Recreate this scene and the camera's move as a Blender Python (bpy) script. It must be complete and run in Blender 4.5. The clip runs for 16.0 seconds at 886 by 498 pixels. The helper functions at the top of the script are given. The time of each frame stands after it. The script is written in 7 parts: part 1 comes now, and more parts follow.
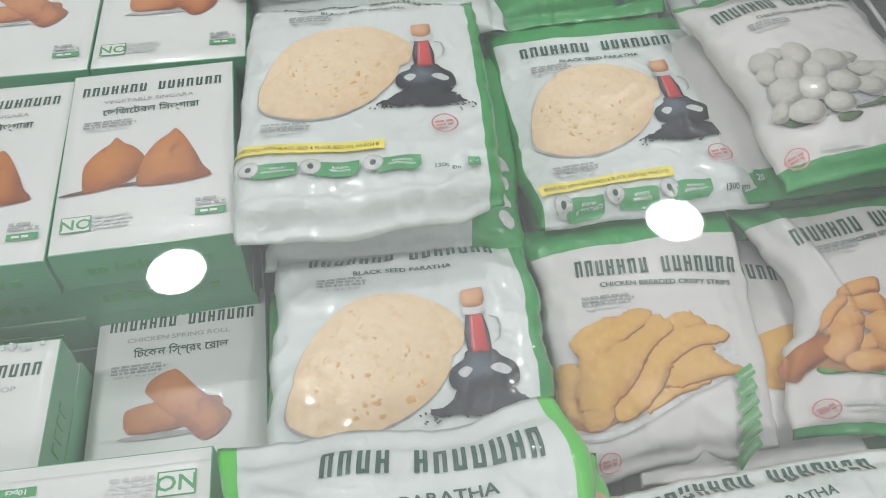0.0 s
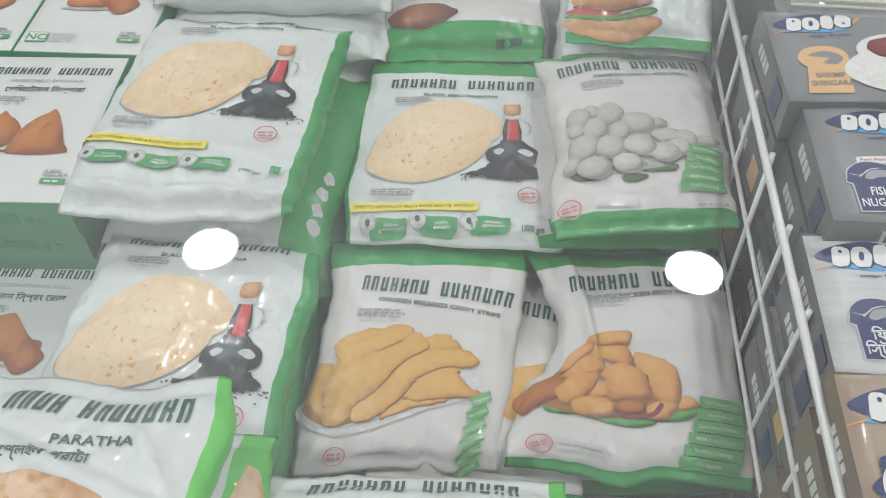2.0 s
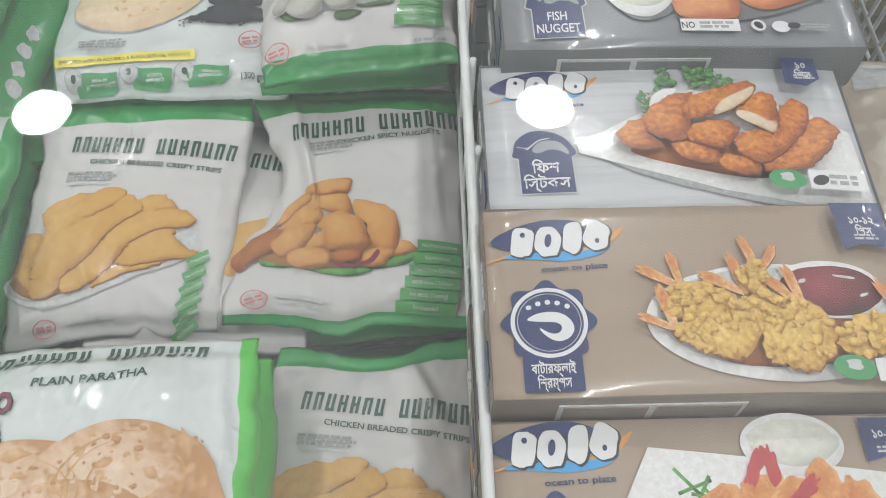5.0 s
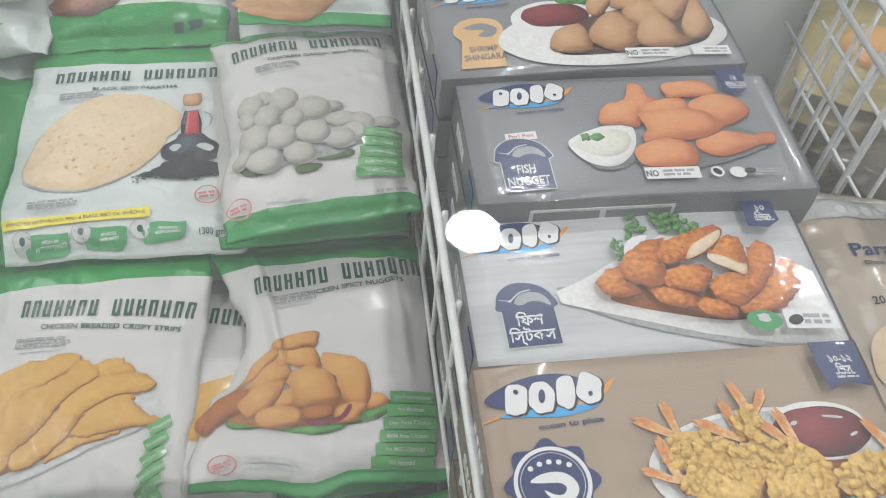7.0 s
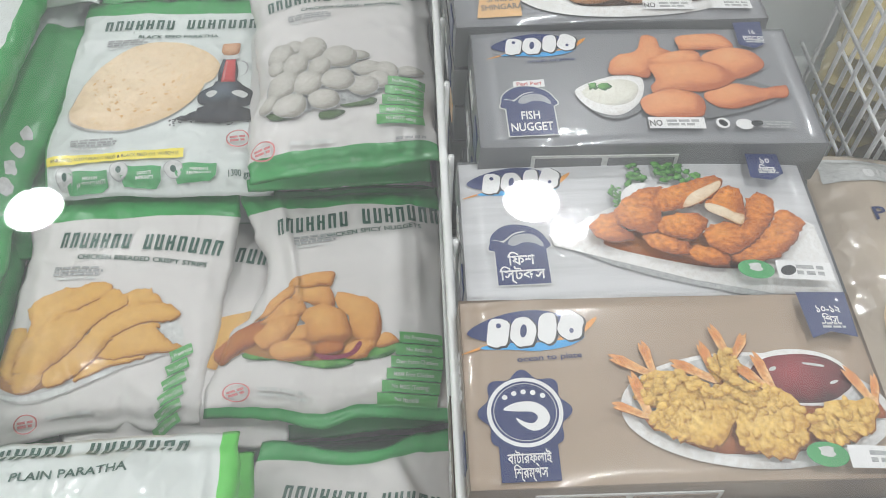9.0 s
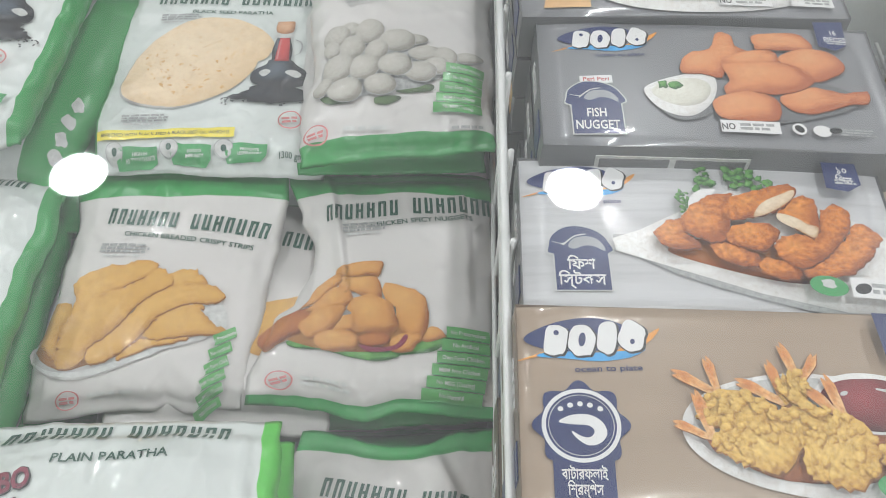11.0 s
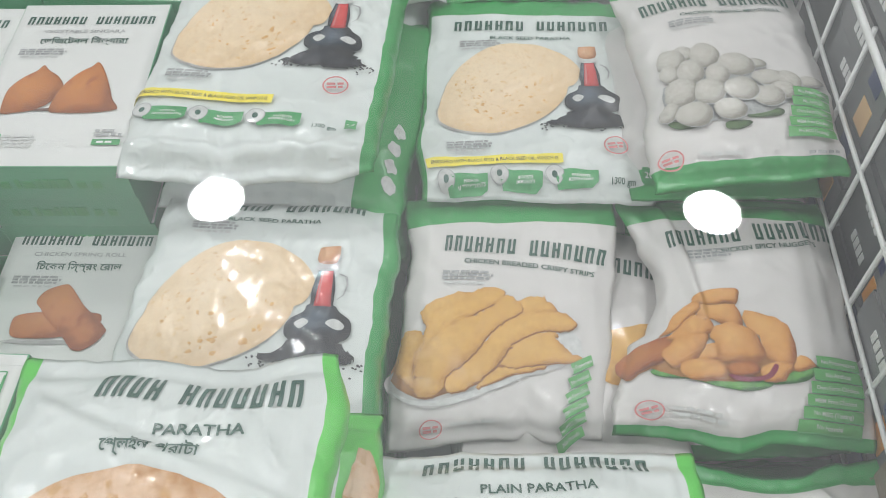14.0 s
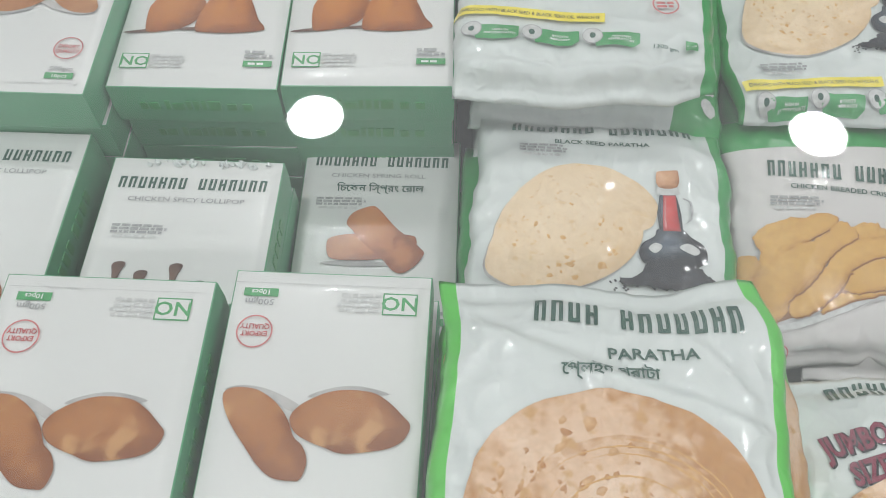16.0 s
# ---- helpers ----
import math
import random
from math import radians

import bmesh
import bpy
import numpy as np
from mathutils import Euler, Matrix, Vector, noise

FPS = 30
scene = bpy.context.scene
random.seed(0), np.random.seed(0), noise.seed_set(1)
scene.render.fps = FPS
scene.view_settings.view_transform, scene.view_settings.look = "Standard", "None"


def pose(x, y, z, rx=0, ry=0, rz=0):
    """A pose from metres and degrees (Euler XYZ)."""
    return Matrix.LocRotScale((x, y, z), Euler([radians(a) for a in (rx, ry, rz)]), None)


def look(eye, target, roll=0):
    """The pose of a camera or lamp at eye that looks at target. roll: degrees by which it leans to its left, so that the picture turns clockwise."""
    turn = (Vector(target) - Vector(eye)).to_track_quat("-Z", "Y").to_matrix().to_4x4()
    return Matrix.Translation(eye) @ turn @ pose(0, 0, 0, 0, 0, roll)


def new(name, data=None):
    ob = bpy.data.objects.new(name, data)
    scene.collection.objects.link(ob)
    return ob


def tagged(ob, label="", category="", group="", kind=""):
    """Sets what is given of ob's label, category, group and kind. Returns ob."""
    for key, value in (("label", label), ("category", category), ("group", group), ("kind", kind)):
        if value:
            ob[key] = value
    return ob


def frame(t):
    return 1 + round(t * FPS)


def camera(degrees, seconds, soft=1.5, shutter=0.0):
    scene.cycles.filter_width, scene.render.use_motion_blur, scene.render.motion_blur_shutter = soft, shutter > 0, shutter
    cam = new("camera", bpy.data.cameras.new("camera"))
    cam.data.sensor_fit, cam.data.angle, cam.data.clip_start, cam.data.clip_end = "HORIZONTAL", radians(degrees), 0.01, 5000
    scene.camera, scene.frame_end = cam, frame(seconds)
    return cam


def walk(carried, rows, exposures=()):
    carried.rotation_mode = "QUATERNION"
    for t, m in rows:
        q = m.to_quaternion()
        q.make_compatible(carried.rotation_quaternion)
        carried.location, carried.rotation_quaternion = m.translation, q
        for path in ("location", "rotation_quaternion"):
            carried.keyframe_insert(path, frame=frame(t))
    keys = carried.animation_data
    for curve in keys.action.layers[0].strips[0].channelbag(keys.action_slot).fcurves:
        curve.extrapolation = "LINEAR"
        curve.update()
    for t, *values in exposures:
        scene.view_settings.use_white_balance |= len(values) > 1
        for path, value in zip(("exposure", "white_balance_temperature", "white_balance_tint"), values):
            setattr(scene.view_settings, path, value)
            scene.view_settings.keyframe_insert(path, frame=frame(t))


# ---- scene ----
from mathutils.geometry import delaunay_2d_cdt

cam = camera(53.1, 16.0, soft=0.6)
PATH = [
    (0, (0.0082, -0.0031, 1.3454), (0.0960, 0.7529, 0.4175), -0.76),
    (0.5, (0.0657, -0.0081, 1.3547), (0.1280, 0.7365, 0.4157), -1.13),
    (1, (0.1731, -0.0331, 1.3690), (0.1654, 0.7521, 0.4616), -2.98),
    (1.5, (0.2546, -0.0457, 1.3915), (0.2198, 0.7535, 0.4970), -3.15),
    (2, (0.3294, -0.0691, 1.4014), (0.2485, 0.7092, 0.4916), -1.73),
    (2.5, (0.3736, -0.0563, 1.3921), (0.3100, 0.6964, 0.4597), -1.41),
    (3, (0.4244, -0.0582, 1.3840), (0.4102, 0.6510, 0.4161), 0.76),
    (3.5, (0.4603, -0.0555, 1.3755), (0.4705, 0.5911, 0.3647), 2.78),
    (4, (0.4985, -0.0421, 1.3733), (0.5245, 0.5648, 0.3384), 2.57),
    (4.2, (0.5096, -0.0391, 1.3704), (0.5249, 0.5485, 0.3242), 1.26),
    (6.3, (0.5172, -0.0451, 1.3896), (0.5871, 0.6179, 0.3918), 3.25),
    (6.5, (0.4899, -0.0340, 1.3876), (0.5598, 0.6297, 0.3903), 3.00),
    (7, (0.4706, -0.0113, 1.3854), (0.6213, 0.7223, 0.4478), 5.98),
    (7.5, (0.5239, -0.0547, 1.4170), (0.5818, 0.8006, 0.5773), 5.19),
    (8, (0.5495, -0.0677, 1.4112), (0.4975, 0.7364, 0.5220), 2.39),
    (8.5, (0.5385, -0.0534, 1.4028), (0.5857, 0.6824, 0.4561), 1.95),
    (8.7, (0.5322, -0.0515, 1.3943), (0.5811, 0.6746, 0.4401), 1.92),
    (10.8, (0.5088, -0.0288, 1.3761), (0.5187, 0.6579, 0.3920), 2.06),
    (11, (0.5086, -0.0262, 1.3780), (0.5114, 0.6675, 0.3989), 1.82),
    (11.5, (0.5102, -0.0415, 1.3935), (0.4968, 0.7147, 0.4619), 0.40),
    (12, (0.5047, -0.0638, 1.3950), (0.4356, 0.6719, 0.4495), 0.23),
    (12.5, (0.4738, -0.0535, 1.3913), (0.4211, 0.6812, 0.4439), -0.18),
    (13, (0.3968, -0.0445, 1.3940), (0.4002, 0.7201, 0.4691), 1.69),
    (13.5, (0.3234, -0.0390, 1.3762), (0.2991, 0.7113, 0.4400), 0.28),
    (14, (0.2219, -0.0266, 1.3708), (0.1721, 0.6906, 0.4100), -1.65),
    (14.5, (0.1210, -0.0219, 1.3894), (0.1139, 0.7420, 0.4640), -1.10),
    (15, (0.0450, -0.0367, 1.3905), (0.0444, 0.6916, 0.4368), 0.18),
    (15.5, (-0.0446, -0.0331, 1.3810), (-0.0805, 0.6700, 0.4092), -2.72),
    (16, (-0.0878, -0.0348, 1.3755), (-0.1291, 0.5904, 0.3521), -1.02),
]
EXPOSURE = [(0, -0.08), (4, -0.09), (6.5, -0.13), (7, -0.07), (7.5, 0.02), (8, 0.14), (8.5, 0.08), (11, 0.0), (13, 0.0), (14.5, 0.0), (15.5, 0.02), (16, -0.13)]
walk(cam, [(t, look(eye, target, roll)) for t, eye, target, roll in PATH], EXPOSURE)

# ---- world and light ----
world = bpy.data.worlds.new("world")
scene.world = world
world.use_nodes = True
world.node_tree.nodes["Background"].inputs[0].default_value = (0.9, 0.95, 1.0, 1)
world.node_tree.nodes["Background"].inputs[1].default_value = 0.3
LAMP_STRENGTH = 118.0
GLASS_Z = 0.945
CEILING_Z = 2.556
LINER_FLOOR = 0.45


# ---- materials ----
def nodes_of(name):
    m = bpy.data.materials.new(name)
    m.use_nodes = True
    t = m.node_tree
    return m, t, t.nodes, t.links, t.nodes["Principled BSDF"]


def surface(name, col, rough=0.5, var=0.08, scale=30.0, fine=0.0, fine_scale=300.0, bump=0.0, bump_scale=60.0,
            metal=0.0, coat=0.0, stretch=(1, 1, 1), spec=0.5, coat_rough=0.12):
    """A plain surface with variation at two scales and fine relief."""
    m, t, n, l, b = nodes_of(name)
    co = n.new("ShaderNodeTexCoord")
    mp = n.new("ShaderNodeMapping")
    mp.inputs["Scale"].default_value = stretch
    l.new(co.outputs["Object"], mp.inputs[0])
    big = n.new("ShaderNodeTexNoise")
    big.inputs["Scale"].default_value, big.inputs["Detail"].default_value = scale, 4
    l.new(mp.outputs[0], big.inputs["Vector"])
    small = n.new("ShaderNodeTexNoise")
    small.inputs["Scale"].default_value, small.inputs["Detail"].default_value = fine_scale, 3
    l.new(mp.outputs[0], small.inputs["Vector"])
    ramp = n.new("ShaderNodeValToRGB")
    ramp.color_ramp.elements[0].position, ramp.color_ramp.elements[1].position = 0.3, 0.72
    ramp.color_ramp.elements[0].color = (*[c * (1 - var) for c in col], 1)
    ramp.color_ramp.elements[1].color = (*[min(1, c * (1 + var)) for c in col], 1)
    add = n.new("ShaderNodeMath")
    add.operation = "MULTIPLY_ADD"
    add.inputs[1].default_value = fine
    l.new(small.outputs[0], add.inputs[0])
    l.new(big.outputs[0], add.inputs[2])
    l.new(add.outputs[0], ramp.inputs[0])
    l.new(ramp.outputs[0], b.inputs["Base Color"])
    b.inputs["Roughness"].default_value, b.inputs["Metallic"].default_value = rough, metal
    b.inputs["Specular IOR Level"].default_value = spec
    if coat:
        b.inputs["Coat Weight"].default_value, b.inputs["Coat Roughness"].default_value = coat, coat_rough
    if bump:
        bn = n.new("ShaderNodeTexNoise")
        bn.inputs["Scale"].default_value, bn.inputs["Detail"].default_value = bump_scale, 3
        l.new(mp.outputs[0], bn.inputs["Vector"])
        bp = n.new("ShaderNodeBump")
        bp.inputs["Strength"].default_value, bp.inputs["Distance"].default_value = 1.0, bump
        l.new(bn.outputs[0], bp.inputs["Height"])
        l.new(bp.outputs[0], b.inputs["Normal"])
    return m


def picture(name, light, mid, dark, grain=0.35, grain_scale=260.0, spot=None, spot_scale=70.0, spot_at=0.62, rough=0.3, rim=1.0, facet=0.0, facet_scale=75.0, crumb=0.12, crumb_scale=240.0):
    """Ink of a printed food photograph: tone over each piece, crumb grain and browned spots."""
    m, t, n, l, b = nodes_of(name)
    uv = n.new("ShaderNodeUVMap")
    uv.uv_map = "art"
    off = n.new("ShaderNodeVectorMath")
    off.operation = "DISTANCE"
    off.inputs[1].default_value = (-0.22, 0.3, 0)
    l.new(uv.outputs[0], off.inputs[0])
    co = n.new("ShaderNodeTexCoord")
    gr = n.new("ShaderNodeTexNoise")
    gr.inputs["Scale"].default_value, gr.inputs["Detail"].default_value = grain_scale, 5
    l.new(co.outputs["Object"], gr.inputs["Vector"])
    add = n.new("ShaderNodeMath")
    add.operation = "MULTIPLY_ADD"
    add.inputs[1].default_value = grain
    l.new(gr.outputs[0], add.inputs[0])
    mul = n.new("ShaderNodeMath")
    mul.operation = "MULTIPLY"
    mul.inputs[1].default_value = (0.62 if facet == 0 else 0.5) * rim
    l.new(off.outputs["Value"], mul.inputs[0])
    tone = mul.outputs[0]
    if facet:
        vo = n.new("ShaderNodeTexNoise")
        vo.inputs["Scale"].default_value, vo.inputs["Detail"].default_value, vo.inputs["Distortion"].default_value = facet_scale, 4, 1.2
        l.new(co.outputs["Object"], vo.inputs["Vector"])
        fa = n.new("ShaderNodeMath")
        fa.operation, fa.inputs[1].default_value = "MULTIPLY_ADD", facet
        l.new(vo.outputs[0], fa.inputs[0])
        l.new(tone, fa.inputs[2])
        tone = fa.outputs[0]
    l.new(tone, add.inputs[2])
    ramp = n.new("ShaderNodeValToRGB")
    e = ramp.color_ramp.elements
    e[0].position, e[0].color = 0.22, (*light, 1)
    e[1].position, e[1].color = 1.0, (*dark, 1)
    k = e.new(0.74)
    k.color = (*mid, 1)
    l.new(add.outputs[0], ramp.inputs[0])
    out = ramp.outputs[0]
    if spot:
        sp = n.new("ShaderNodeTexNoise")
        sp.inputs["Scale"].default_value, sp.inputs["Detail"].default_value = spot_scale, 3
        l.new(co.outputs["Object"], sp.inputs["Vector"])
        sr = n.new("ShaderNodeValToRGB")
        sr.color_ramp.elements[0].position, sr.color_ramp.elements[1].position = spot_at, spot_at + 0.1
        l.new(sp.outputs[0], sr.inputs[0])
        mx = n.new("ShaderNodeMixRGB")
        l.new(sr.outputs[0], mx.inputs[0])
        l.new(out, mx.inputs[1])
        mx.inputs[2].default_value = (*spot, 1)
        out = mx.outputs[0]
    cr = n.new("ShaderNodeTexNoise")
    cr.inputs["Scale"].default_value, cr.inputs["Detail"].default_value, cr.inputs["Roughness"].default_value = crumb_scale, 6, 0.72
    l.new(co.outputs["Object"], cr.inputs["Vector"])
    cc = n.new("ShaderNodeValToRGB")
    cc.color_ramp.elements[0].position, cc.color_ramp.elements[1].position = 0.34, 0.66
    cc.color_ramp.elements[0].color = (1 - crumb, 1 - crumb * 1.25, 1 - crumb * 1.5, 1)
    cc.color_ramp.elements[1].color = (1 + crumb * 0.6, 1 + crumb * 0.7, 1 + crumb * 0.8, 1)
    l.new(cr.outputs[0], cc.inputs[0])
    ml = n.new("ShaderNodeMixRGB")
    ml.blend_type, ml.inputs[0].default_value = "MULTIPLY", 1.0
    l.new(out, ml.inputs[1])
    l.new(cc.outputs[0], ml.inputs[2])
    l.new(ml.outputs[0], b.inputs["Base Color"])
    b.inputs["Roughness"].default_value = rough
    return m


def glowing(name, col, strength):
    m, t, n, l, b = nodes_of(name)
    b.inputs["Base Color"].default_value = (0.9, 0.9, 0.9, 1)
    b.inputs["Emission Color"].default_value, b.inputs["Emission Strength"].default_value = (*col, 1), strength
    return m


def clear(name, tint, gloss, rough, floor=0.04, haze=0.0):
    """Clear sheet: transparent, with gloss that grows towards grazing angles."""
    m, t, n, l, b = nodes_of(name)
    n.remove(b)
    lw = n.new("ShaderNodeLayerWeight")
    lw.inputs[0].default_value = 0.5
    pw = n.new("ShaderNodeMath")
    pw.operation, pw.inputs[1].default_value = "POWER", 5
    l.new(lw.outputs["Facing"], pw.inputs[0])
    ma = n.new("ShaderNodeMath")
    ma.operation, ma.inputs[1].default_value, ma.inputs[2].default_value = "MULTIPLY_ADD", 0.96 * gloss, floor * gloss
    l.new(pw.outputs[0], ma.inputs[0])
    tr = n.new("ShaderNodeBsdfTransparent")
    tr.inputs[0].default_value = (*tint, 1)
    gl = n.new("ShaderNodeBsdfGlossy")
    gl.inputs["Roughness"].default_value = rough
    mx = n.new("ShaderNodeMixShader")
    l.new(ma.outputs[0], mx.inputs[0])
    l.new(tr.outputs[0], mx.inputs[1])
    l.new(gl.outputs[0], mx.inputs[2])
    out = mx
    if haze:
        df = n.new("ShaderNodeBsdfDiffuse")
        df.inputs[0].default_value = (0.85, 0.88, 0.88, 1)
        co = n.new("ShaderNodeTexCoord")
        nz = n.new("ShaderNodeTexNoise")
        nz.inputs["Scale"].default_value, nz.inputs["Detail"].default_value = 5.0, 5
        l.new(co.outputs["Object"], nz.inputs["Vector"])
        hz = n.new("ShaderNodeMath")
        hz.operation, hz.inputs[1].default_value = "MULTIPLY", haze * 2
        l.new(nz.outputs[0], hz.inputs[0])
        out = n.new("ShaderNodeMixShader")
        l.new(hz.outputs[0], out.inputs[0])
        l.new(mx.outputs[0], out.inputs[1])
        l.new(df.outputs[0], out.inputs[2])
    l.new(out.outputs[0], n["Material Output"].inputs[0])
    return m


def crinkled(m, depth=0.0012, scale=84.0, rough=0.33, coat=0.3, fold=0.004):
    """The same ink or film with the sharp creases of plastic film."""
    m = m.copy()
    n, l = m.node_tree.nodes, m.node_tree.links
    b = n["Principled BSDF"]
    co = n.new("ShaderNodeTexCoord")
    rg = n.new("ShaderNodeTexNoise")
    rg.noise_type = "RIDGED_MULTIFRACTAL"
    rg.inputs["Scale"].default_value, rg.inputs["Detail"].default_value = scale, 4.0
    rg.inputs["Distortion"].default_value = 0.6
    l.new(co.outputs["Object"], rg.inputs["Vector"])
    bp = n.new("ShaderNodeBump")
    bp.inputs["Strength"].default_value, bp.inputs["Distance"].default_value = 0.75, depth
    l.new(rg.outputs[0], bp.inputs["Height"])
    wp = n.new("ShaderNodeTexNoise")
    wp.inputs["Scale"].default_value, wp.inputs["Detail"].default_value = 9.0, 2.0
    l.new(co.outputs["Object"], wp.inputs["Vector"])
    wm = n.new("ShaderNodeVectorMath")
    wm.operation, wm.inputs[1].default_value = "MULTIPLY_ADD", (0.05, 0.05, 0.05)
    l.new(wp.outputs["Color"], wm.inputs[0])
    l.new(co.outputs["Object"], wm.inputs[2])
    for size, deep in ((19.0, fold), (46.0, fold * 0.45)):
        vo = n.new("ShaderNodeTexVoronoi")
        vo.inputs["Scale"].default_value = size
        l.new(wm.outputs[0], vo.inputs["Vector"])
        fb = n.new("ShaderNodeBump")
        fb.inputs["Strength"].default_value, fb.inputs["Distance"].default_value = 1.0, deep
        l.new(vo.outputs["Distance"], fb.inputs["Height"])
        l.new(bp.outputs[0], fb.inputs["Normal"])
        bp = fb
    l.new(bp.outputs[0], b.inputs["Normal"])
    b.inputs["Roughness"].default_value = rough
    b.inputs["Coat Weight"].default_value, b.inputs["Coat Roughness"].default_value = coat, 0.04
    return m


def wrapped(m, weight=0.6, rough=0.03, depth=0.0016):
    """The same print under tight clear wrap, which is never quite flat."""
    m = m.copy()
    n, l = m.node_tree.nodes, m.node_tree.links
    b = n["Principled BSDF"]
    co, ob = n.new("ShaderNodeTexCoord"), n.new("ShaderNodeObjectInfo")
    at = n.new("ShaderNodeVectorMath")
    at.operation, at.inputs[1].default_value = "MULTIPLY_ADD", (3.7, 3.7, 0.0)
    l.new(ob.outputs["Location"], at.inputs[0])
    l.new(co.outputs["Object"], at.inputs[2])
    nz = n.new("ShaderNodeTexNoise")
    nz.inputs["Scale"].default_value, nz.inputs["Detail"].default_value, nz.inputs["Roughness"].default_value = 20.0, 4, 0.55
    l.new(at.outputs[0], nz.inputs["Vector"])
    bp = n.new("ShaderNodeBump")
    bp.inputs["Strength"].default_value, bp.inputs["Distance"].default_value = 1.0, depth
    l.new(nz.outputs[0], bp.inputs["Height"])
    l.new(bp.outputs[0], b.inputs["Coat Normal"])
    b.inputs["Coat Weight"].default_value, b.inputs["Coat Roughness"].default_value = weight, rough
    return m


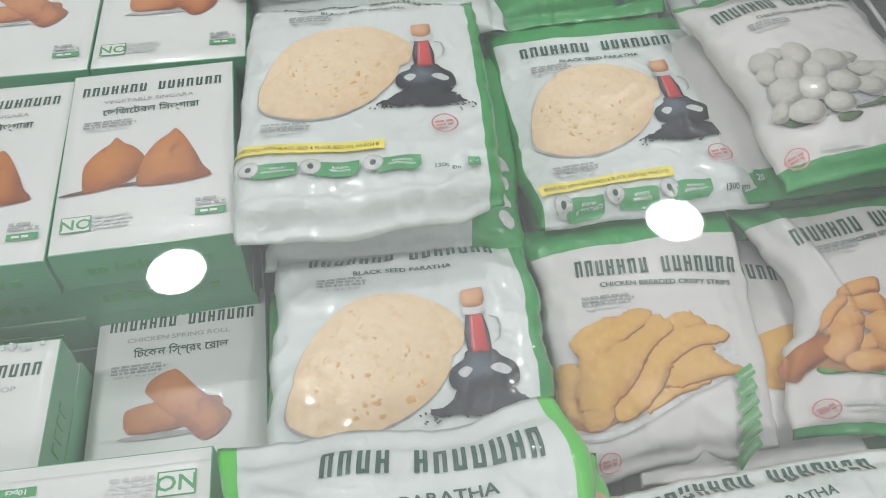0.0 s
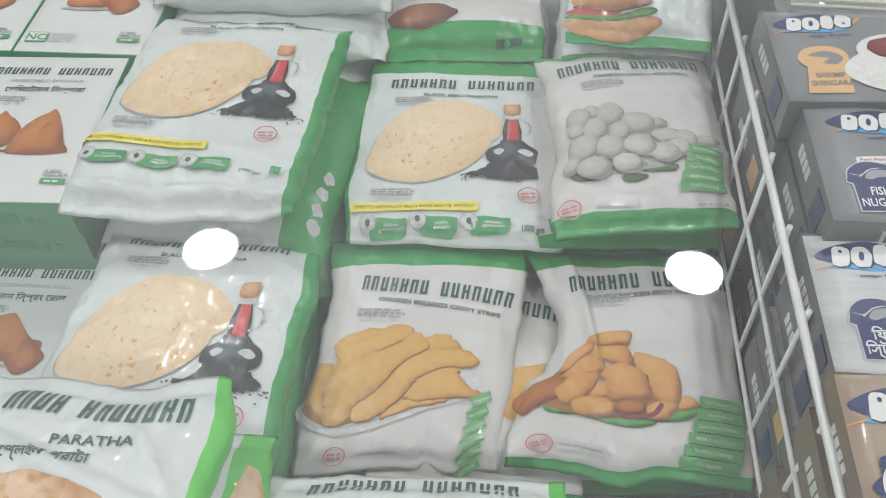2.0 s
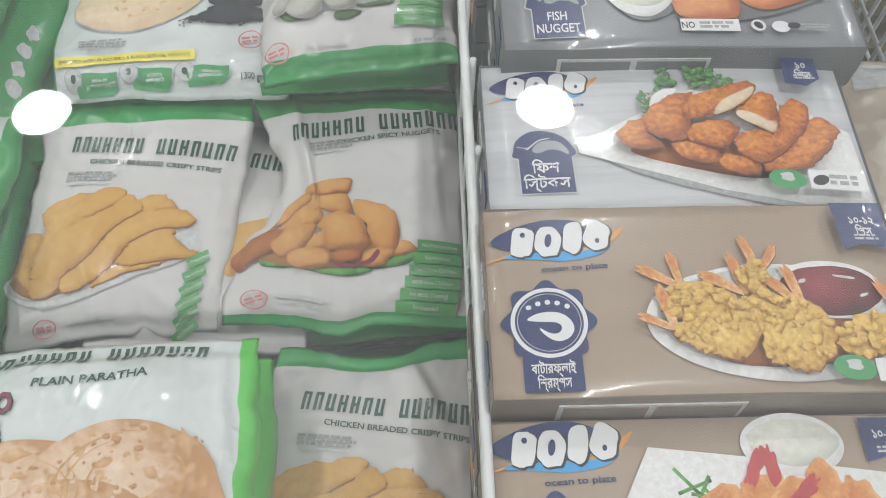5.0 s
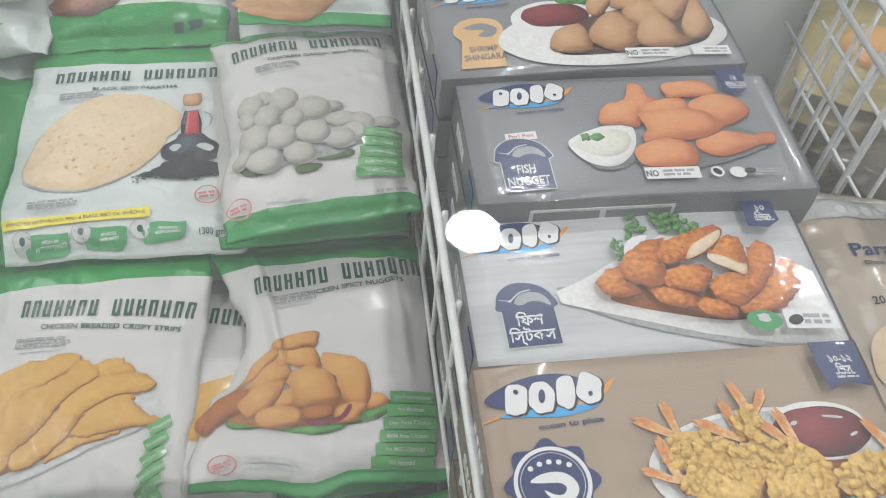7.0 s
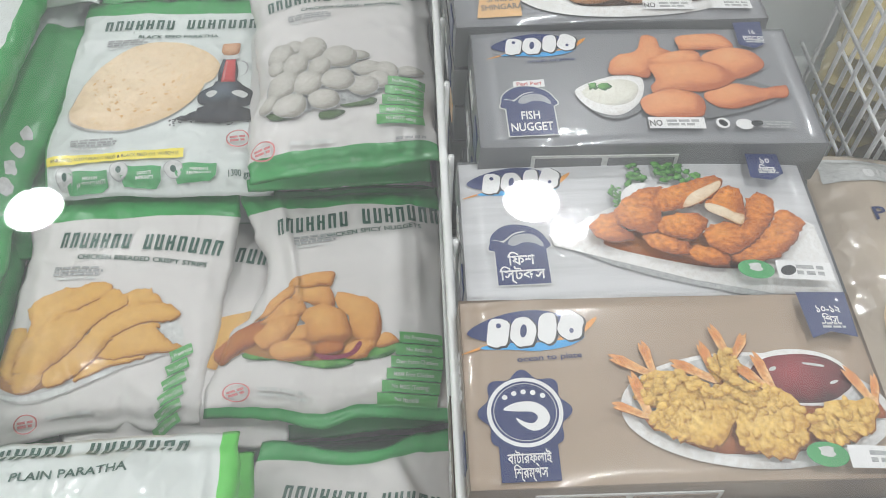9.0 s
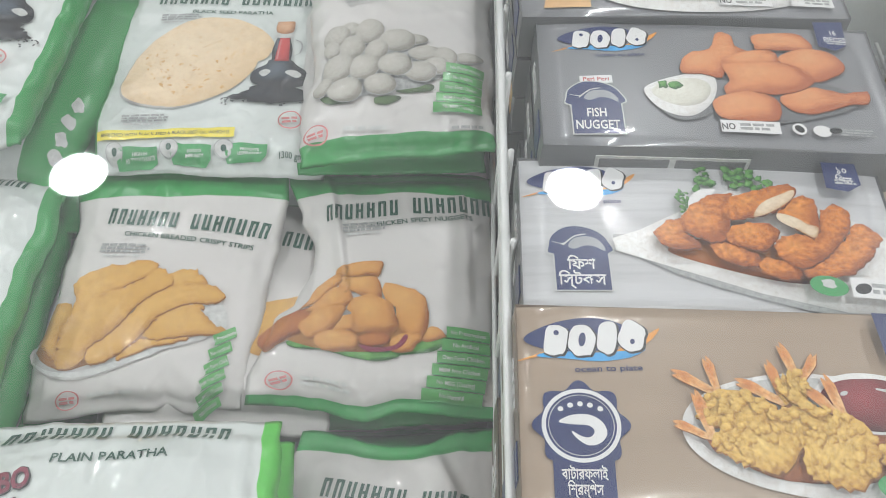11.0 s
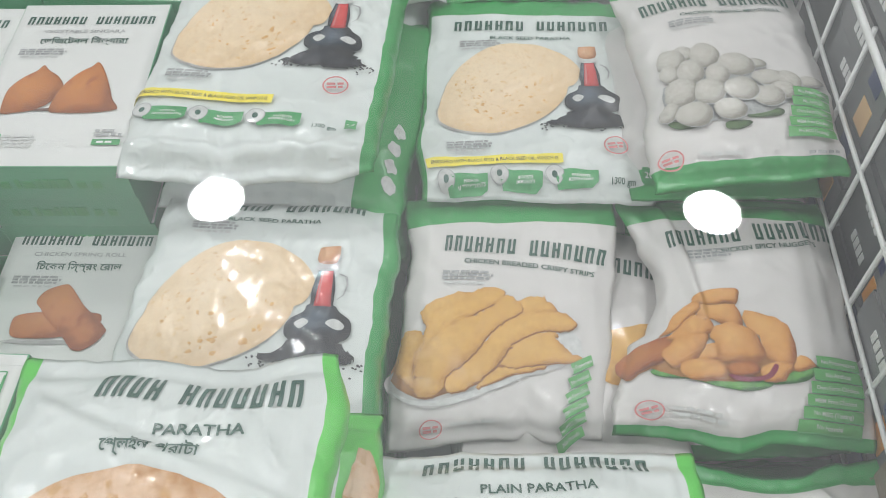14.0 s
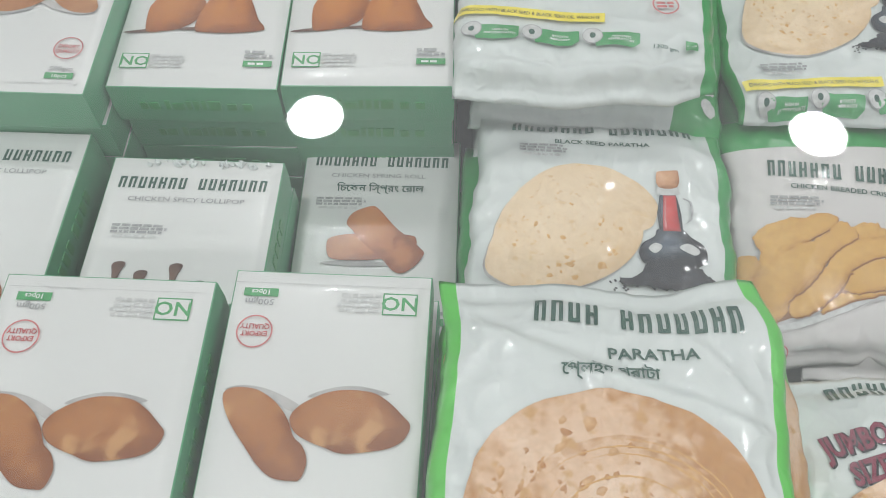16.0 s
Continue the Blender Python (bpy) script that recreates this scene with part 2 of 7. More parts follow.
FILM = dict(rough=0.24, var=0.04, scale=14, fine=0.2)
M = dict(
    film=surface("white_film", (0.63, 0.672, 0.655), **FILM),
    film_grey=surface("pearl_film", (0.61, 0.592, 0.578), **FILM),
    film_green=surface("green_film", (0.035, 0.30, 0.075), **FILM),
    film_lime=surface("lime_film", (0.10, 0.55, 0.07), **FILM),
    film_tan=surface("tan_film", (0.5, 0.42, 0.33), **FILM),
    film_yellow=surface("yellow_film", (0.34, 0.27, 0.09), **FILM),
    film_dark=surface("dark_brown_film", (0.09, 0.075, 0.05), **FILM),
    film_pink=surface("pink_film", (0.6, 0.2, 0.28), **FILM),
    card_white=surface("white_carton", (0.66, 0.668, 0.652), 0.33, 0.03, 9, 0.3, 500, 0.0001, 300, coat=0.3),
    card_green=surface("green_carton", (0.10, 0.36, 0.19), 0.4, 0.06, 12, 0.3, 400, 0.0001, 300, coat=0.2),
    card_inner=surface("carton_board", (0.55, 0.55, 0.5), 0.7, 0.08, 30),
    card_grey=surface("grey_carton", (0.225, 0.23, 0.245), 0.3, 0.06, 6, 0.25, 200, 0.0001, 300, coat=1.0, coat_rough=0.05, stretch=(0.2, 3, 1)),
    card_dark=surface("dark_carton", (0.15, 0.155, 0.163), 0.36, 0.08, 10, coat=0.3),
    card_silver=surface("silver_carton", (0.47, 0.475, 0.485), 0.38, 0.22, 9, 0.3, 60, coat=0.3, coat_rough=0.08, stretch=(0.35, 7, 1)),
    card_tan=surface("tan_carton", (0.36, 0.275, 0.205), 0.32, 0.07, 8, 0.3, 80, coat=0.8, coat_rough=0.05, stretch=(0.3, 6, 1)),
    # same tan at 0.58 strength: shade on the upright faces put into the colour
    card_tan_shaded=surface("tan_carton_shaded_side", (0.21, 0.16, 0.12), 0.4, 0.07, 10),
    ink_brand=surface("dark_green_ink", (0.02, 0.085, 0.06), 0.35, 0.1, 50),
    ink_black=surface("black_ink", (0.02, 0.022, 0.025), 0.35, 0.1, 50),
    ink_grey=surface("grey_ink", (0.36, 0.37, 0.37), 0.4, 0.25, 300),
    ink_pale=surface("pale_ink", (0.56, 0.57, 0.56), 0.4, 0.15, 200),
    ink_white=surface("white_ink", (0.76, 0.76, 0.76), 0.35, 0.03, 50),
    ink_green=surface("green_ink", (0.06, 0.32, 0.11), 0.35, 0.1, 80),
    ink_lime=surface("lime_ink", (0.085, 0.34, 0.09), 0.35, 0.12, 80),
    ink_yellow=surface("yellow_ink", (0.85, 0.72, 0.08), 0.35, 0.06, 80),
    ink_red=surface("red_ink", (0.5, 0.055, 0.06), 0.35, 0.15, 100),
    ink_wine=surface("wine_ink", (0.22, 0.03, 0.06), 0.35, 0.15, 100),
    ink_pink=surface("pale_red_ink", (0.6, 0.2, 0.2), 0.35, 0.15, 100),
    ink_navy=surface("navy_ink", (0.018, 0.032, 0.13), 0.32, 0.1, 60),
    ink_blue=surface("sky_blue_ink", (0.05, 0.35, 0.72), 0.32, 0.1, 60),
    ink_orange=surface("orange_ink", (0.75, 0.32, 0.06), 0.32, 0.1, 60),
    ink_slate=surface("slate_ink", (0.09, 0.10, 0.13), 0.35, 0.2, 200),
    badge_grey=surface("badge_grey_ink", (0.33, 0.34, 0.37), 0.32, 0.1, 60),
    ink_peach=surface("peach_ink", (0.72, 0.45, 0.22), 0.32, 0.06, 60),
    pic_paratha=picture("paratha_print", (0.83, 0.67, 0.47), (0.78, 0.60, 0.39), (0.68, 0.49, 0.29), 0.6, 110, (0.74, 0.52, 0.28), 150, 0.6, rim=0.8, crumb=0.06),
    pic_jumbo=picture("browned_paratha_print", (0.80, 0.62, 0.46), (0.74, 0.51, 0.34), (0.52, 0.26, 0.09), 0.7, 95, (0.62, 0.36, 0.15), 80, 0.58, rim=1.2, crumb=0.1),
    pic_amber=picture("amber_spot_print", (0.72, 0.44, 0.17), (0.66, 0.37, 0.12), (0.58, 0.30, 0.09), 0.5, 300),
    pic_fleck=picture("pale_fleck_print", (0.74, 0.54, 0.33), (0.70, 0.49, 0.28), (0.64, 0.42, 0.22), 0.4, 260),
    pic_tail_dark=picture("dark_orange_print", (0.46, 0.15, 0.05), (0.36, 0.10, 0.03), (0.2, 0.05, 0.015), 0.5, 250),
    pic_toast=picture("toasted_patch_print", (0.70, 0.44, 0.24), (0.64, 0.37, 0.17), (0.58, 0.31, 0.12), 0.6, 160, crumb=0.16),
    pic_herb=picture("dark_herb_print", (0.14, 0.22, 0.09), (0.08, 0.15, 0.05), (0.03, 0.06, 0.02), 0.8, 260),
    pic_crumb=picture("crumb_shade_print", (0.66, 0.40, 0.10), (0.58, 0.33, 0.07), (0.45, 0.22, 0.04), 0.5, 300),
    pic_brown=picture("browned_spot_print", (0.62, 0.34, 0.14), (0.52, 0.25, 0.09), (0.42, 0.18, 0.06), 0.6, 260),
    pic_crust=picture("dark_crust_print", (0.42, 0.20, 0.05), (0.36, 0.16, 0.04), (0.25, 0.10, 0.02), 0.5, 300),
    pic_strip=picture("breaded_strip_print", (0.72, 0.44, 0.13), (0.64, 0.36, 0.085), (0.42, 0.19, 0.035), 0.3, 420, rim=0.95, facet=0.3, facet_scale=60, crumb=0.16),
    pic_nugget=picture("nugget_print", (0.72, 0.40, 0.13), (0.61, 0.28, 0.07), (0.28, 0.085, 0.018), 0.25, 420, rim=1.1, facet=0.3, facet_scale=60, crumb=0.14),
    pic_drum=picture("drumstick_print", (0.5, 0.19, 0.04), (0.36, 0.10, 0.02), (0.12, 0.03, 0.01), 0.4, 200),
    pic_ball=picture("meatball_print", (0.52, 0.505, 0.465), (0.43, 0.415, 0.375), (0.23, 0.22, 0.19), 0.3, 420, rim=1.15),
    pic_pastry=picture("pastry_print", (0.60, 0.24, 0.055), (0.45, 0.15, 0.03), (0.24, 0.065, 0.012), 0.55, 120, (0.36, 0.10, 0.02), 60, 0.6),
    pic_roll=picture("spring_roll_print", (0.60, 0.25, 0.085), (0.48, 0.16, 0.045), (0.27, 0.07, 0.016), 0.55, 140, (0.36, 0.09, 0.02), 70, 0.6),
    pic_patty=picture("oval_pastry_print", (0.50, 0.24, 0.10), (0.40, 0.165, 0.06), (0.25, 0.085, 0.03), 0.6, 120, (0.54, 0.29, 0.125), 38, 0.56, rim=0.95, facet=0.35, facet_scale=50),
    pic_fish=picture("fish_nugget_print", (0.80, 0.42, 0.20), (0.72, 0.29, 0.12), (0.46, 0.13, 0.05), 0.4, 600, rim=1.05, facet=0.4, facet_scale=40, crumb=0.2, crumb_scale=420),
    pic_stick=picture("fish_stick_print", (0.80, 0.36, 0.085), (0.66, 0.22, 0.035), (0.34, 0.08, 0.012), 0.6, 420, rim=0.9, facet=0.35, facet_scale=110, crumb=0.5, crumb_scale=260),
    pic_flesh=picture("white_flesh_print", (0.8, 0.68, 0.52), (0.7, 0.55, 0.38), (0.5, 0.3, 0.15), 0.4, 300),
    pic_shrimp=picture("breaded_shrimp_print", (0.86, 0.61, 0.20), (0.76, 0.48, 0.11), (0.52, 0.27, 0.045), 0.7, 300, rim=0.75, crumb=0.26, crumb_scale=260),
    pic_tail=picture("shrimp_tail_print", (0.62, 0.21, 0.055), (0.77, 0.37, 0.13), (0.84, 0.52, 0.25), 0.5, 250, crumb=0.3, crumb_scale=420),
    pic_dump=picture("dumpling_print", (0.68, 0.43, 0.24), (0.52, 0.29, 0.14), (0.22, 0.09, 0.035), 0.25, 200, rim=1.2, facet=0.35, facet_scale=90),
    pic_plate=picture("plate_print", (0.82, 0.82, 0.81), (0.74, 0.74, 0.73), (0.52, 0.52, 0.52), 0.1, 40),
    pic_sauce=picture("red_sauce_print", (0.32, 0.05, 0.06), (0.16, 0.012, 0.018), (0.05, 0.004, 0.006), 0.4, 90),
    pic_dip=picture("white_dip_print", (0.78, 0.78, 0.70), (0.68, 0.68, 0.6), (0.5, 0.5, 0.45), 0.3, 120),
    pic_leaf=picture("leaf_print", (0.22, 0.46, 0.12), (0.09, 0.30, 0.06), (0.02, 0.10, 0.02), 0.8, 260),
    pic_seed=picture("black_seed_print", (0.03, 0.035, 0.045), (0.018, 0.02, 0.028), (0.01, 0.011, 0.014), 0.8, 500),
    pic_flask=picture("dark_flask_print", (0.10, 0.13, 0.17), (0.02, 0.027, 0.04), (0.008, 0.01, 0.016), 0.15, 60, rim=1.6),
    pic_neck=picture("red_neck_print", (0.62, 0.05, 0.045), (0.42, 0.02, 0.025), (0.15, 0.008, 0.012), 0.15, 100),
    pic_cork=picture("cork_print", (0.72, 0.42, 0.24), (0.58, 0.30, 0.15), (0.35, 0.15, 0.06), 0.5, 300),
    pic_bun=picture("bun_print", (0.68, 0.38, 0.18), (0.52, 0.25, 0.10), (0.25, 0.09, 0.03), 0.3, 90),
    pic_meat=picture("brown_meat_print", (0.42, 0.18, 0.09), (0.28, 0.10, 0.045), (0.1, 0.03, 0.012), 0.7, 160),
    pic_stem=picture("brown_stick_print", (0.2, 0.11, 0.08), (0.1, 0.05, 0.035), (0.04, 0.02, 0.012), 0.6, 200),
    pic_shade=surface("soft_grey_ink", (0.42, 0.41, 0.40), 0.4, 0.3, 40),
    wire=surface("white_coated_wire", (0.78, 0.79, 0.78), 0.3, 0.05, 40, bump=0.0002, bump_scale=200),
    liner=surface("frosted_liner", (0.78, 0.82, 0.81), 0.55, 0.12, 5, 0.35, 90, 0.0015, 45),
    shell=surface("painted_steel", (0.72, 0.73, 0.73), 0.35, 0.04, 6),
    frame=surface("lid_frame_plastic", (0.74, 0.76, 0.76), 0.35, 0.04, 10),
    sheet=surface("pastry_sheet", (0.72, 0.69, 0.60), 0.6, 0.06, 25, 0.3, 150, 0.0008, 40),
    frost=surface("frost", (0.66, 0.70, 0.69), 0.7, 0.06, 60, bump=0.001, bump_scale=300),
    floor=surface("floor_tile", (0.5, 0.49, 0.47), 0.35, 0.08, 3),
    plaster=surface("white_plaster", (0.78, 0.78, 0.77), 0.8, 0.04, 2),
    lamp=glowing("lamp_diffuser", (1.0, 1.0, 1.02), LAMP_STRENGTH),
    glass=clear("lid_glass", (0.965, 0.985, 0.975), 1.0, 0.0, 0.04, 0.095),
    glass_under=clear("lid_glass_underside", (1, 1, 1), 0.0, 0.0),
    wrap=clear("clear_wrap", (0.9, 0.92, 0.92), 1.0, 0.07, 0.2, 0.12),
)
for key in [k for k in M if k.startswith("film")]:
    M[key] = crinkled(M[key], 0.0012, 34.0, 0.36, 0.1, 0.0018) if key == "film_grey" else crinkled(M[key], 0.0010, 50.0, 0.3, 0.16, 0.0022) if key == "film_green" else crinkled(M[key], coat=0.4)
for key, weight in (("card_grey", 0.8), ("card_silver", 0.14), ("card_tan", 0.4), ("card_white", 0.12)):
    M[key] = wrapped(M[key], weight)
WRAPPED = {M[k].name: wrapped(M[k]) for k in M if k.startswith(("ink_", "pic_", "badge_"))}
CARD_INK = {M[k].name: wrapped(M[k], 0.08) for k in M if k.startswith(("ink_", "pic_"))}
CRINKLED = {M[k].name: crinkled(M[k]) for k in M if k.startswith(("ink_", "pic_"))}
PEARLY = {M[k].name: crinkled(M[k], 0.0012, 34.0, 0.36, 0.1, 0.0018) for k in M if k.startswith(("ink_", "pic_"))}


# ---- building blocks ----
def part(name, bm, mats, parent, label="", smooth=False):
    """Links a bmesh as one mesh object under a thing or a part."""
    me = bpy.data.meshes.new(name)
    bm.to_mesh(me)
    bm.free()
    for m in mats if isinstance(mats, (list, tuple)) else [mats]:
        me.materials.append(m)
    if smooth:
        me.polygons.foreach_set("use_smooth", [True] * len(me.polygons))
    ob = new(name, me)
    ob.parent = parent
    return tagged(ob, label) if label else ob


def thing(name, m, label, category, group="", kind=""):
    ob = new(name)
    ob.empty_display_size = 0.05
    ob.matrix_basis = m
    return tagged(ob, label, category, group, kind)


def block(bm, x0, x1, y0, y1, z0, z1, bevel=0.0, seg=2):
    """Adds a bevelled box to a bmesh."""
    r = bmesh.ops.create_cube(bm, size=1.0)
    bmesh.ops.scale(bm, vec=(x1 - x0, y1 - y0, z1 - z0), verts=r["verts"])
    bmesh.ops.translate(bm, vec=((x0 + x1) / 2, (y0 + y1) / 2, (z0 + z1) / 2), verts=r["verts"])
    if bevel:
        edges = list({e for v in r["verts"] for e in v.link_edges})
        bmesh.ops.bevel(bm, geom=edges, offset=bevel, segments=seg, affect="EDGES")
    return bm


def rod(bm, a, b, r, n=8):
    """Adds a round rod from a to b."""
    a, b = Vector(a), Vector(b)
    d = b - a
    m = Matrix.Translation((a + b) / 2) @ d.to_track_quat("Z", "Y").to_matrix().to_4x4()
    bmesh.ops.create_cone(bm, cap_ends=True, segments=n, radius1=r, radius2=r, depth=d.length, matrix=m)


# outlines for printed art, in metres on a pack's face
def ell(cx, cy, rx, ry, rot=0.0, wob=0.0, seed=0.0, n=30, pw=2.0):
    pts = []
    c, s = math.cos(radians(rot)), math.sin(radians(rot))
    for i in range(n):
        a = 2 * math.pi * i / n
        ca, sa = math.cos(a), math.sin(a)
        k = (abs(ca) ** pw + abs(sa) ** pw) ** (-1 / pw)
        k *= 1 + wob * noise.noise(Vector((ca * 1.7 + seed * 7.3, sa * 1.7, seed * 3.1))) * 1.6 + wob * 0.5 * noise.noise(Vector((ca * 5, sa * 5, seed + 9)))
        x, y = rx * ca * k, ry * sa * k
        pts.append((cx + x * c - y * s, cy + x * s + y * c))
    return pts


def box(cx, cy, w, h, rot=0.0, skew=0.0):
    c, s = math.cos(radians(rot)), math.sin(radians(rot))
    out = []
    for x, y in ((-w / 2, -h / 2), (w / 2, -h / 2), (w / 2, h / 2), (-w / 2, h / 2)):
        x += skew * y
        out.append((cx + x * c - y * s, cy + x * s + y * c))
    return out


def smooth(pts, k=4):
    """A closed curve through the given points."""
    n = len(pts)
    out = []
    for i in range(n):
        a, b, c, d = (Vector(pts[(i + o) % n]) for o in (-1, 0, 1, 2))
        for j in range(k):
            t = j / k
            q = b + 0.5 * t * ((c - a) + t * ((2 * a - 5 * b + 4 * c - d) + t * (3 * (b - c) + d - a)))
            out.append((q.x, q.y))
    return out


def bend(rows, x):
    """Smooth interpolation in a short table of (place, offset)."""
    if x <= rows[0][0]:
        return rows[0][1]
    for (a, p), (b, q) in zip(rows, rows[1:]):
        if x <= b:
            t = (x - a) / (b - a)
            return p + (q - p) * t * t * (3 - 2 * t)
    return rows[-1][1]


def dense(pts, step):
    out = []
    for i, p in enumerate(pts):
        q = pts[(i + 1) % len(pts)]
        k = max(1, int(math.dist(p, q) / step))
        out += [(p[0] + (q[0] - p[0]) * j / k, p[1] + (q[1] - p[1]) * j / k) for j in range(k)]
    return out


class Pack:
    """A pack with a printed face: a skin that gives height over the face, and ink laid on it."""

    def __init__(self, root, skin, step=0.005):
        self.root, self.skin, self.step, self.lift, self.soft = root, skin, step, 0.0005, False
        self.shift = (0.0, 0.0)

    def ink(self, mat):
        return {"film": CRINKLED, "pearl": PEARLY, "sea": WRAPPED, "card": CARD_INK}.get(self.soft, {}).get(mat.name, mat)

    def level(self):
        self.lift += 0.00009
        return self.lift

    def on(self, u, v, lift):
        p = self.skin(u + self.shift[0], v + self.shift[1])
        return Vector((p[0], p[1], p[2] + lift))

    def fill(self, name, shapes, mat, label="", stack=False, under=None):
        """Fills outlines with ink; stack lays each one over the last."""
        bm = bmesh.new()
        uv = bm.loops.layers.uv.new("art")
        lift = self.level()
        for pts in shapes:
            if stack:
                lift = self.level()
            pts = dense(pts, self.step)
            cx, cy = sum(p[0] for p in pts) / len(pts), sum(p[1] for p in pts) / len(pts)
            far = max(math.dist(p, (cx, cy)) for p in pts)
            rings = max(2, int(far / self.step))
            mid = bm.verts.new(self.on(cx, cy, lift))
            where = {mid: (0, 0)}
            last = None
            for k in range(1, rings + 1):
                f = k / rings
                row = []
                for x, y in pts:
                    v = bm.verts.new(self.on(cx + (x - cx) * f, cy + (y - cy) * f, lift))
                    a = math.atan2(y - cy, x - cx)
                    where[v] = (f * math.cos(a), f * math.sin(a))
                    row.append(v)
                m = len(row)
                for i in range(m):
                    j = (i + 1) % m
                    fc = bm.faces.new((mid, row[i], row[j]) if last is None else (last[i], row[i], row[j], last[j]))
                    fc.smooth = True
                    for lp in fc.loops:
                        lp[uv].uv = where[lp.vert]
                last = row
        return part(name, bm, self.ink(mat), under or self.root, label)

    def trace(self, name, shapes, mat, label="", stack=False, under=None):
        """Fills outlines of any form; tone follows the distance from the outline."""
        bm = bmesh.new()
        uv = bm.loops.layers.uv.new("art")
        lift = self.level()
        for pts in shapes:
            if stack:
                lift = self.level()
            edge = np.array(dense(pts, min(self.step * 0.6, 0.006)))
            nxt = np.roll(edge, -1, 0)
            step = min(self.step * 0.5, 0.006, max(np.ptp(edge[:, 0]), np.ptp(edge[:, 1])) / 9)
            gx, gy = np.meshgrid(np.arange(edge[:, 0].min() + step / 2, edge[:, 0].max(), step), np.arange(edge[:, 1].min() + step / 2, edge[:, 1].max(), step))
            grid = np.stack([gx.ravel(), gy.ravel()], 1)
            d = nxt - edge
            rel = grid[:, None] - edge[None]
            f = np.clip((rel * d).sum(-1) / np.maximum((d * d).sum(-1), 1e-12), 0, 1)
            far = np.linalg.norm(rel - f[..., None] * d, axis=-1).min(1)
            cross = (edge[None, :, 1] > grid[:, None, 1]) != (nxt[None, :, 1] > grid[:, None, 1])
            at = edge[None, :, 0] + (grid[:, None, 1] - edge[None, :, 1]) * d[None, :, 0] / np.where(np.abs(d[None, :, 1]) < 1e-12, 1e-12, d[None, :, 1])
            inside = ((cross & (grid[:, None, 0] < at)).sum(1) % 2 == 1) & (far > step * 0.4)
            grid, far = grid[inside], far[inside]
            most = max(far.max(initial=0.0), 1e-6)
            mid = grid[far >= most * 0.8].mean(0) if len(grid) else edge.mean(0)
            n = len(edge)
            co, _, tris, *_ = delaunay_2d_cdt([Vector(q) for q in np.concatenate([edge, grid])], [(i, (i + 1) % n) for i in range(n)], [list(range(n))], 1, 1e-7)
            depth = np.concatenate([np.zeros(n), far])
            whole = np.concatenate([edge, grid])
            verts, where = [], []
            for q in co:
                k = int(((whole - (q.x, q.y)) ** 2).sum(1).argmin())
                r = 1 - depth[k] / most
                away = Vector((q.x - mid[0], q.y - mid[1]))
                away = away.normalized() if away.length > 1e-9 else away
                verts.append(bm.verts.new(self.on(q.x, q.y, lift)))
                where.append((away.x * r, away.y * r))
            place = dict(zip(verts, where))
            for t in tris:
                fc = bm.faces.new([verts[i] for i in t])
                if fc.normal.z < 0:
                    fc.normal_flip()
                fc.smooth = True
                for lp in fc.loops:
                    lp[uv].uv = place[lp.vert]
        return part(name, bm, self.ink(mat), under or self.root, label)

    def ring(self, name, cx, cy, r, width, mat, n=28):
        bm = bmesh.new()
        lift = self.level()
        a = [bm.verts.new(self.on(cx + r * math.cos(2 * math.pi * i / n), cy + r * math.sin(2 * math.pi * i / n), lift)) for i in range(n)]
        b = [bm.verts.new(self.on(cx + (r - width) * math.cos(2 * math.pi * i / n), cy + (r - width) * math.sin(2 * math.pi * i / n), lift)) for i in range(n)]
        for i in range(n):
            bm.faces.new((a[i], a[(i + 1) % n], b[(i + 1) % n], b[i]))
        return part(name, bm, self.ink(mat), self.root)

    def text(self, name, words, u, v, size, mat, rot=0.0, wide=1.0, label="", bold=0.025, under=None):
        """Printed words centred at u, v; size is the height of a capital."""
        cu = bpy.data.curves.new("words", "FONT")
        cu.body, cu.size, cu.align_x, cu.resolution_u = words, size / 0.72, "CENTER", 2
        cu.offset = bold * size
        tmp = bpy.data.objects.new("words", cu)
        src = tmp.to_mesh()
        bm = bmesh.new()
        bm.from_mesh(src)
        tmp.to_mesh_clear()
        bpy.data.objects.remove(tmp)
        bpy.data.curves.remove(cu)
        bmesh.ops.triangulate(bm, faces=bm.faces[:])
        lift = self.level()
        c, s = math.cos(radians(rot)), math.sin(radians(rot))
        for q in bm.verts:
            x, y = q.co.x * wide, q.co.y - size / 2
            q.co = self.on(u + x * c - y * s, v + x * s + y * c, lift)
        return part(name, bm, self.ink(mat), under or self.root, label)

    def bars(self, name, u, v, w, h, rows, mat, rot=0.0, seed=1, gap=0.35, under=None):
        """Lines of writing too small to read, as plain bars."""
        rnd = random.Random(seed)
        c, s = math.cos(radians(rot)), math.sin(radians(rot))
        shapes = []
        for i in range(rows):
            y = h / 2 - (i + 0.5) * h / rows
            x = -w / 2
            stop = w / 2 - rnd.uniform(0, 0.15) * w * (rows > 1)
            while x < stop - h / rows * 0.5:
                k = min(stop - x, rnd.uniform(0.8, 2.6) * h / rows)
                px, py = x + k / 2, y
                shapes.append(box(u + px * c - py * s, v + px * s + py * c, k, h / rows * (1 - gap), rot))
                x += k + 0.4 * h / rows
        return self.fill(name, shapes, mat, under=under)

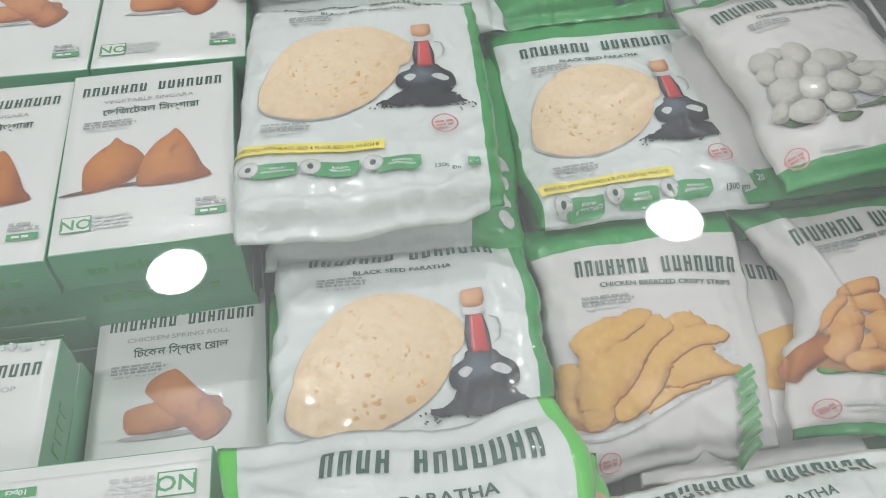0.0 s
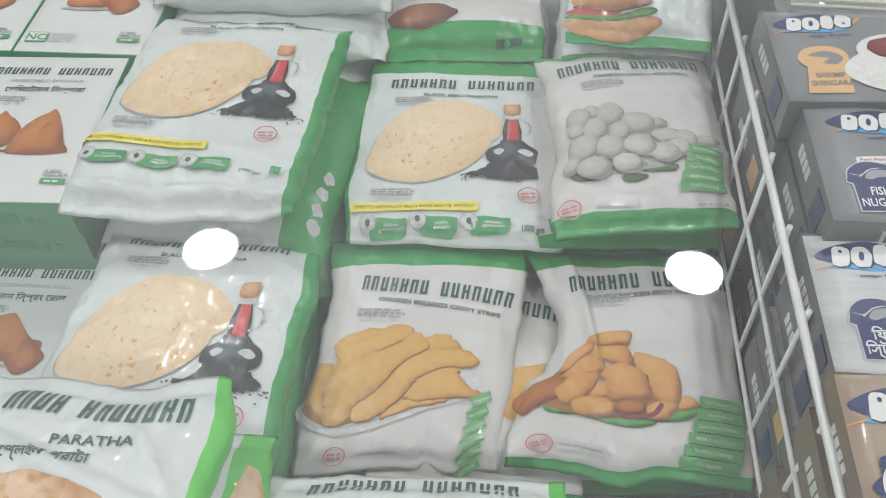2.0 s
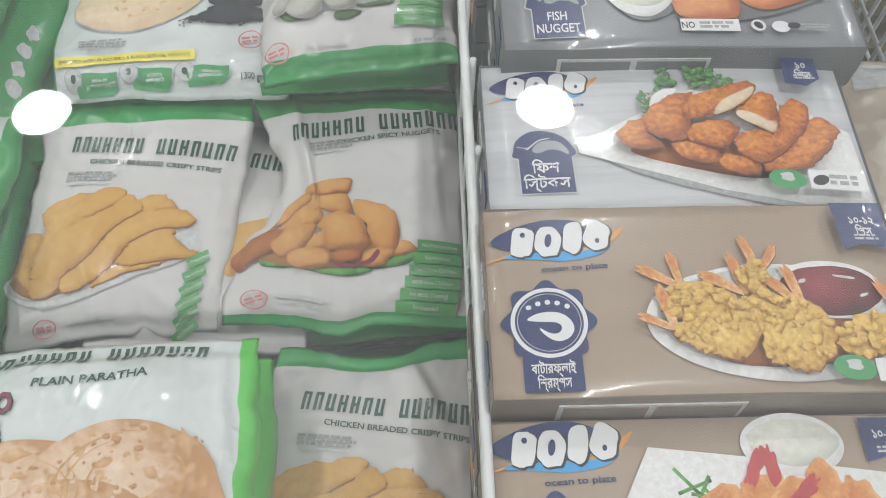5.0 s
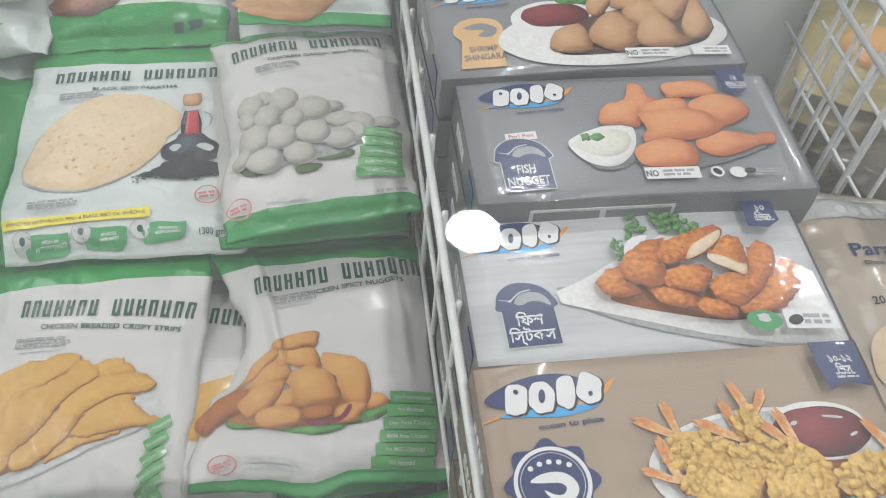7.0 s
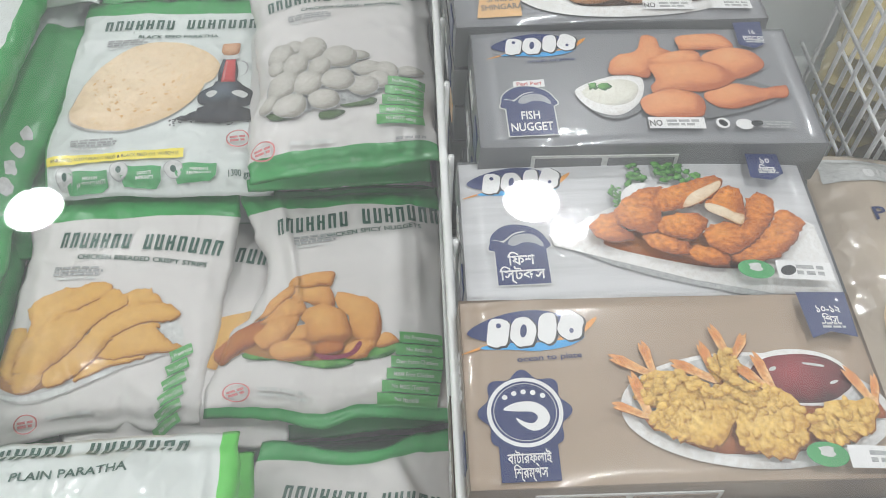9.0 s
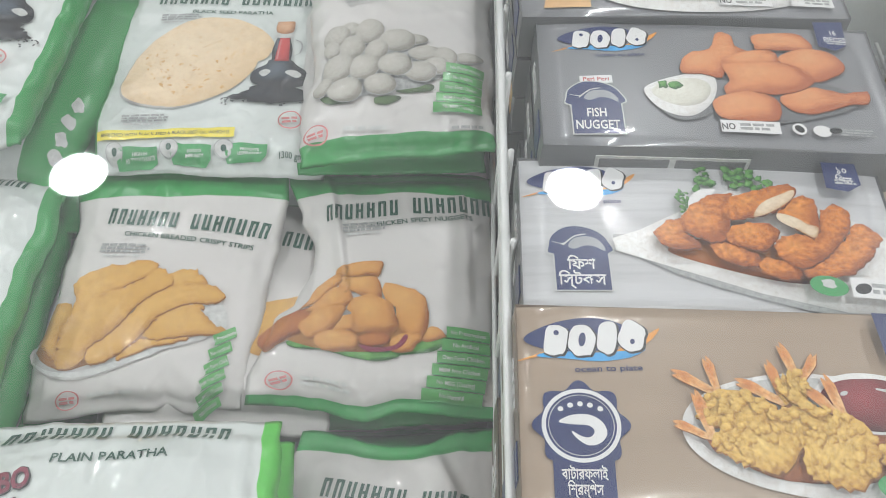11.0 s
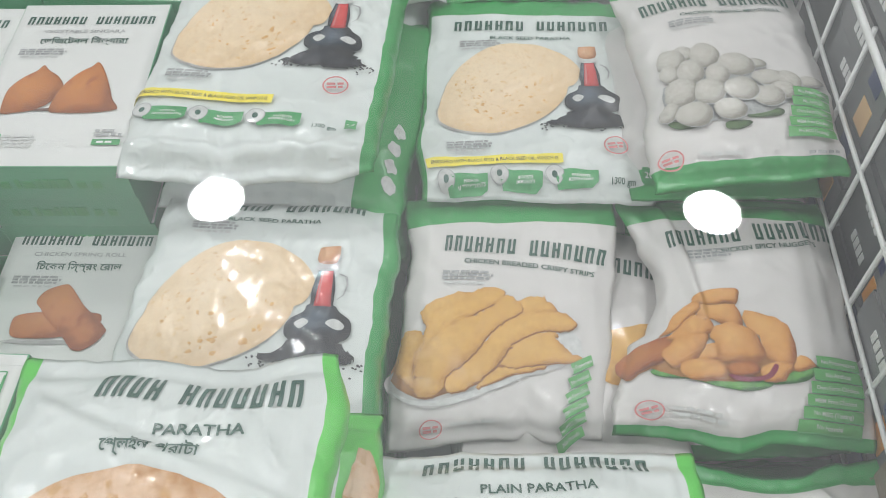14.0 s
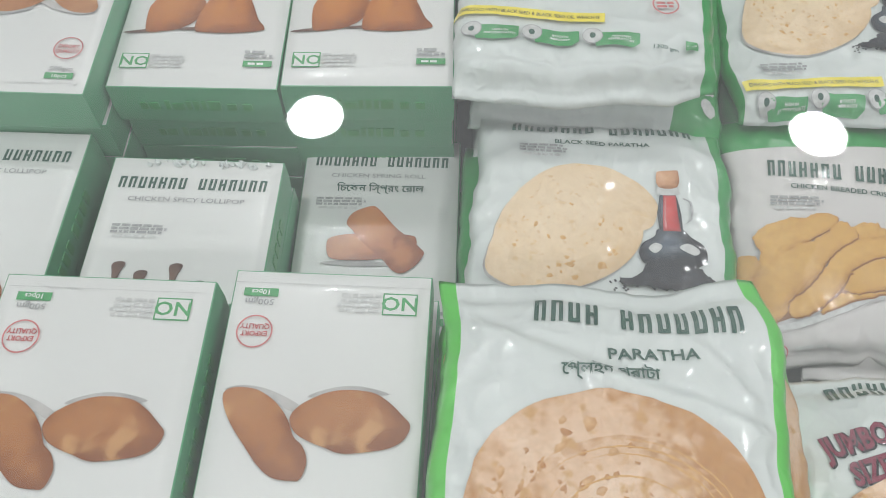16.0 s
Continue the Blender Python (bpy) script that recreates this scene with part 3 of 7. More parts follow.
    def brand(self, u0, u1, v, h, mat, rot=0.0, arch=0.0, keep=(0, 1)):
        """The maker's mark as two rows of plain upright strokes."""
        shapes, n = [], 15
        pitch = (u1 - u0) / n
        rnd = random.Random(4)
        for i in range(n):
            if i == 7 or not keep[0] <= i / n < keep[1]:
                continue
            x = u0 + (i + 0.5) * pitch
            y = v + math.tan(radians(rot)) * (x - (u0 + u1) / 2) + arch * (1 - (2 * i / n - 1) ** 2)
            shapes += [box(x - pitch * 0.24, y, pitch * 0.27, h, rot, 0.05), box(x + pitch * 0.2, y, pitch * 0.24, h, rot, 0.05)]
            cap = rnd.choice((-0.42, 0.42, 0.42, 0.0))
            shapes.append(box(x, y + cap * h, pitch * 0.5, h * 0.17, rot))
        return self.fill("brand_mark", shapes, mat)

    def stamp(self, u, v, r, mat, rot=0.0):
        ring = self.ring("stamp_ring", u, v, r, r * 0.13, mat)
        self.bars("stamp_writing", u, v, r * 1.35, r * 0.75, 2, mat, rot, 3, under=ring)

    def code(self, u, v, w=0.05, rot=0.0):
        """Smudged batch print."""
        self.bars("batch_print", u, v + 0.003, w, 0.0105, 3, M["ink_grey"], rot, 5, 0.25)
        self.bars("batch_print", u - 0.002, v - 0.005, w * 0.8, 0.004, 1, M["ink_pale"], rot, 6)


# ---- packs ----
def carton_skin(bow):
    return lambda u, v: (u, v, bow * ((1 - (u / 0.14) ** 2) * (1 - (v / 0.12) ** 2) - 0.6))


def carton_mesh(name, w, h, t, top, side, bow=0.0012):
    """A carton: top face with a slight bow, sides with tuck flaps standing a little proud."""
    bm = bmesh.new()
    sk = carton_skin(bow)
    nu, nv = 14, 14
    b = 0.0015
    grid = [[bm.verts.new((x, y, sk(x, y)[2] - (b * 0.6 if i in (0, nu) or j in (0, nv) else 0))) for i in range(nu + 1)
             for x in [(-0.5 + i / nu) * w]] for j in range(nv + 1) for y in [(-0.5 + j / nv) * h]]
    for j in range(nv):
        for i in range(nu):
            f = bm.faces.new((grid[j][i], grid[j][i + 1], grid[j + 1][i + 1], grid[j + 1][i]))
            f.smooth = True
    rim = [grid[0][i] for i in range(nu)] + [grid[j][nu] for j in range(nv)] + [grid[nv][i] for i in range(nu, 0, -1)] + [grid[j][0] for j in range(nv, 0, -1)]
    rows = [rim]
    for z, o in ((-0.002, 0.0009), (-t * 0.5, 0.0016), (-t + 0.002, 0.0009), (-t, 0.0)):
        ring = []
        for v in rim:
            x, y = v.co.x, v.co.y
            ring.append(bm.verts.new((x + (o if x > w * 0.499 else -o if x < -w * 0.499 else 0), y + (o if y > h * 0.499 else -o if y < -h * 0.499 else 0), z)))
        rows.append(ring)
    m = len(rim)
    for a, c in zip(rows, rows[1:]):
        for i in range(m):
            f = bm.faces.new((a[(i + 1) % m], a[i], c[i], c[(i + 1) % m]))
            f.material_index = 1
    bm.faces.new(list(reversed(rows[-1]))).material_index = 1
    me = bpy.data.meshes.new(name)
    bm.to_mesh(me)
    bm.free()
    me.materials.append(top)
    me.materials.append(side)
    return me


MESHES = {}


def carton(kind, m, label, w, h, t, top, side, category="frozen food box", group="", bow=0.0012):
    key = (kind, w, h, t)
    if key not in MESHES:
        MESHES[key] = carton_mesh("carton", w, h, t, M[top], M[side], bow)
    root = thing(kind, m, label, category, group)
    body = new("carton", MESHES[key])
    body.parent = root
    pack = Pack(root, carton_skin(bow), 0.02)
    pack.soft = "card" if top == "card_white" else "sea"
    return pack


def bag_skin(w, h, t, seed, p=2.6, wr=0.0022, seal=0.016, droop=0.004, curl=0.0, left=None, right=None, top=None, low=None, folds=()):
    """Height and outline of a filled bag; left, right, top and low push its edges in or out along their length."""
    def skin(u, v):
        x, y = min(1, abs(2 * u / w)), min(1, abs(2 * v / (h - 2 * seal)))
        dome = (max(0, 1 - x ** p) * max(0, 1 - y ** p)) ** 0.55
        n1 = noise.noise(Vector((u * 16, v * 13, seed)))
        n2 = 1 - abs(noise.noise(Vector((u * 26 + 5, v * 30, seed + 4)))) * 2
        n3 = 1 - abs(noise.noise(Vector((u * 60, v * 24 + n1, seed + 8)))) * 2
        edge = 0.35 + 1.5 * max(x, y) ** 5
        z = t * (dome - 1) + wr * (n1 * 1.1 + edge * (0.8 * n2 + 0.35 * n3 - 0.6)) * min(1, 0.25 + dome)
        out = max(0, abs(v) - (h / 2 - seal)) / seal
        z -= droop * out * out
        z += curl * (v / h) ** 2
        du = (0.006 * noise.noise(Vector((v * 18, seed, 2))) + 0.002 * noise.noise(Vector((v * 70, seed, 3)))) * x ** 3
        dv = (0.006 * noise.noise(Vector((u * 14, seed, 5))) + 0.0015 * noise.noise(Vector((u * 80, seed, 6)))) * y ** 3
        for a0, b0, a1, b1, high, wide in folds:
            ex, ey = a1 - a0, b1 - b0
            far = math.hypot(ex, ey)
            along = ((u - a0) * ex + (v - b0) * ey) / far ** 2
            off = ((v - b0) * ex - (u - a0) * ey) / far
            reach = max(0.0, min(1.0, (along + 0.12) * 6)) * max(0.0, min(1.0, (1.12 - along) * 6))
            z += high * reach * math.exp(-(off / (wide * (1.0 if off < 0 else 0.28))) ** 2)
        if left and u < 0:
            du += bend(left, v) * x ** 2.5
        if right and u > 0:
            du += bend(right, v) * x ** 2.5
        if top and v > 0:
            dv += bend(top, u) * min(1, 2 * v / h) ** 3
        if low and v < 0:
            dv += bend(low, u) * min(1, -2 * v / h) ** 3
        return (u * (1 - 0.03 * y ** 4) + du, v + dv, z)
    return skin


def bag_mesh(w, h, t, under, skin, front, band, top_band, low_band, left_band, right_band):
    """A filled pillow bag with flat end seals; bands at its edges are printed in a second colour."""
    us = sorted({round(-w / 2 + w * i / 66, 5) for i in range(67)} | {-w / 2 + left_band, w / 2 - right_band})
    vs = sorted({round(-h / 2 + h * i / 80, 5) for i in range(81)} | {h / 2 - top_band, -h / 2 + low_band})
    bm = bmesh.new()
    top = [[bm.verts.new(skin(u, v)) for u in us] for v in vs]
    low = []
    for j, v in enumerate(vs):
        row = []
        for i, u in enumerate(us):
            if i in (0, len(us) - 1) or j in (0, len(vs) - 1):
                row.append(top[j][i])
            else:
                x, y = abs(2 * u / w), abs(2 * v / h)
                d = (max(0, 1 - x ** 4) * max(0, 1 - y ** 4)) ** 0.5
                p = skin(u, v)
                row.append(bm.verts.new((p[0], p[1], min(p[2] - 0.0008, -t - under * d))))
        low.append(row)
    for j in range(len(vs) - 1):
        for i in range(len(us) - 1):
            uc, vc = (us[i] + us[i + 1]) / 2, (vs[j] + vs[j + 1]) / 2
            mi = 1 if (vc > h / 2 - top_band or vc < -h / 2 + low_band or uc < -w / 2 + left_band or uc > w / 2 - right_band) else 0
            for g, flip in ((top, False), (low, True)):
                q = [g[j][i], g[j][i + 1], g[j + 1][i + 1], g[j + 1][i]]
                f = bm.faces.new(reversed(q) if flip else q)
                f.smooth, f.material_index = True, mi
    me = bpy.data.meshes.new("film")
    bm.to_mesh(me)
    bm.free()
    me.materials.append(M[front])
    me.materials.append(M[band])
    return me


BAGS = {}


def bag(kind, m, label, w, h, t=0.03, under=0.018, seed=1.0, front="film", band="film_green", top_band=0.0, low_band=0.0,
        left_band=0.0, right_band=0.0, group="", category="frozen food bag", **skin_args):
    skin = bag_skin(w, h, t, seed, **skin_args)
    key = (kind, w, h, seed)
    if key not in BAGS:
        BAGS[key] = bag_mesh(w, h, t, under, skin, front, band, top_band, low_band, left_band, right_band)
    root = thing(kind, m, label, category, group)
    body = new("film", BAGS[key])
    body.parent = root
    pack = Pack(root, skin)
    pack.lift = 0.0012
    pack.soft = "pearl" if front == "film_grey" else "film"
    return pack


# ---- the shop round the freezer ----
def room():
    for name, a in (("floor", (-4, 4, -3, 4, -0.1, 0.0)), ("ceiling", (-4, 4, -3, 4, CEILING_Z, CEILING_Z + 0.1)),
                    ("wall_north", (-4, 4, 4, 4.1, 0, CEILING_Z)), ("wall_south", (-4, 4, -3.1, -3, 0, CEILING_Z)),
                    ("wall_west", (-4.1, -4, -3, 4, 0, CEILING_Z)), ("wall_east", (4, 4.1, -3, 4, 0, CEILING_Z))):
        ob = part(name, block(bmesh.new(), *a), M["floor" if name == "floor" else "plaster"], None)
        tagged(ob, "plain white shop " + name.split("_")[0], name.split("_")[0], kind="structure")


def downlight(x, y):
    root = thing("ceiling_lamp", pose(x, y, CEILING_Z), "round recessed white ceiling lamp, lit", "lamp", "ceiling lamps")
    bm = bmesh.new()
    n = 40
    prof = ((0.105, 0.0), (0.105, -0.006), (0.098, -0.012), (0.086, -0.012), (0.084, -0.004))
    rings = [[bm.verts.new((r * math.cos(2 * math.pi * i / n), r * math.sin(2 * math.pi * i / n), z)) for i in range(n)] for r, z in prof]
    for a, b in zip(rings, rings[1:]):
        for i in range(n):
            bm.faces.new((a[i], b[i], b[(i + 1) % n], a[(i + 1) % n]))
    part("rim", bm, M["shell"], root, smooth=True)
    bm = bmesh.new()
    bmesh.ops.create_circle(bm, cap_ends=True, segments=n, radius=0.0835, matrix=pose(0, 0, -0.006, 180))
    part("diffuser", bm, M["lamp"], root, "glowing round diffuser")


room()
for lamp_y in (1.65, 0.15, -1.35):
    for lamp_x in (-2.044, -0.572, 0.90, 2.372):
        downlight(lamp_x, lamp_y)


# ---- the freezer ----
X0, X1, Y0, Y1 = -1.0, 1.75, -0.09, 1.02


def freezer():
    root = thing("chest_freezer", pose(0, 0, 0), "white supermarket chest freezer with frosted inner liner", "freezer")
    w = 0.07
    top = GLASS_Z - 0.022
    for name, a in (("liner_back", (X0, X1, Y1, Y1 + w, 0.1, top)), ("liner_front", (X0, X1, Y0 - w, Y0, 0.1, top)),
                    ("liner_side", (X0 - w, X0, Y0 - w, Y1 + w, 0.1, top)), ("liner_side", (X1, X1 + w, Y0 - w, Y1 + w, 0.1, top))):
        part(name, block(bmesh.new(), *a, 0.004), M["liner"], root, "pale frosted inner wall")
    part("liner_floor", block(bmesh.new(), X0, X1, Y0, Y1, LINER_FLOOR - 0.05, LINER_FLOOR), M["liner"], root)
    part("base", block(bmesh.new(), X0 - 0.05, X1 + 0.05, Y0 - 0.05, Y1 + 0.05, 0.0, 0.1), M["card_dark"], root)
    for a in ((X0 - w, X1 + w, Y1 + 0.004, Y1 + w + 0.01, top, GLASS_Z + 0.012), (X0 - w, X1 + w, Y0 - w - 0.01, Y0 - 0.004, top, GLASS_Z + 0.012)):
        part("rail", block(bmesh.new(), *a, 0.005), M["frame"], root, "white plastic sliding rail")


freezer()


def glass_lid():
    root = thing("glass_lid", pose(0, 0, 0), "clear sliding glass lid with a white edge frame", "lid")
    bm = block(bmesh.new(), X0, 0.976, Y0 - 0.03, Y1 + 0.03, GLASS_Z - 0.004, GLASS_Z)
    for f in bm.faces:
        f.material_index = 0 if f.normal.z > 0.5 else 1
    ob = part("pane", bm, [M["glass"], M["glass_under"]], root, "clear glass pane")
    ob.visible_shadow = False
    part("edge_frame", block(bmesh.new(), 0.976, 1.018, Y0 - 0.03, Y1 + 0.03, GLASS_Z - 0.012, GLASS_Z + 0.008, 0.003), M["frame"], root, "white plastic lid edge")


glass_lid()


def divider(x, y0, y1, z_top, label, pitch=0.0857):
    """A wire partition: thick top rail, uprights and thinner rails below."""
    root = thing("wire_divider", pose(x, 0, LINER_FLOOR), label, "divider", "wire dividers")
    zt = z_top - LINER_FLOOR
    bm = bmesh.new()
    rod(bm, (0, y0, zt), (0, y1, zt), 0.0036, 10)
    part("top_rail", bm, M["wire"], root, smooth=True)
    for k in (1, 2, 3, 4):
        bm = bmesh.new()
        rod(bm, (0.004, y0, zt - 0.0855 * k), (0.004, y1, zt - 0.0855 * k), 0.0024)
        part("cross_wire", bm, M["wire"], root, smooth=True)
    y = 0.435 - pitch * int(0.7 / pitch)
    while y < y1:
        if y > y0:
            bm = bmesh.new()
            rod(bm, (0.006, y, 0.0), (0.006, y, zt + 0.004), 0.0026)
            part("upright", bm, M["wire"], root, smooth=True)
        y += pitch


divider(0.555, Y0 + 0.003, Y1 - 0.003, 0.8575, "white coated wire divider beside the bagged food")
divider(1.0, 0.56, 0.77, 0.86, "white wire basket side, dim with frost", 0.0428)
divider(1.045, 0.50, 0.77, 0.86, "white wire basket side, dim with frost", 0.0428)


# ---- pieces of artwork ----
def art_flask(p, u, v, s):
    """The black seed flask: u, v is the flask's middle, s its half width."""
    rnd = random.Random(int(abs(u + v) * 1e5) + 3)

    def at(pts):
        return [(u + x * s, v + y * s) for x, y in pts]
    p.trace("flask_glass_print", [smooth(at([(-0.34, 0.75), (-0.27, 2.1), (0.22, 2.1), (0.36, 0.75)]), 2)], M["pic_flask"])
    p.trace("flask_print", [smooth(at([(-0.82, -0.42), (-1.0, -0.05), (-0.86, 0.32), (-0.5, 0.58), (-0.38, 0.84), (0.36, 0.84), (0.58, 0.6), (0.92, 0.3), (1.02, -0.08), (0.84, -0.42), (0.0, -0.6)]), 4)], M["pic_flask"], "print of a dark glass flask")
    p.trace("flask_neck_print", [at([(-0.24, 0.78), (0.3, 0.78), (0.2, 2.08), (-0.16, 2.08)])], M["pic_neck"])
    p.fill("flask_neck_glint_print", [at([(-0.19, 0.9), (-0.12, 0.9), (-0.08, 2.0), (-0.13, 2.0)])], M["ink_pink"])
    p.trace("flask_lip_print", [smooth(at([(-0.34, 2.1), (-0.36, 2.22), (-0.24, 2.42), (0.26, 2.42), (0.34, 2.24), (0.3, 2.1)]), 3)], M["ink_pale"])
    p.trace("cork_print", [smooth(at([(-0.3, 2.38), (-0.34, 2.9), (-0.2, 3.0), (0.24, 3.02), (0.32, 2.92), (0.27, 2.38)]), 3)], M["pic_cork"])
    p.trace("flask_glint_print", [smooth(at([(-0.72, 0.12), (-0.5, 0.32), (-0.3, 0.2), (-0.52, -0.06)]), 3), smooth(at([(0.2, 0.18), (0.46, 0.34), (0.8, 0.1), (0.62, -0.08)]), 3)], M["ink_pale"])
    bow = [(0.4, 1.02), (0.62, 1.2), (0.68, 1.55), (0.6, 1.85), (0.38, 1.95)]
    p.trace("flask_handle_print", [at([(x, y) for x, y in bow] + [(x + 0.07, y + 0.03) for x, y in bow[::-1]])], M["ink_grey"])
    heap = smooth([(-1.66, -1.1), (-1.2, -0.86), (-0.72, -0.44), (-0.3, -0.32), (0.3, -0.36), (0.76, -0.5), (1.08, -0.86), (1.3, -1.02), (0.95, -1.2), (0.2, -1.3), (-0.8, -1.26)], 6)
    heap = [(x + rnd.gauss(0, 0.045), y + rnd.gauss(0, 0.04)) for x, y in heap]
    p.trace("seed_print", [at(heap)], M["pic_seed"], "print of a heap of black seeds")
    p.fill("seed_print", [ell(u + x * s, v + y * s, 0.05 * s, 0.035 * s, rnd.uniform(0, 180), n=5) for x, y in [(rnd.uniform(-1.9, 1.55), -1.22 + rnd.gauss(0, 0.1)) for _ in range(60)]], M["pic_seed"])
    p.fill("seed_shine_print", [ell(u + rnd.uniform(-1.1, 1.0) * s, v - rnd.uniform(0.75, 1.18) * s, 0.035 * s, 0.02 * s, rnd.uniform(0, 180), n=5) for _ in range(70)], M["ink_slate"])


def art_spots(p, name, mat, cx, cy, rx, ry, count, seed, size, low=0.0, label=""):
    """Browned flecks scattered over a printed bread, denser towards its rim."""
    rnd = random.Random(seed)
    shapes = []
    while len(shapes) < count:
        a, d = rnd.uniform(0, 2 * math.pi), rnd.random() ** 0.42 * 0.95
        x, y = d * math.cos(a), d * math.sin(a)
        if y > 0.2 and rnd.random() < low:
            continue
        r = size * rnd.uniform(0.35, 1.0) * (1.6 if rnd.random() < 0.15 else 1.0)
        shapes.append(ell(cx + x * rx, cy + y * ry, r, r * rnd.uniform(0.35, 0.8), math.degrees(a) + 90 + rnd.gauss(0, 25), 0.45, rnd.random() * 9, 9))
    p.fill(name, shapes, M[mat], label)


def art_folds(p, cx, cy, rx, ry, seed, count=5):
    """Thin curved layer lines of a flaky bread."""
    rnd = random.Random(seed)
    shapes = []
    for i in range(count):
        f, a0, w = 0.35 + 0.58 * i / count, rnd.uniform(0, 360), rnd.uniform(35, 75)
        for k in range(14):
            a = radians(a0 + (k / 6.5 - 1) * w)
            lean = math.degrees(math.atan2(ry * math.cos(a), -rx * math.sin(a)))
            shapes.append(ell(cx + f * rx * math.cos(a), cy + f * ry * math.sin(a), 0.13 * radians(w) * f * rx, 0.0007 * (1.2 - abs(k / 6.5 - 1)), lean, 0.2, k, 8))
    p.fill("layer_line_print", shapes, M["pic_amber"])


def art_black_seed_paratha(p, title_v, fu, fv, strip=True, lean=0.0, drop=0.0):
    """fu, fv: the middle of the flask; the rest of the face is set out from it."""
    p.brand(-0.086, 0.088, title_v, 0.015, M["ink_brand"])
    p.text("product_name", "BLACK SEED PARATHA", 0.0, title_v - 0.02, 0.005, M["ink_brand"], wide=1.25)
    p.code(-0.055, title_v - 0.032, 0.045)
    back = smooth([(fu + x, fv + y) for x, y in ((-0.1, 0.083), (-0.06, 0.09), (-0.03, 0.076), (-0.012, 0.056), (-0.011, 0.04), (-0.02, 0.024), (-0.05, 0.02), (-0.1, 0.04))], 6)
    bread = smooth([(fu + x, fv + y) for x, y in ((-0.159, -0.022), (-0.157, 0.006), (-0.144, 0.044), (-0.122, 0.073), (-0.096, 0.089), (-0.066, 0.09), (-0.043, 0.079), (-0.028, 0.058), (-0.024, 0.026), (-0.029, 0.004), (-0.046, -0.018), (-0.07, -0.034), (-0.1, -0.045), (-0.13, -0.043), (-0.15, -0.034))], 5)
    p.trace("bread_shade_print", [[(x - 0.0015, y - 0.0022) for x, y in bread]], M["pic_shade"])
    p.trace("paratha_print", [back, bread], M["pic_paratha"], "print of a round flat paratha", True)
    art_spots(p, "amber_spot_print", "pic_amber", fu - 0.092, fv + 0.02, 0.054, 0.054, 30, int(abs(title_v) * 1000), 0.0028, 0.85)
    art_spots(p, "pale_fleck_print", "pic_fleck", fu - 0.09, fv + 0.03, 0.058, 0.056, 46, int(abs(title_v) * 1000) + 1, 0.0019, 0.2)
    art_flask(p, fu, fv, 0.029)
    if strip:
        c, s = math.cos(radians(lean)), math.sin(radians(lean))

        def q(x, y):
            return fu + x * c - y * s, fv + x * s + y * c
        p.code(*q(-0.13, -0.058 - 0.3 * drop), 0.045, lean)
        strip_ob = p.fill("yellow_strip", [box(*q(-0.108, -0.077 - 0.7 * drop), 0.138, 0.0118, lean)], M["ink_yellow"])
        p.text("strip_words", "ENRICHED WITH BLACK SEED & BLACK SEED OIL WHICH IS", *q(-0.108, -0.077 - 0.7 * drop), 0.0042, M["ink_black"], lean, 0.82, under=strip_ob)
        for i, w in enumerate(("HIGH IN\nANTIOXIDANTS", "BOOSTS\nIMMUNITY", "PREVENTS\nRESPIRATORY")):
            u, v = q(-0.138 + i * 0.055, -0.1 - drop)
            tag = p.fill("claim_tag", [[(u - 0.022, v + 0.005), (u - 0.012, v + 0.0085), (u + 0.022, v + 0.0085), (u + 0.022, v - 0.004), (u + 0.016, v - 0.0085), (u - 0.017, v - 0.0085)]], M["ink_green"])
            p.fill("claim_badge", [ell(u - 0.021, v + 0.004, 0.0095, 0.0095, n=18)], M["ink_pale"], under=tag)
            p.ring("claim_badge_ring", u - 0.021, v + 0.004, 0.0095, 0.0009, M["ink_grey"])
            p.fill("claim_badge_mark", [ell(u - 0.021, v + 0.004, 0.003, 0.0036, n=7)], M["ink_brand"], under=tag)
            p.text("claim_words", w, u + 0.005, v + 0.002, 0.0026, M["ink_white"], lean, 1.1, under=tag)
        p.stamp(*q(0.016, -0.064), 0.0125, M["ink_pink"], 8)
        p.text("weight", "1300 gm", *q(0.017, -0.106 - drop), 0.005, M["ink_brand"], lean)
        tag = p.fill("count_tag", [box(*q(0.041, -0.1 - drop), 0.011, 0.015, lean)], M["ink_green"])
        p.text("count", "20", *q(0.041, -0.1 - drop), 0.006, M["ink_white"], lean, under=tag)


def art_claims(p, u, v, rows, w, rot=0.0, lean=0.0):
    words = ("No Preservatives", "No Artificial", "Own Farm Chicken", "MBM Free Chicken", "No MSG (Tasting)", "No Harmful")
    c, s = math.cos(radians(rot)), math.sin(radians(rot))
    for i in range(rows):
        x, y = lean * i, -0.0125 * i
        k = w * (0.78 + 0.06 * i)
        uu, vv = u + x * c - y * s, v + x * s + y * c
        tag = p.fill("claim_tag", [box(uu, vv, k, 0.0108, rot + 2)], M["ink_lime"])
        p.fill("claim_tag_edge", [box(uu, vv - 0.0055, k, 0.0009, rot + 2)], M["ink_green"], under=tag)
        p.text("claim_words", words[i % 6], uu, vv, 0.0042, M["ink_pale"], rot + 2, 0.75, under=tag)


def crumbed(p, name, mat, pieces, label="", rim="pic_crust", drop=(0.0008, -0.0016), grit=0.0007, seed=1, turns=6):
    """Printed food pieces laid over one another, each with a crumbly outline and a dark lower rim."""
    rnd = random.Random(seed)
    for pts in pieces:
        edge = [(x + rnd.gauss(0, grit), y + rnd.gauss(0, grit)) for x, y in (smooth(pts, turns) if turns > 1 else dense(pts, 0.0025))]
        p.trace("crust_edge_print", [[(x + drop[0], y + drop[1]) for x, y in edge]], M[rim])
        p.trace(name, [edge], M[mat], label)


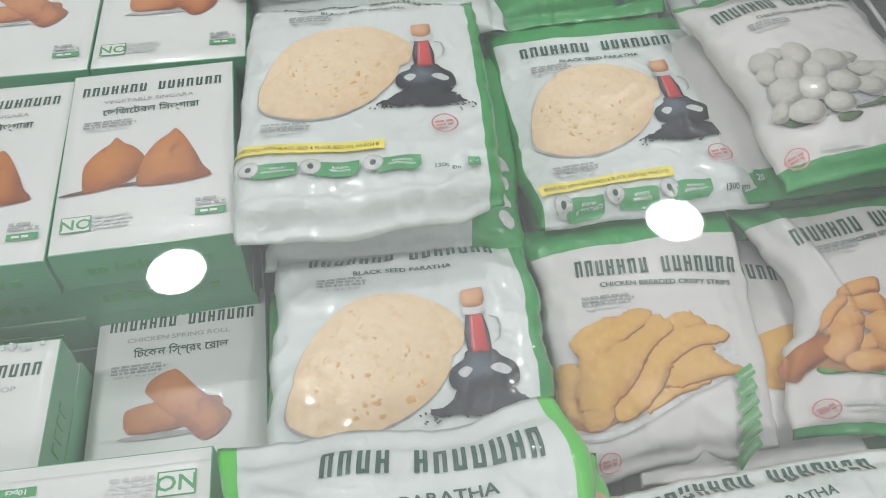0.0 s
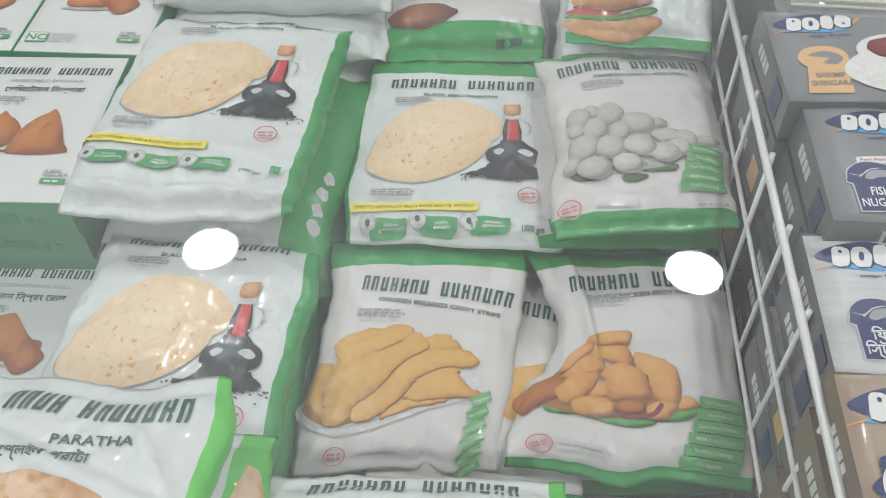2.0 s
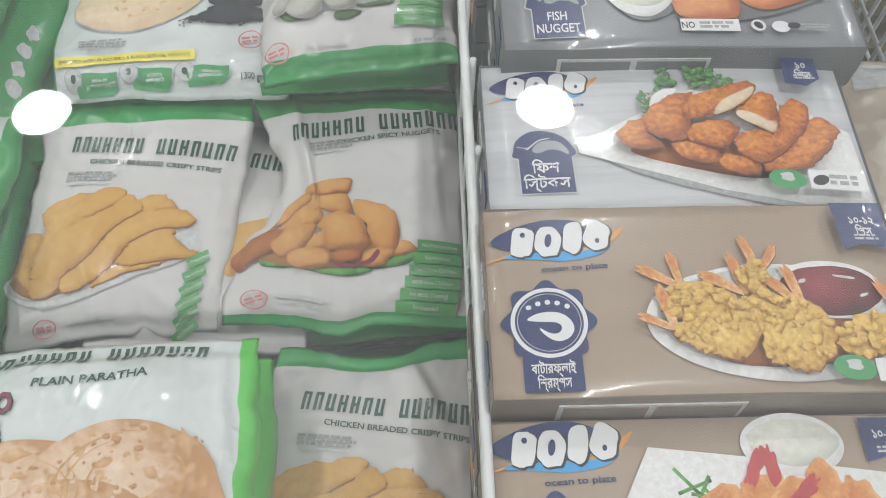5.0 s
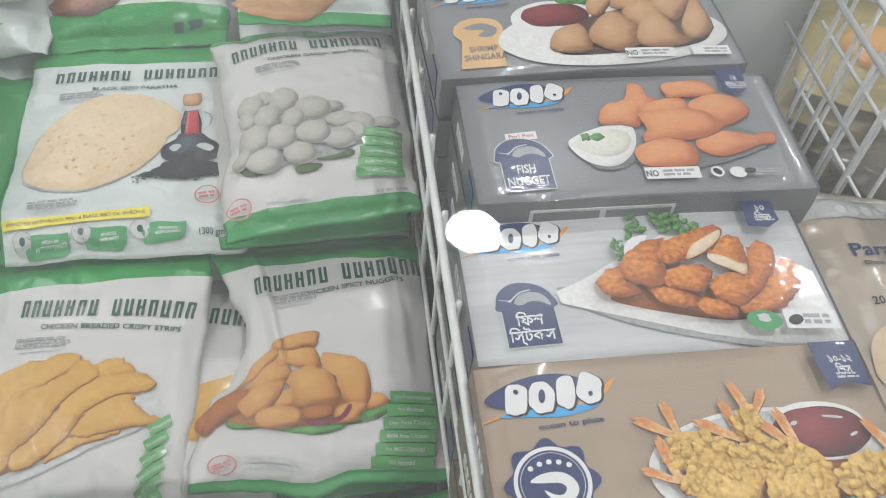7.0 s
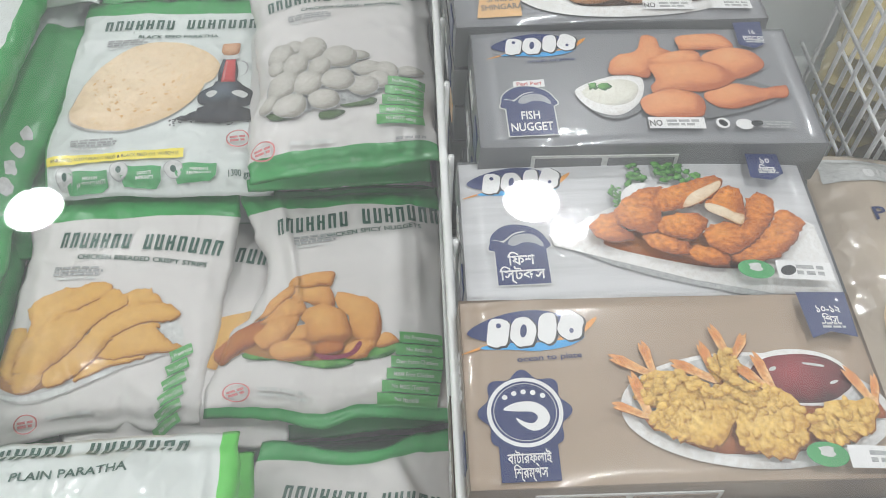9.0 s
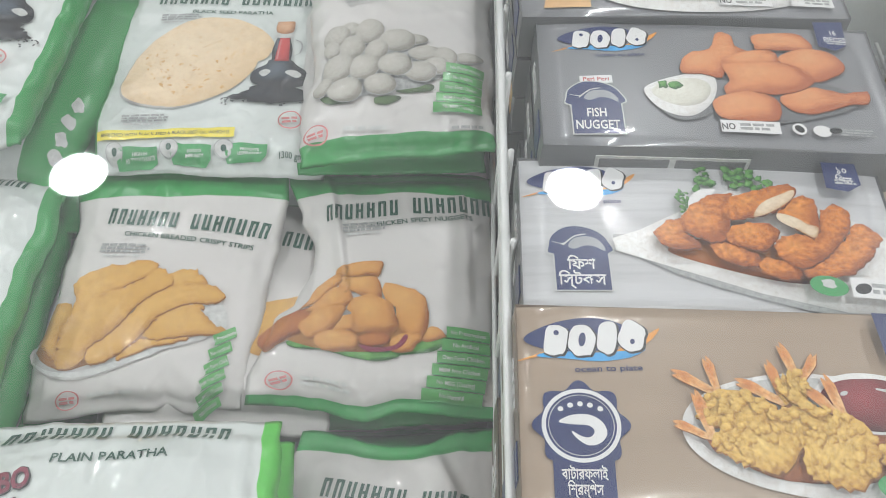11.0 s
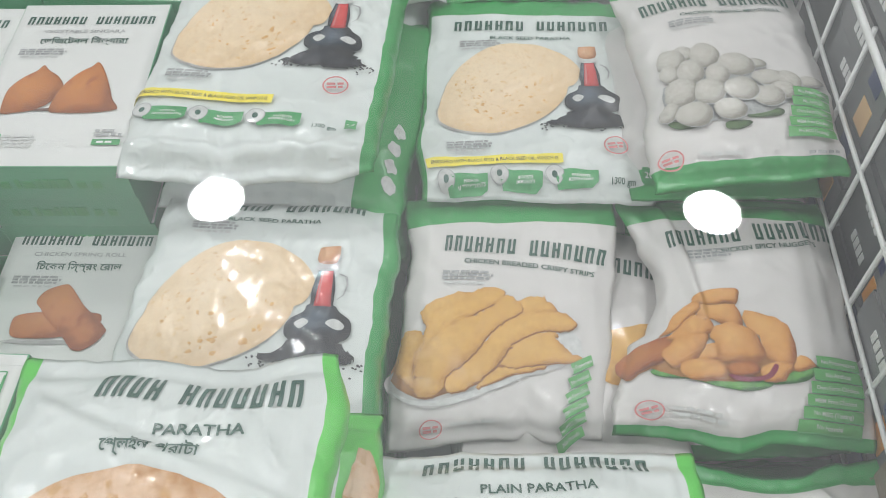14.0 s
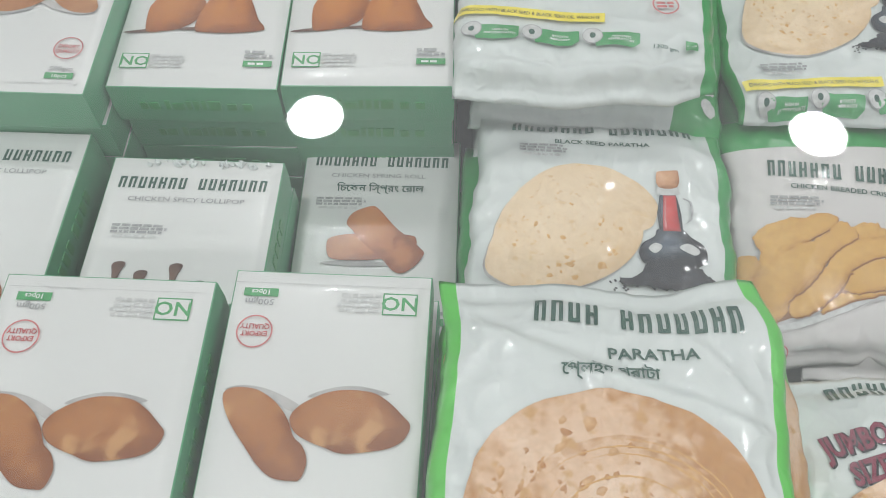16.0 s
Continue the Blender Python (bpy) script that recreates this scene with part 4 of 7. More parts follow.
def art_strips(p):
    p.brand(-0.062, 0.094, 0.073, 0.017, M["ink_brand"], -6)
    p.text("product_name", "CHICKEN BREADED CRISPY STRIPS", 0.02, 0.053, 0.0052, M["ink_brand"], -7, 1.1)
    p.code(-0.038, 0.041, 0.05, -5)
    p.trace("dish_print", [smooth([(0.0249, -0.0060), (0.0506, -0.0087), (0.0641, -0.0194), (0.0674, -0.0303), (0.0632, -0.0423), (0.0385, -0.0448)], 4)], M["ink_pale"])
    p.trace("tray_print", [smooth([(-0.1077, -0.0557), (-0.0907, -0.0417), (-0.0281, -0.0352), (0.0282, -0.0416), (0.0559, -0.0446), (0.0145, -0.0582), (-0.0145, -0.0698), (-0.0387, -0.0796), (-0.0636, -0.0846), (-0.0782, -0.0828), (-0.0919, -0.0757)], 3)], M["pic_shade"])
    p.trace("tray_rim_print", [smooth([(-0.1060, -0.0590), (-0.0915, -0.0711), (-0.0773, -0.0764), (-0.0542, -0.0756), (-0.0248, -0.0666), (0.0141, -0.0530), (0.0494, -0.0442), (0.0496, -0.0463), (0.0144, -0.0571), (-0.0219, -0.0717), (-0.0512, -0.0817), (-0.0768, -0.0809), (-0.0921, -0.0741)], 3)], M["ink_pale"])
    p.trace("food_shade_print", [smooth([(-0.1020, -0.0530), (-0.0937, -0.0249), (-0.0191, -0.0247), (0.0382, -0.0416), (-0.0105, -0.0593), (-0.0597, -0.0724), (-0.0792, -0.0743)], 3)], M["pic_crust"])
    far = [[(-0.0996, -0.0108), (-0.0819, -0.0099), (-0.0817, -0.0277), (-0.0860, -0.0423), (-0.0804, -0.0650), (-0.0910, -0.0566), (-0.1008, -0.0398)],
           [(-0.0842, 0.0102), (-0.0810, 0.0115), (-0.0727, 0.0193), (-0.0492, 0.0256), (-0.0329, 0.0232), (-0.0472, 0.0116), (-0.0657, 0.0094), (-0.0730, -0.0064), (-0.0802, 0.0000)],
           [(0.0073, 0.0147), (0.0223, 0.0209), (0.0340, 0.0180), (0.0438, 0.0060), (0.0240, 0.0030), (0.0109, 0.0055)]]
    near = [[(-0.0838, -0.0426), (-0.0836, -0.0264), (-0.0790, -0.0103), (-0.0708, 0.0076), (-0.0454, 0.0179), (-0.0282, 0.0277), (-0.0127, 0.0296), (-0.0022, 0.0253), (-0.0124, 0.0145), (-0.0304, 0.0041), (-0.0524, -0.0079), (-0.0685, -0.0251)],
            [(-0.0321, -0.0694), (-0.0161, -0.0524), (0.0083, -0.0450), (0.0311, -0.0464), (-0.0056, -0.0578)],
            [(0.0040, -0.0262), (0.0159, -0.0182), (0.0359, -0.0144), (0.0424, -0.0188), (0.0268, -0.0265), (0.0120, -0.0307)],
            [(-0.0093, -0.0447), (-0.0041, -0.0315), (0.0112, -0.0220), (0.0363, -0.0183), (0.0460, -0.0265), (0.0552, -0.0345), (0.0665, -0.0390), (0.0643, -0.0434), (0.0384, -0.0443), (0.0136, -0.0478), (-0.0014, -0.0491)]]
    front = [[(-0.0575, -0.0684), (-0.0565, -0.0552), (-0.0377, -0.0403), (-0.0220, -0.0219), (-0.0108, -0.0083), (0.0036, 0.0016), (0.0239, 0.0048), (0.0444, 0.0048), (0.0582, -0.0017), (0.0612, -0.0084), (0.0535, -0.0131), (0.0358, -0.0133), (0.0208, -0.0160), (0.0015, -0.0267), (-0.0073, -0.0395), (-0.0210, -0.0544), (-0.0374, -0.0667), (-0.0506, -0.0713)],
             [(-0.0806, -0.0716), (-0.0832, -0.0426), (-0.0767, -0.0249), (-0.0601, -0.0097), (-0.0352, 0.0008), (-0.0180, 0.0088), (-0.0038, 0.0213), (0.0070, 0.0176), (0.0123, 0.0072), (-0.0061, -0.0039), (-0.0200, -0.0175), (-0.0309, -0.0330), (-0.0448, -0.0458), (-0.0552, -0.0532), (-0.0594, -0.0653), (-0.0688, -0.0734)]]
    for k, some in enumerate((far, near, front)):
        crumbed(p, "chicken_strip_print", "pic_strip", some, "print of golden breaded chicken strips", seed=k)
    art_claims(p, 0.068, -0.046, 6, 0.03, 22, -0.0075)
    p.stamp(-0.07, -0.104, 0.009, M["ink_pink"])
    p.bars("small_print", -0.035, -0.102, 0.04, 0.006, 1, M["ink_pale"], 0, 8)


def art_nuggets(p):
    p.brand(-0.064, 0.104, 0.083, 0.019, M["ink_brand"], 6)
    p.text("product_name", "CHICKEN SPICY NUGGETS", 0.036, 0.068, 0.0052, M["ink_brand"], 8, 1.15)
    p.code(-0.02, 0.056, 0.045, 6)
    p.trace("leaf_print", [smooth([(-0.0819, -0.0593), (-0.0707, -0.0575), (-0.0553, -0.0598), (-0.0538, -0.0670), (-0.0752, -0.0656)], 4), smooth([(-0.0549, -0.0660), (-0.0149, -0.0673), (0.0150, -0.0689), (0.0177, -0.0759), (-0.0021, -0.0777), (-0.0346, -0.0714)], 4), smooth([(0.0151, -0.0699), (0.0372, -0.0591), (0.0572, -0.0518), (0.0608, -0.0569), (0.0474, -0.0690), (0.0226, -0.0738)], 4)], M["pic_leaf"], "print of lettuce")
    p.trace("food_shade_print", [smooth([(-0.0866, -0.0535), (-0.0671, -0.0390), (-0.0367, -0.0345), (0.0141, -0.0395), (0.0372, -0.0549), (0.0249, -0.0667), (-0.0148, -0.0688), (-0.0549, -0.0660)], 4)], M["pic_crust"])
    crumbed(p, "drumstick_print", "pic_drum", [[(-0.1129, -0.0522), (-0.1088, -0.0421), (-0.0982, -0.0351), (-0.0876, -0.0315), (-0.0681, -0.0262), (-0.0511, -0.0320), (-0.0640, -0.0446), (-0.0762, -0.0534), (-0.0903, -0.0590), (-0.0982, -0.0662)]], "print of a dark drumstick", grit=0.0004)
    crumbed(p, "nugget_print", "pic_nugget", [[(-0.0433, 0.0047), (-0.0315, 0.0075), (-0.0107, 0.0069), (-0.0016, -0.0005), (0.0011, -0.0154), (-0.0070, -0.0183), (-0.0253, -0.0100), (-0.0400, -0.0058)],
                                              [(-0.0456, 0.0071), (-0.0371, 0.0140), (-0.0217, 0.0193), (-0.0009, 0.0207), (0.0010, 0.0142), (-0.0050, 0.0070), (-0.0236, 0.0063), (-0.0417, 0.0035)],
                                              [(-0.0783, -0.0287), (-0.0751, -0.0172), (-0.0670, -0.0070), (-0.0546, 0.0022), (-0.0393, 0.0076), (-0.0378, -0.0006), (-0.0501, -0.0096), (-0.0659, -0.0213)],
                                              [(0.0420, -0.0468), (0.0521, -0.0447), (0.0577, -0.0523), (0.0472, -0.0582), (0.0362, -0.0581)],
                                              [(0.0017, -0.0045), (0.0078, -0.0015), (0.0234, -0.0052), (0.0363, -0.0105), (0.0422, -0.0221), (0.0435, -0.0413), (0.0372, -0.0549), (0.0221, -0.0522), (0.0147, -0.0406), (0.0142, -0.0264), (0.0032, -0.0159)]], "print of golden nuggets", seed=3, turns=2)
    crumbed(p, "nugget_print", "pic_nugget", [[(-0.0689, -0.0289), (-0.0562, -0.0122), (-0.0384, -0.0064), (-0.0267, -0.0128), (-0.0257, -0.0213), (-0.0361, -0.0274), (-0.0575, -0.0296)],
                                              [(-0.0460, -0.0479), (-0.0390, -0.0383), (-0.0230, -0.0340), (-0.0238, -0.0486), (-0.0357, -0.0507)],
                                              [(-0.0753, -0.0460), (-0.0673, -0.0362), (-0.0551, -0.0269), (-0.0348, -0.0235), (-0.0332, -0.0324), (-0.0402, -0.0431), (-0.0476, -0.0542), (-0.0632, -0.0563)],
                                              [(-0.0310, -0.0268), (-0.0249, -0.0179), (-0.0097, -0.0144), (0.0059, -0.0198), (0.0144, -0.0314), (0.0153, -0.0449), (0.0095, -0.0519), (-0.0156, -0.0512), (-0.0248, -0.0486), (-0.0234, -0.0357)],
                                              [(0.0089, -0.0639), (0.0171, -0.0534), (0.0346, -0.0518), (0.0387, -0.0580), (0.0280, -0.0691), (0.0151, -0.0709)]], "print of golden nuggets", seed=5, turns=2)
    p.trace("nugget_hollow_print", [smooth([(-0.0188, -0.0570), (-0.0105, -0.0522), (0.0055, -0.0520), (0.0102, -0.0587), (0.0039, -0.0645), (-0.0110, -0.0636)], 4)], M["pic_drum"])
    crumbed(p, "nugget_print", "pic_nugget", [[(-0.0574, -0.0592), (-0.0534, -0.0514), (-0.0358, -0.0491), (-0.0206, -0.0517), (-0.0181, -0.0616), (-0.0273, -0.0673), (-0.0498, -0.0682)]], "print of golden nuggets", seed=7, turns=2)
    p.trace("chilli_print", [smooth([(-0.0176, -0.0627), (0.0000, -0.0661), (0.0149, -0.0643), (0.0226, -0.0543), (0.0257, -0.0574), (0.0165, -0.0689), (-0.0073, -0.0697)], 4)], M["ink_wine"])
    art_claims(p, 0.078, -0.05, 6, 0.048, -3, -0.002)
    p.stamp(-0.08, -0.102, 0.0105, M["ink_pink"], 20)
    p.bars("small_print", -0.042, -0.103, 0.045, 0.011, 2, M["ink_pale"], -4, 9)


def art_meatballs(p):
    p.brand(-0.075, 0.085, 0.108, 0.019, M["ink_brand"], 4)
    p.text("product_name", "CHICKEN GARLIC MEATBALL", 0.018, 0.088, 0.0052, M["ink_brand"], 5, 1.12)
    p.code(-0.025, 0.069, 0.048, 3)
    p.trace("leaf_print", [smooth([(-0.0746, -0.0601), (-0.0596, -0.0635), (-0.0440, -0.0719), (-0.0657, -0.0714)], 4), smooth([(-0.0221, -0.0706), (-0.0055, -0.0691), (0.0023, -0.0721), (-0.0094, -0.0791), (-0.0218, -0.0783)], 4), smooth([(-0.0022, -0.0639), (0.0181, -0.0566), (0.0335, -0.0582), (0.0292, -0.0651), (0.0057, -0.0670)], 4)], M["pic_herb"])
    p.trace("food_shade_print", [smooth([(-0.0753, -0.0141), (0.0016, -0.0095), (0.0563, -0.0287), (0.0293, -0.0561), (-0.0049, -0.0638), (-0.0597, -0.0648)], 4)], M["ink_grey"])
    balls = [(-0.0689, 0.0197, 0.0062, 0.0135, -25), (-0.0442, 0.0247, 0.0105, 0.0104, -13), (0.0170, 0.0031, 0.0150, 0.0077, -2), (0.0693, -0.0214, 0.0158, 0.0069, 15), (-0.0600, 0.0153, 0.0149, 0.0159, -20), (-0.0251, 0.0180, 0.0150, 0.0173, -7), (0.0018, 0.0013, 0.0177, 0.0168, -3), (-0.0190, -0.0105, 0.0113, 0.0146, -6), (-0.0664, -0.0010, 0.0108, 0.0113, -23),
             (-0.0445, -0.0042, 0.0137, 0.0163, -12), (0.0288, -0.0194, 0.0172, 0.0105, 1), (0.0471, -0.0242, 0.0112, 0.0138, 5)]
    front = [(-0.0589, -0.0278, 0.0177, 0.0183, -18), (0.0378, -0.0363, 0.0126, 0.0108, 2), (-0.0315, -0.0335, 0.0149, 0.0166, -8), (0.0220, -0.0438, 0.0157, 0.0126, -1), (-0.0014, -0.0339, 0.0162, 0.0144, -4), (-0.0723, -0.0509, 0.0087, 0.0121, -23), (-0.0505, -0.0593, 0.0170, 0.0144, -12), (-0.0170, -0.0582, 0.0154, 0.0124, -5)]
    for i, (x, y, rx, ry, a) in enumerate(balls + front):
        p.fill("ball_edge_print", [ell(x + 0.0003, y - 0.0008, rx * 1.01, ry * 1.01, a, 0.05, i, 30)], M["ink_grey"])
        p.fill("meatball_print", [ell(x, y, rx, ry, a, 0.05, i, 30)], M["pic_ball"], "print of a pale round meatball")
    art_claims(p, 0.066, -0.04, 5, 0.05, -6, -0.001)
    p.stamp(-0.078, -0.108, 0.0115, M["ink_pink"], 10)
    p.bars("small_print", -0.03, -0.108, 0.045, 0.007, 1, M["ink_pale"], -2, 9)
    p.bars("small_print", 0.066, -0.112, 0.034, 0.005, 1, M["ink_grey"], -2, 10)


def art_plain_paratha(p, jumbo):
    if jumbo:
        p.brand(-0.088, 0.088, 0.137, 0.013, M["ink_brand"], 0, 0.004)
        p.text("product_name", "PLAIN PARATHA", 0.0, 0.117, 0.0075, M["ink_brand"], 2, 1.12)
        p.text("size_words_edge", "JUMBO\nSIZE", -0.077, 0.095, 0.0165, M["ink_black"], 14, 0.7, "", 0.1)
        p.text("size_words", "JUMBO\nSIZE", -0.078, 0.0955, 0.0165, M["ink_wine"], 14, 0.7, "slanted wine-red words", 0.05)
        p.fill("paratha_print", [ell(-0.04, 0.012, 0.07, 0.058, 0, 0.04, 2, 60), ell(0.032, 0.014, 0.075, 0.066, -8, 0.04, 5, 60), ell(-0.005, -0.04, 0.085, 0.08, 0, 0.03, 7, 60)], M["pic_jumbo"], "print of browned round parathas", True)
        for k, (x, y, rx, ry) in enumerate(((-0.045, 0.03, 0.06, 0.038), (0.04, 0.035, 0.065, 0.043), (-0.005, -0.04, 0.08, 0.075))):
            art_spots(p, "toasted_patch_print", "pic_toast", x, y, rx * 0.86, ry * 0.86, 16, 40 + k, 0.0065)
            art_spots(p, "browned_spot_print", "pic_brown", x, y, rx, ry, 36, 20 + k, 0.0028)
            art_folds(p, x, y, rx, ry, 5 + k)
    else:
        p.brand(-0.09, 0.098, 0.118, 0.021, M["ink_brand"], -3, 0.0, (0.18, 1))
        p.text("product_name", "PARATHA", 0.03, 0.087, 0.0088, M["ink_brand"], 2, 1.15)
        p.text("bengali_name", "েপ্লইন পরাটা", 0.0, 0.072, 0.0085, M["ink_brand"], 0, 1.0)
        p.fill("paratha_print", [ell(0.0, -0.03, 0.1, 0.085, -14, 0.04, 3, 70), ell(0.012, -0.045, 0.082, 0.072, -14, 0.05, 6, 60)], M["pic_jumbo"], "print of browned round parathas", True)
        art_spots(p, "toasted_patch_print", "pic_toast", 0.0, -0.03, 0.094, 0.08, 40, 33, 0.0075)
        art_spots(p, "browned_spot_print", "pic_brown", 0.0, -0.035, 0.092, 0.078, 90, 31, 0.0028)
        art_folds(p, 0.006, -0.04, 0.085, 0.075, 12, 9)


def art_box_head(p, name, bengali=""):
    p.brand(-0.069, 0.069, 0.0895, 0.0125, M["ink_brand"])
    p.text("product_name", name, -0.003, 0.0715, 0.005, M["ink_grey"], 0, 1.3)
    if bengali:
        p.text("bengali_name", bengali, 0.0, 0.056, 0.0085, M["ink_brand"], 0, 0.95)
    p.code(-0.038, 0.036, 0.05)


def art_no_panel(p, u, v, flip=False):
    r = 180 if flip else 0
    k = -1 if flip else 1
    tag = p.fill("no_tag", [box(u, v, 0.026, 0.0185)], M["ink_green"])
    p.fill("no_tag_ground", [box(u, v, 0.0238, 0.0163)], M["card_white"], under=tag)
    p.text("no_word", "NO", u, v, 0.0115, M["ink_green"], r, 1.1, under=tag)
    p.bars("no_list", u + k * 0.032, v, 0.034, 0.017, 4, M["ink_pale"], r, 12)


def art_weight(p, u, v, flip=False):
    r, k = (180, -1) if flip else (0, 1)
    p.bars("weight_line", u, v + k * 0.012, 0.027, 0.011, 2, M["ink_grey"], r, 15)
    p.fill("count_tag", [box(u, v, 0.027, 0.0075)], M["ink_green"])
    p.bars("count_writing", u, v, 0.018, 0.004, 1, M["ink_white"], r, 16)


def front_print(p, w, h, t, colour):
    """Faint writing on a carton's front edge."""
    rnd = random.Random(7)
    bm = bmesh.new()
    x = -w * 0.34
    while x < w * 0.34:
        k = rnd.uniform(0.004, 0.012)
        block(bm, x, x + k, -h / 2 - 0.0024, -h / 2 - 0.0012, -t * 0.62, -t * 0.62 + rnd.choice((0.009, 0.012, 0.012)))
        x += k + rnd.choice((0.002, 0.002, 0.006))
    part("front_writing", bm, M[colour], p.root, "darker writing too faint to read")


def side_print(p, w, h, t, colour):
    bm = bmesh.new()
    for i in range(10):
        y = -0.06 + i * 0.0125 + (0.006 if i > 5 else 0)
        block(bm, w / 2 + 0.0012, w / 2 + 0.0024, y, y + 0.008, -t * 0.66, -t * 0.36)
    part("side_writing", bm, M[colour], p.root)


def art_singara(p):
    art_box_head(p, "VEGETABLE SINGARA", "েভিজেটবল িসঙ্গারা")
    a = smooth([(-0.0547, -0.0503), (-0.0578, -0.0246), (-0.0546, -0.0113), (-0.0445, 0.0019), (-0.0354, 0.0096), (-0.0304, 0.0176), (-0.0222, 0.0088), (-0.0132, 0.0026), (-0.0032, -0.0117), (-0.0057, -0.0251), (-0.0105, -0.0373), (-0.0252, -0.0473), (-0.0399, -0.0503)], 5)
    b = smooth([(-0.0081, -0.0482), (-0.0076, -0.0297), (-0.0011, -0.0086), (0.0093, 0.0071), (0.0187, 0.0150), (0.0235, 0.0214), (0.0289, 0.0170), (0.0363, 0.0033), (0.0449, -0.0165), (0.0509, -0.0325), (0.0578, -0.0421), (0.0552, -0.0474), (0.0273, -0.0514), (0.0014, -0.0509)], 5)
    p.fill("food_shade_print", [ell(a[0][0] + 0.004, a[0][1] + 0.001, 0.026, 0.0022, 6), ell(b[0][0] - 0.002, b[0][1] + 0.002, 0.02, 0.002, 2)], M["pic_stem"])
    p.trace("singara_print", [a, b], M["pic_pastry"], "print of two golden brown filled pastries", True)
    art_no_panel(p, -0.058, -0.088)
    art_weight(p, 0.058, -0.09)


def art_spring_roll(p, dv=0.0):
    art_box_head(p, "CHICKEN SPRING ROLL", "িচেকন িস্প্রং েরাল")
    p.fill("food_shade_print", [ell(-0.016, -0.033 + dv, 0.036, 0.003, 0)], M["pic_shade"])
    back = [(-0.0475, -0.0097), (-0.0426, -0.0034), (-0.0257, 0.0001), (0.0042, 0.0014), (0.0337, 0.0001), (0.0394, -0.0052), (0.0375, -0.0116), (0.0162, -0.0232), (-0.0008, -0.0285), (-0.0318, -0.0296), (-0.0447, -0.0256)]
    front = [(-0.0301, 0.0127), (-0.0245, 0.0252), (-0.0087, 0.0329), (-0.0001, 0.0307), (0.0176, 0.0096), (0.0339, -0.0051), (0.0448, -0.0155), (0.0472, -0.0213), (0.0407, -0.0330), (0.0292, -0.0420), (0.0189, -0.0406), (0.0061, -0.0267), (-0.0163, -0.0059), (-0.0232, 0.0039)]
    p.trace("spring_roll_print", [smooth([(x, y + dv) for x, y in q], 4) for q in (back, front)], M["pic_roll"], "print of two browned spring rolls", True)
    art_no_panel(p, -0.058, -0.092)
    art_weight(p, 0.055, -0.094)


def art_lollipop(p):
    art_box_head(p, "CHICKEN SPICY LOLLIPOP")
    sticks = [[(x - 0.006, 0.001 + y), (x - 0.001, 0.005 + y), (x + 0.006, 0.003 + y), (x + 0.0022, -0.01 + y), (x + 0.0025, -0.04), (x - 0.0035, -0.04), (x - 0.003, -0.012 + y)] for x, y in ((-0.047, 0.0), (-0.026, -0.008), (0.003, 0.0), (0.025, -0.016))]
    p.fill("lollipop_stick_print", [smooth(q, 3) for q in sticks], M["pic_stem"])
    p.fill("lollipop_print", [ell(x, -0.06, 0.02, 0.026, 10, 0.08, i) for i, x in enumerate((-0.048, -0.024, 0.004, 0.028))], M["pic_pastry"], "", True)
    art_no_panel(p, -0.058, -0.098)


def art_oval_pastry(p):
    """Pack face turned upside down towards the shopper."""
    p.fill("lid_crease", [box(0.0, 0.1075, 0.148, 0.0006)], M["ink_pale"])
    art_no_panel(p, 0.052, 0.093, True)
    p.fill("count_tag", [box(-0.053, 0.099, 0.026, 0.007)], M["ink_green"])
    p.text("count", "10pcs", -0.053, 0.099, 0.0042, M["ink_white"], 180, 1.1)
    p.text("weight", "500gm", -0.053, 0.0905, 0.005, M["ink_grey"], 180, 1.2)
    p.ring("stamp_ring", -0.053, 0.066, 0.0135, 0.0012, M["ink_pink"])
    p.text("stamp_words", "EXPORT\nQUALITY", -0.053, 0.064, 0.0042, M["ink_red"], 180, 0.9)
    near = smooth([(-0.0669, 0.0147), (-0.0638, 0.0199), (-0.0540, 0.0216), (-0.0416, 0.0196), (-0.0282, 0.0109), (-0.0185, -0.0011), (-0.0129, -0.0130), (-0.0058, -0.0195), (-0.0017, -0.0303), (-0.0047, -0.0420), (-0.0110, -0.0435), (-0.0241, -0.0418), (-0.0350, -0.0338), (-0.0446, -0.0225), (-0.0570, -0.0070), (-0.0640, 0.0051)], 4)
    wide = smooth([(-0.0175, 0.0002), (-0.0121, 0.0096), (0.0027, 0.0187), (0.0182, 0.0228), (0.0384, 0.0217), (0.0509, 0.0147), (0.0594, 0.0068), (0.0663, -0.0011), (0.0627, -0.0114), (0.0536, -0.0178), (0.0385, -0.0213), (0.0213, -0.0233), (0.0094, -0.0199), (-0.0049, -0.0147), (-0.0135, -0.0090)], 4)
    p.trace("food_shade_print", [smooth([(-0.0657, 0.0190), (-0.0543, 0.0233), (-0.0336, 0.0204), (-0.0100, 0.0088), (-0.0153, 0.0044), (-0.0368, 0.0147)], 4), smooth([(-0.0070, 0.0161), (0.0101, 0.0242), (0.0299, 0.0260), (0.0504, 0.0210), (0.0307, 0.0188)], 4)], M["pic_shade"])
    p.trace("oval_pastry_print", [near, wide], M["pic_patty"], "print of two browned oval pastries", True)
    p.brand(0.06, -0.06, -0.09, 0.012, M["ink_brand"])


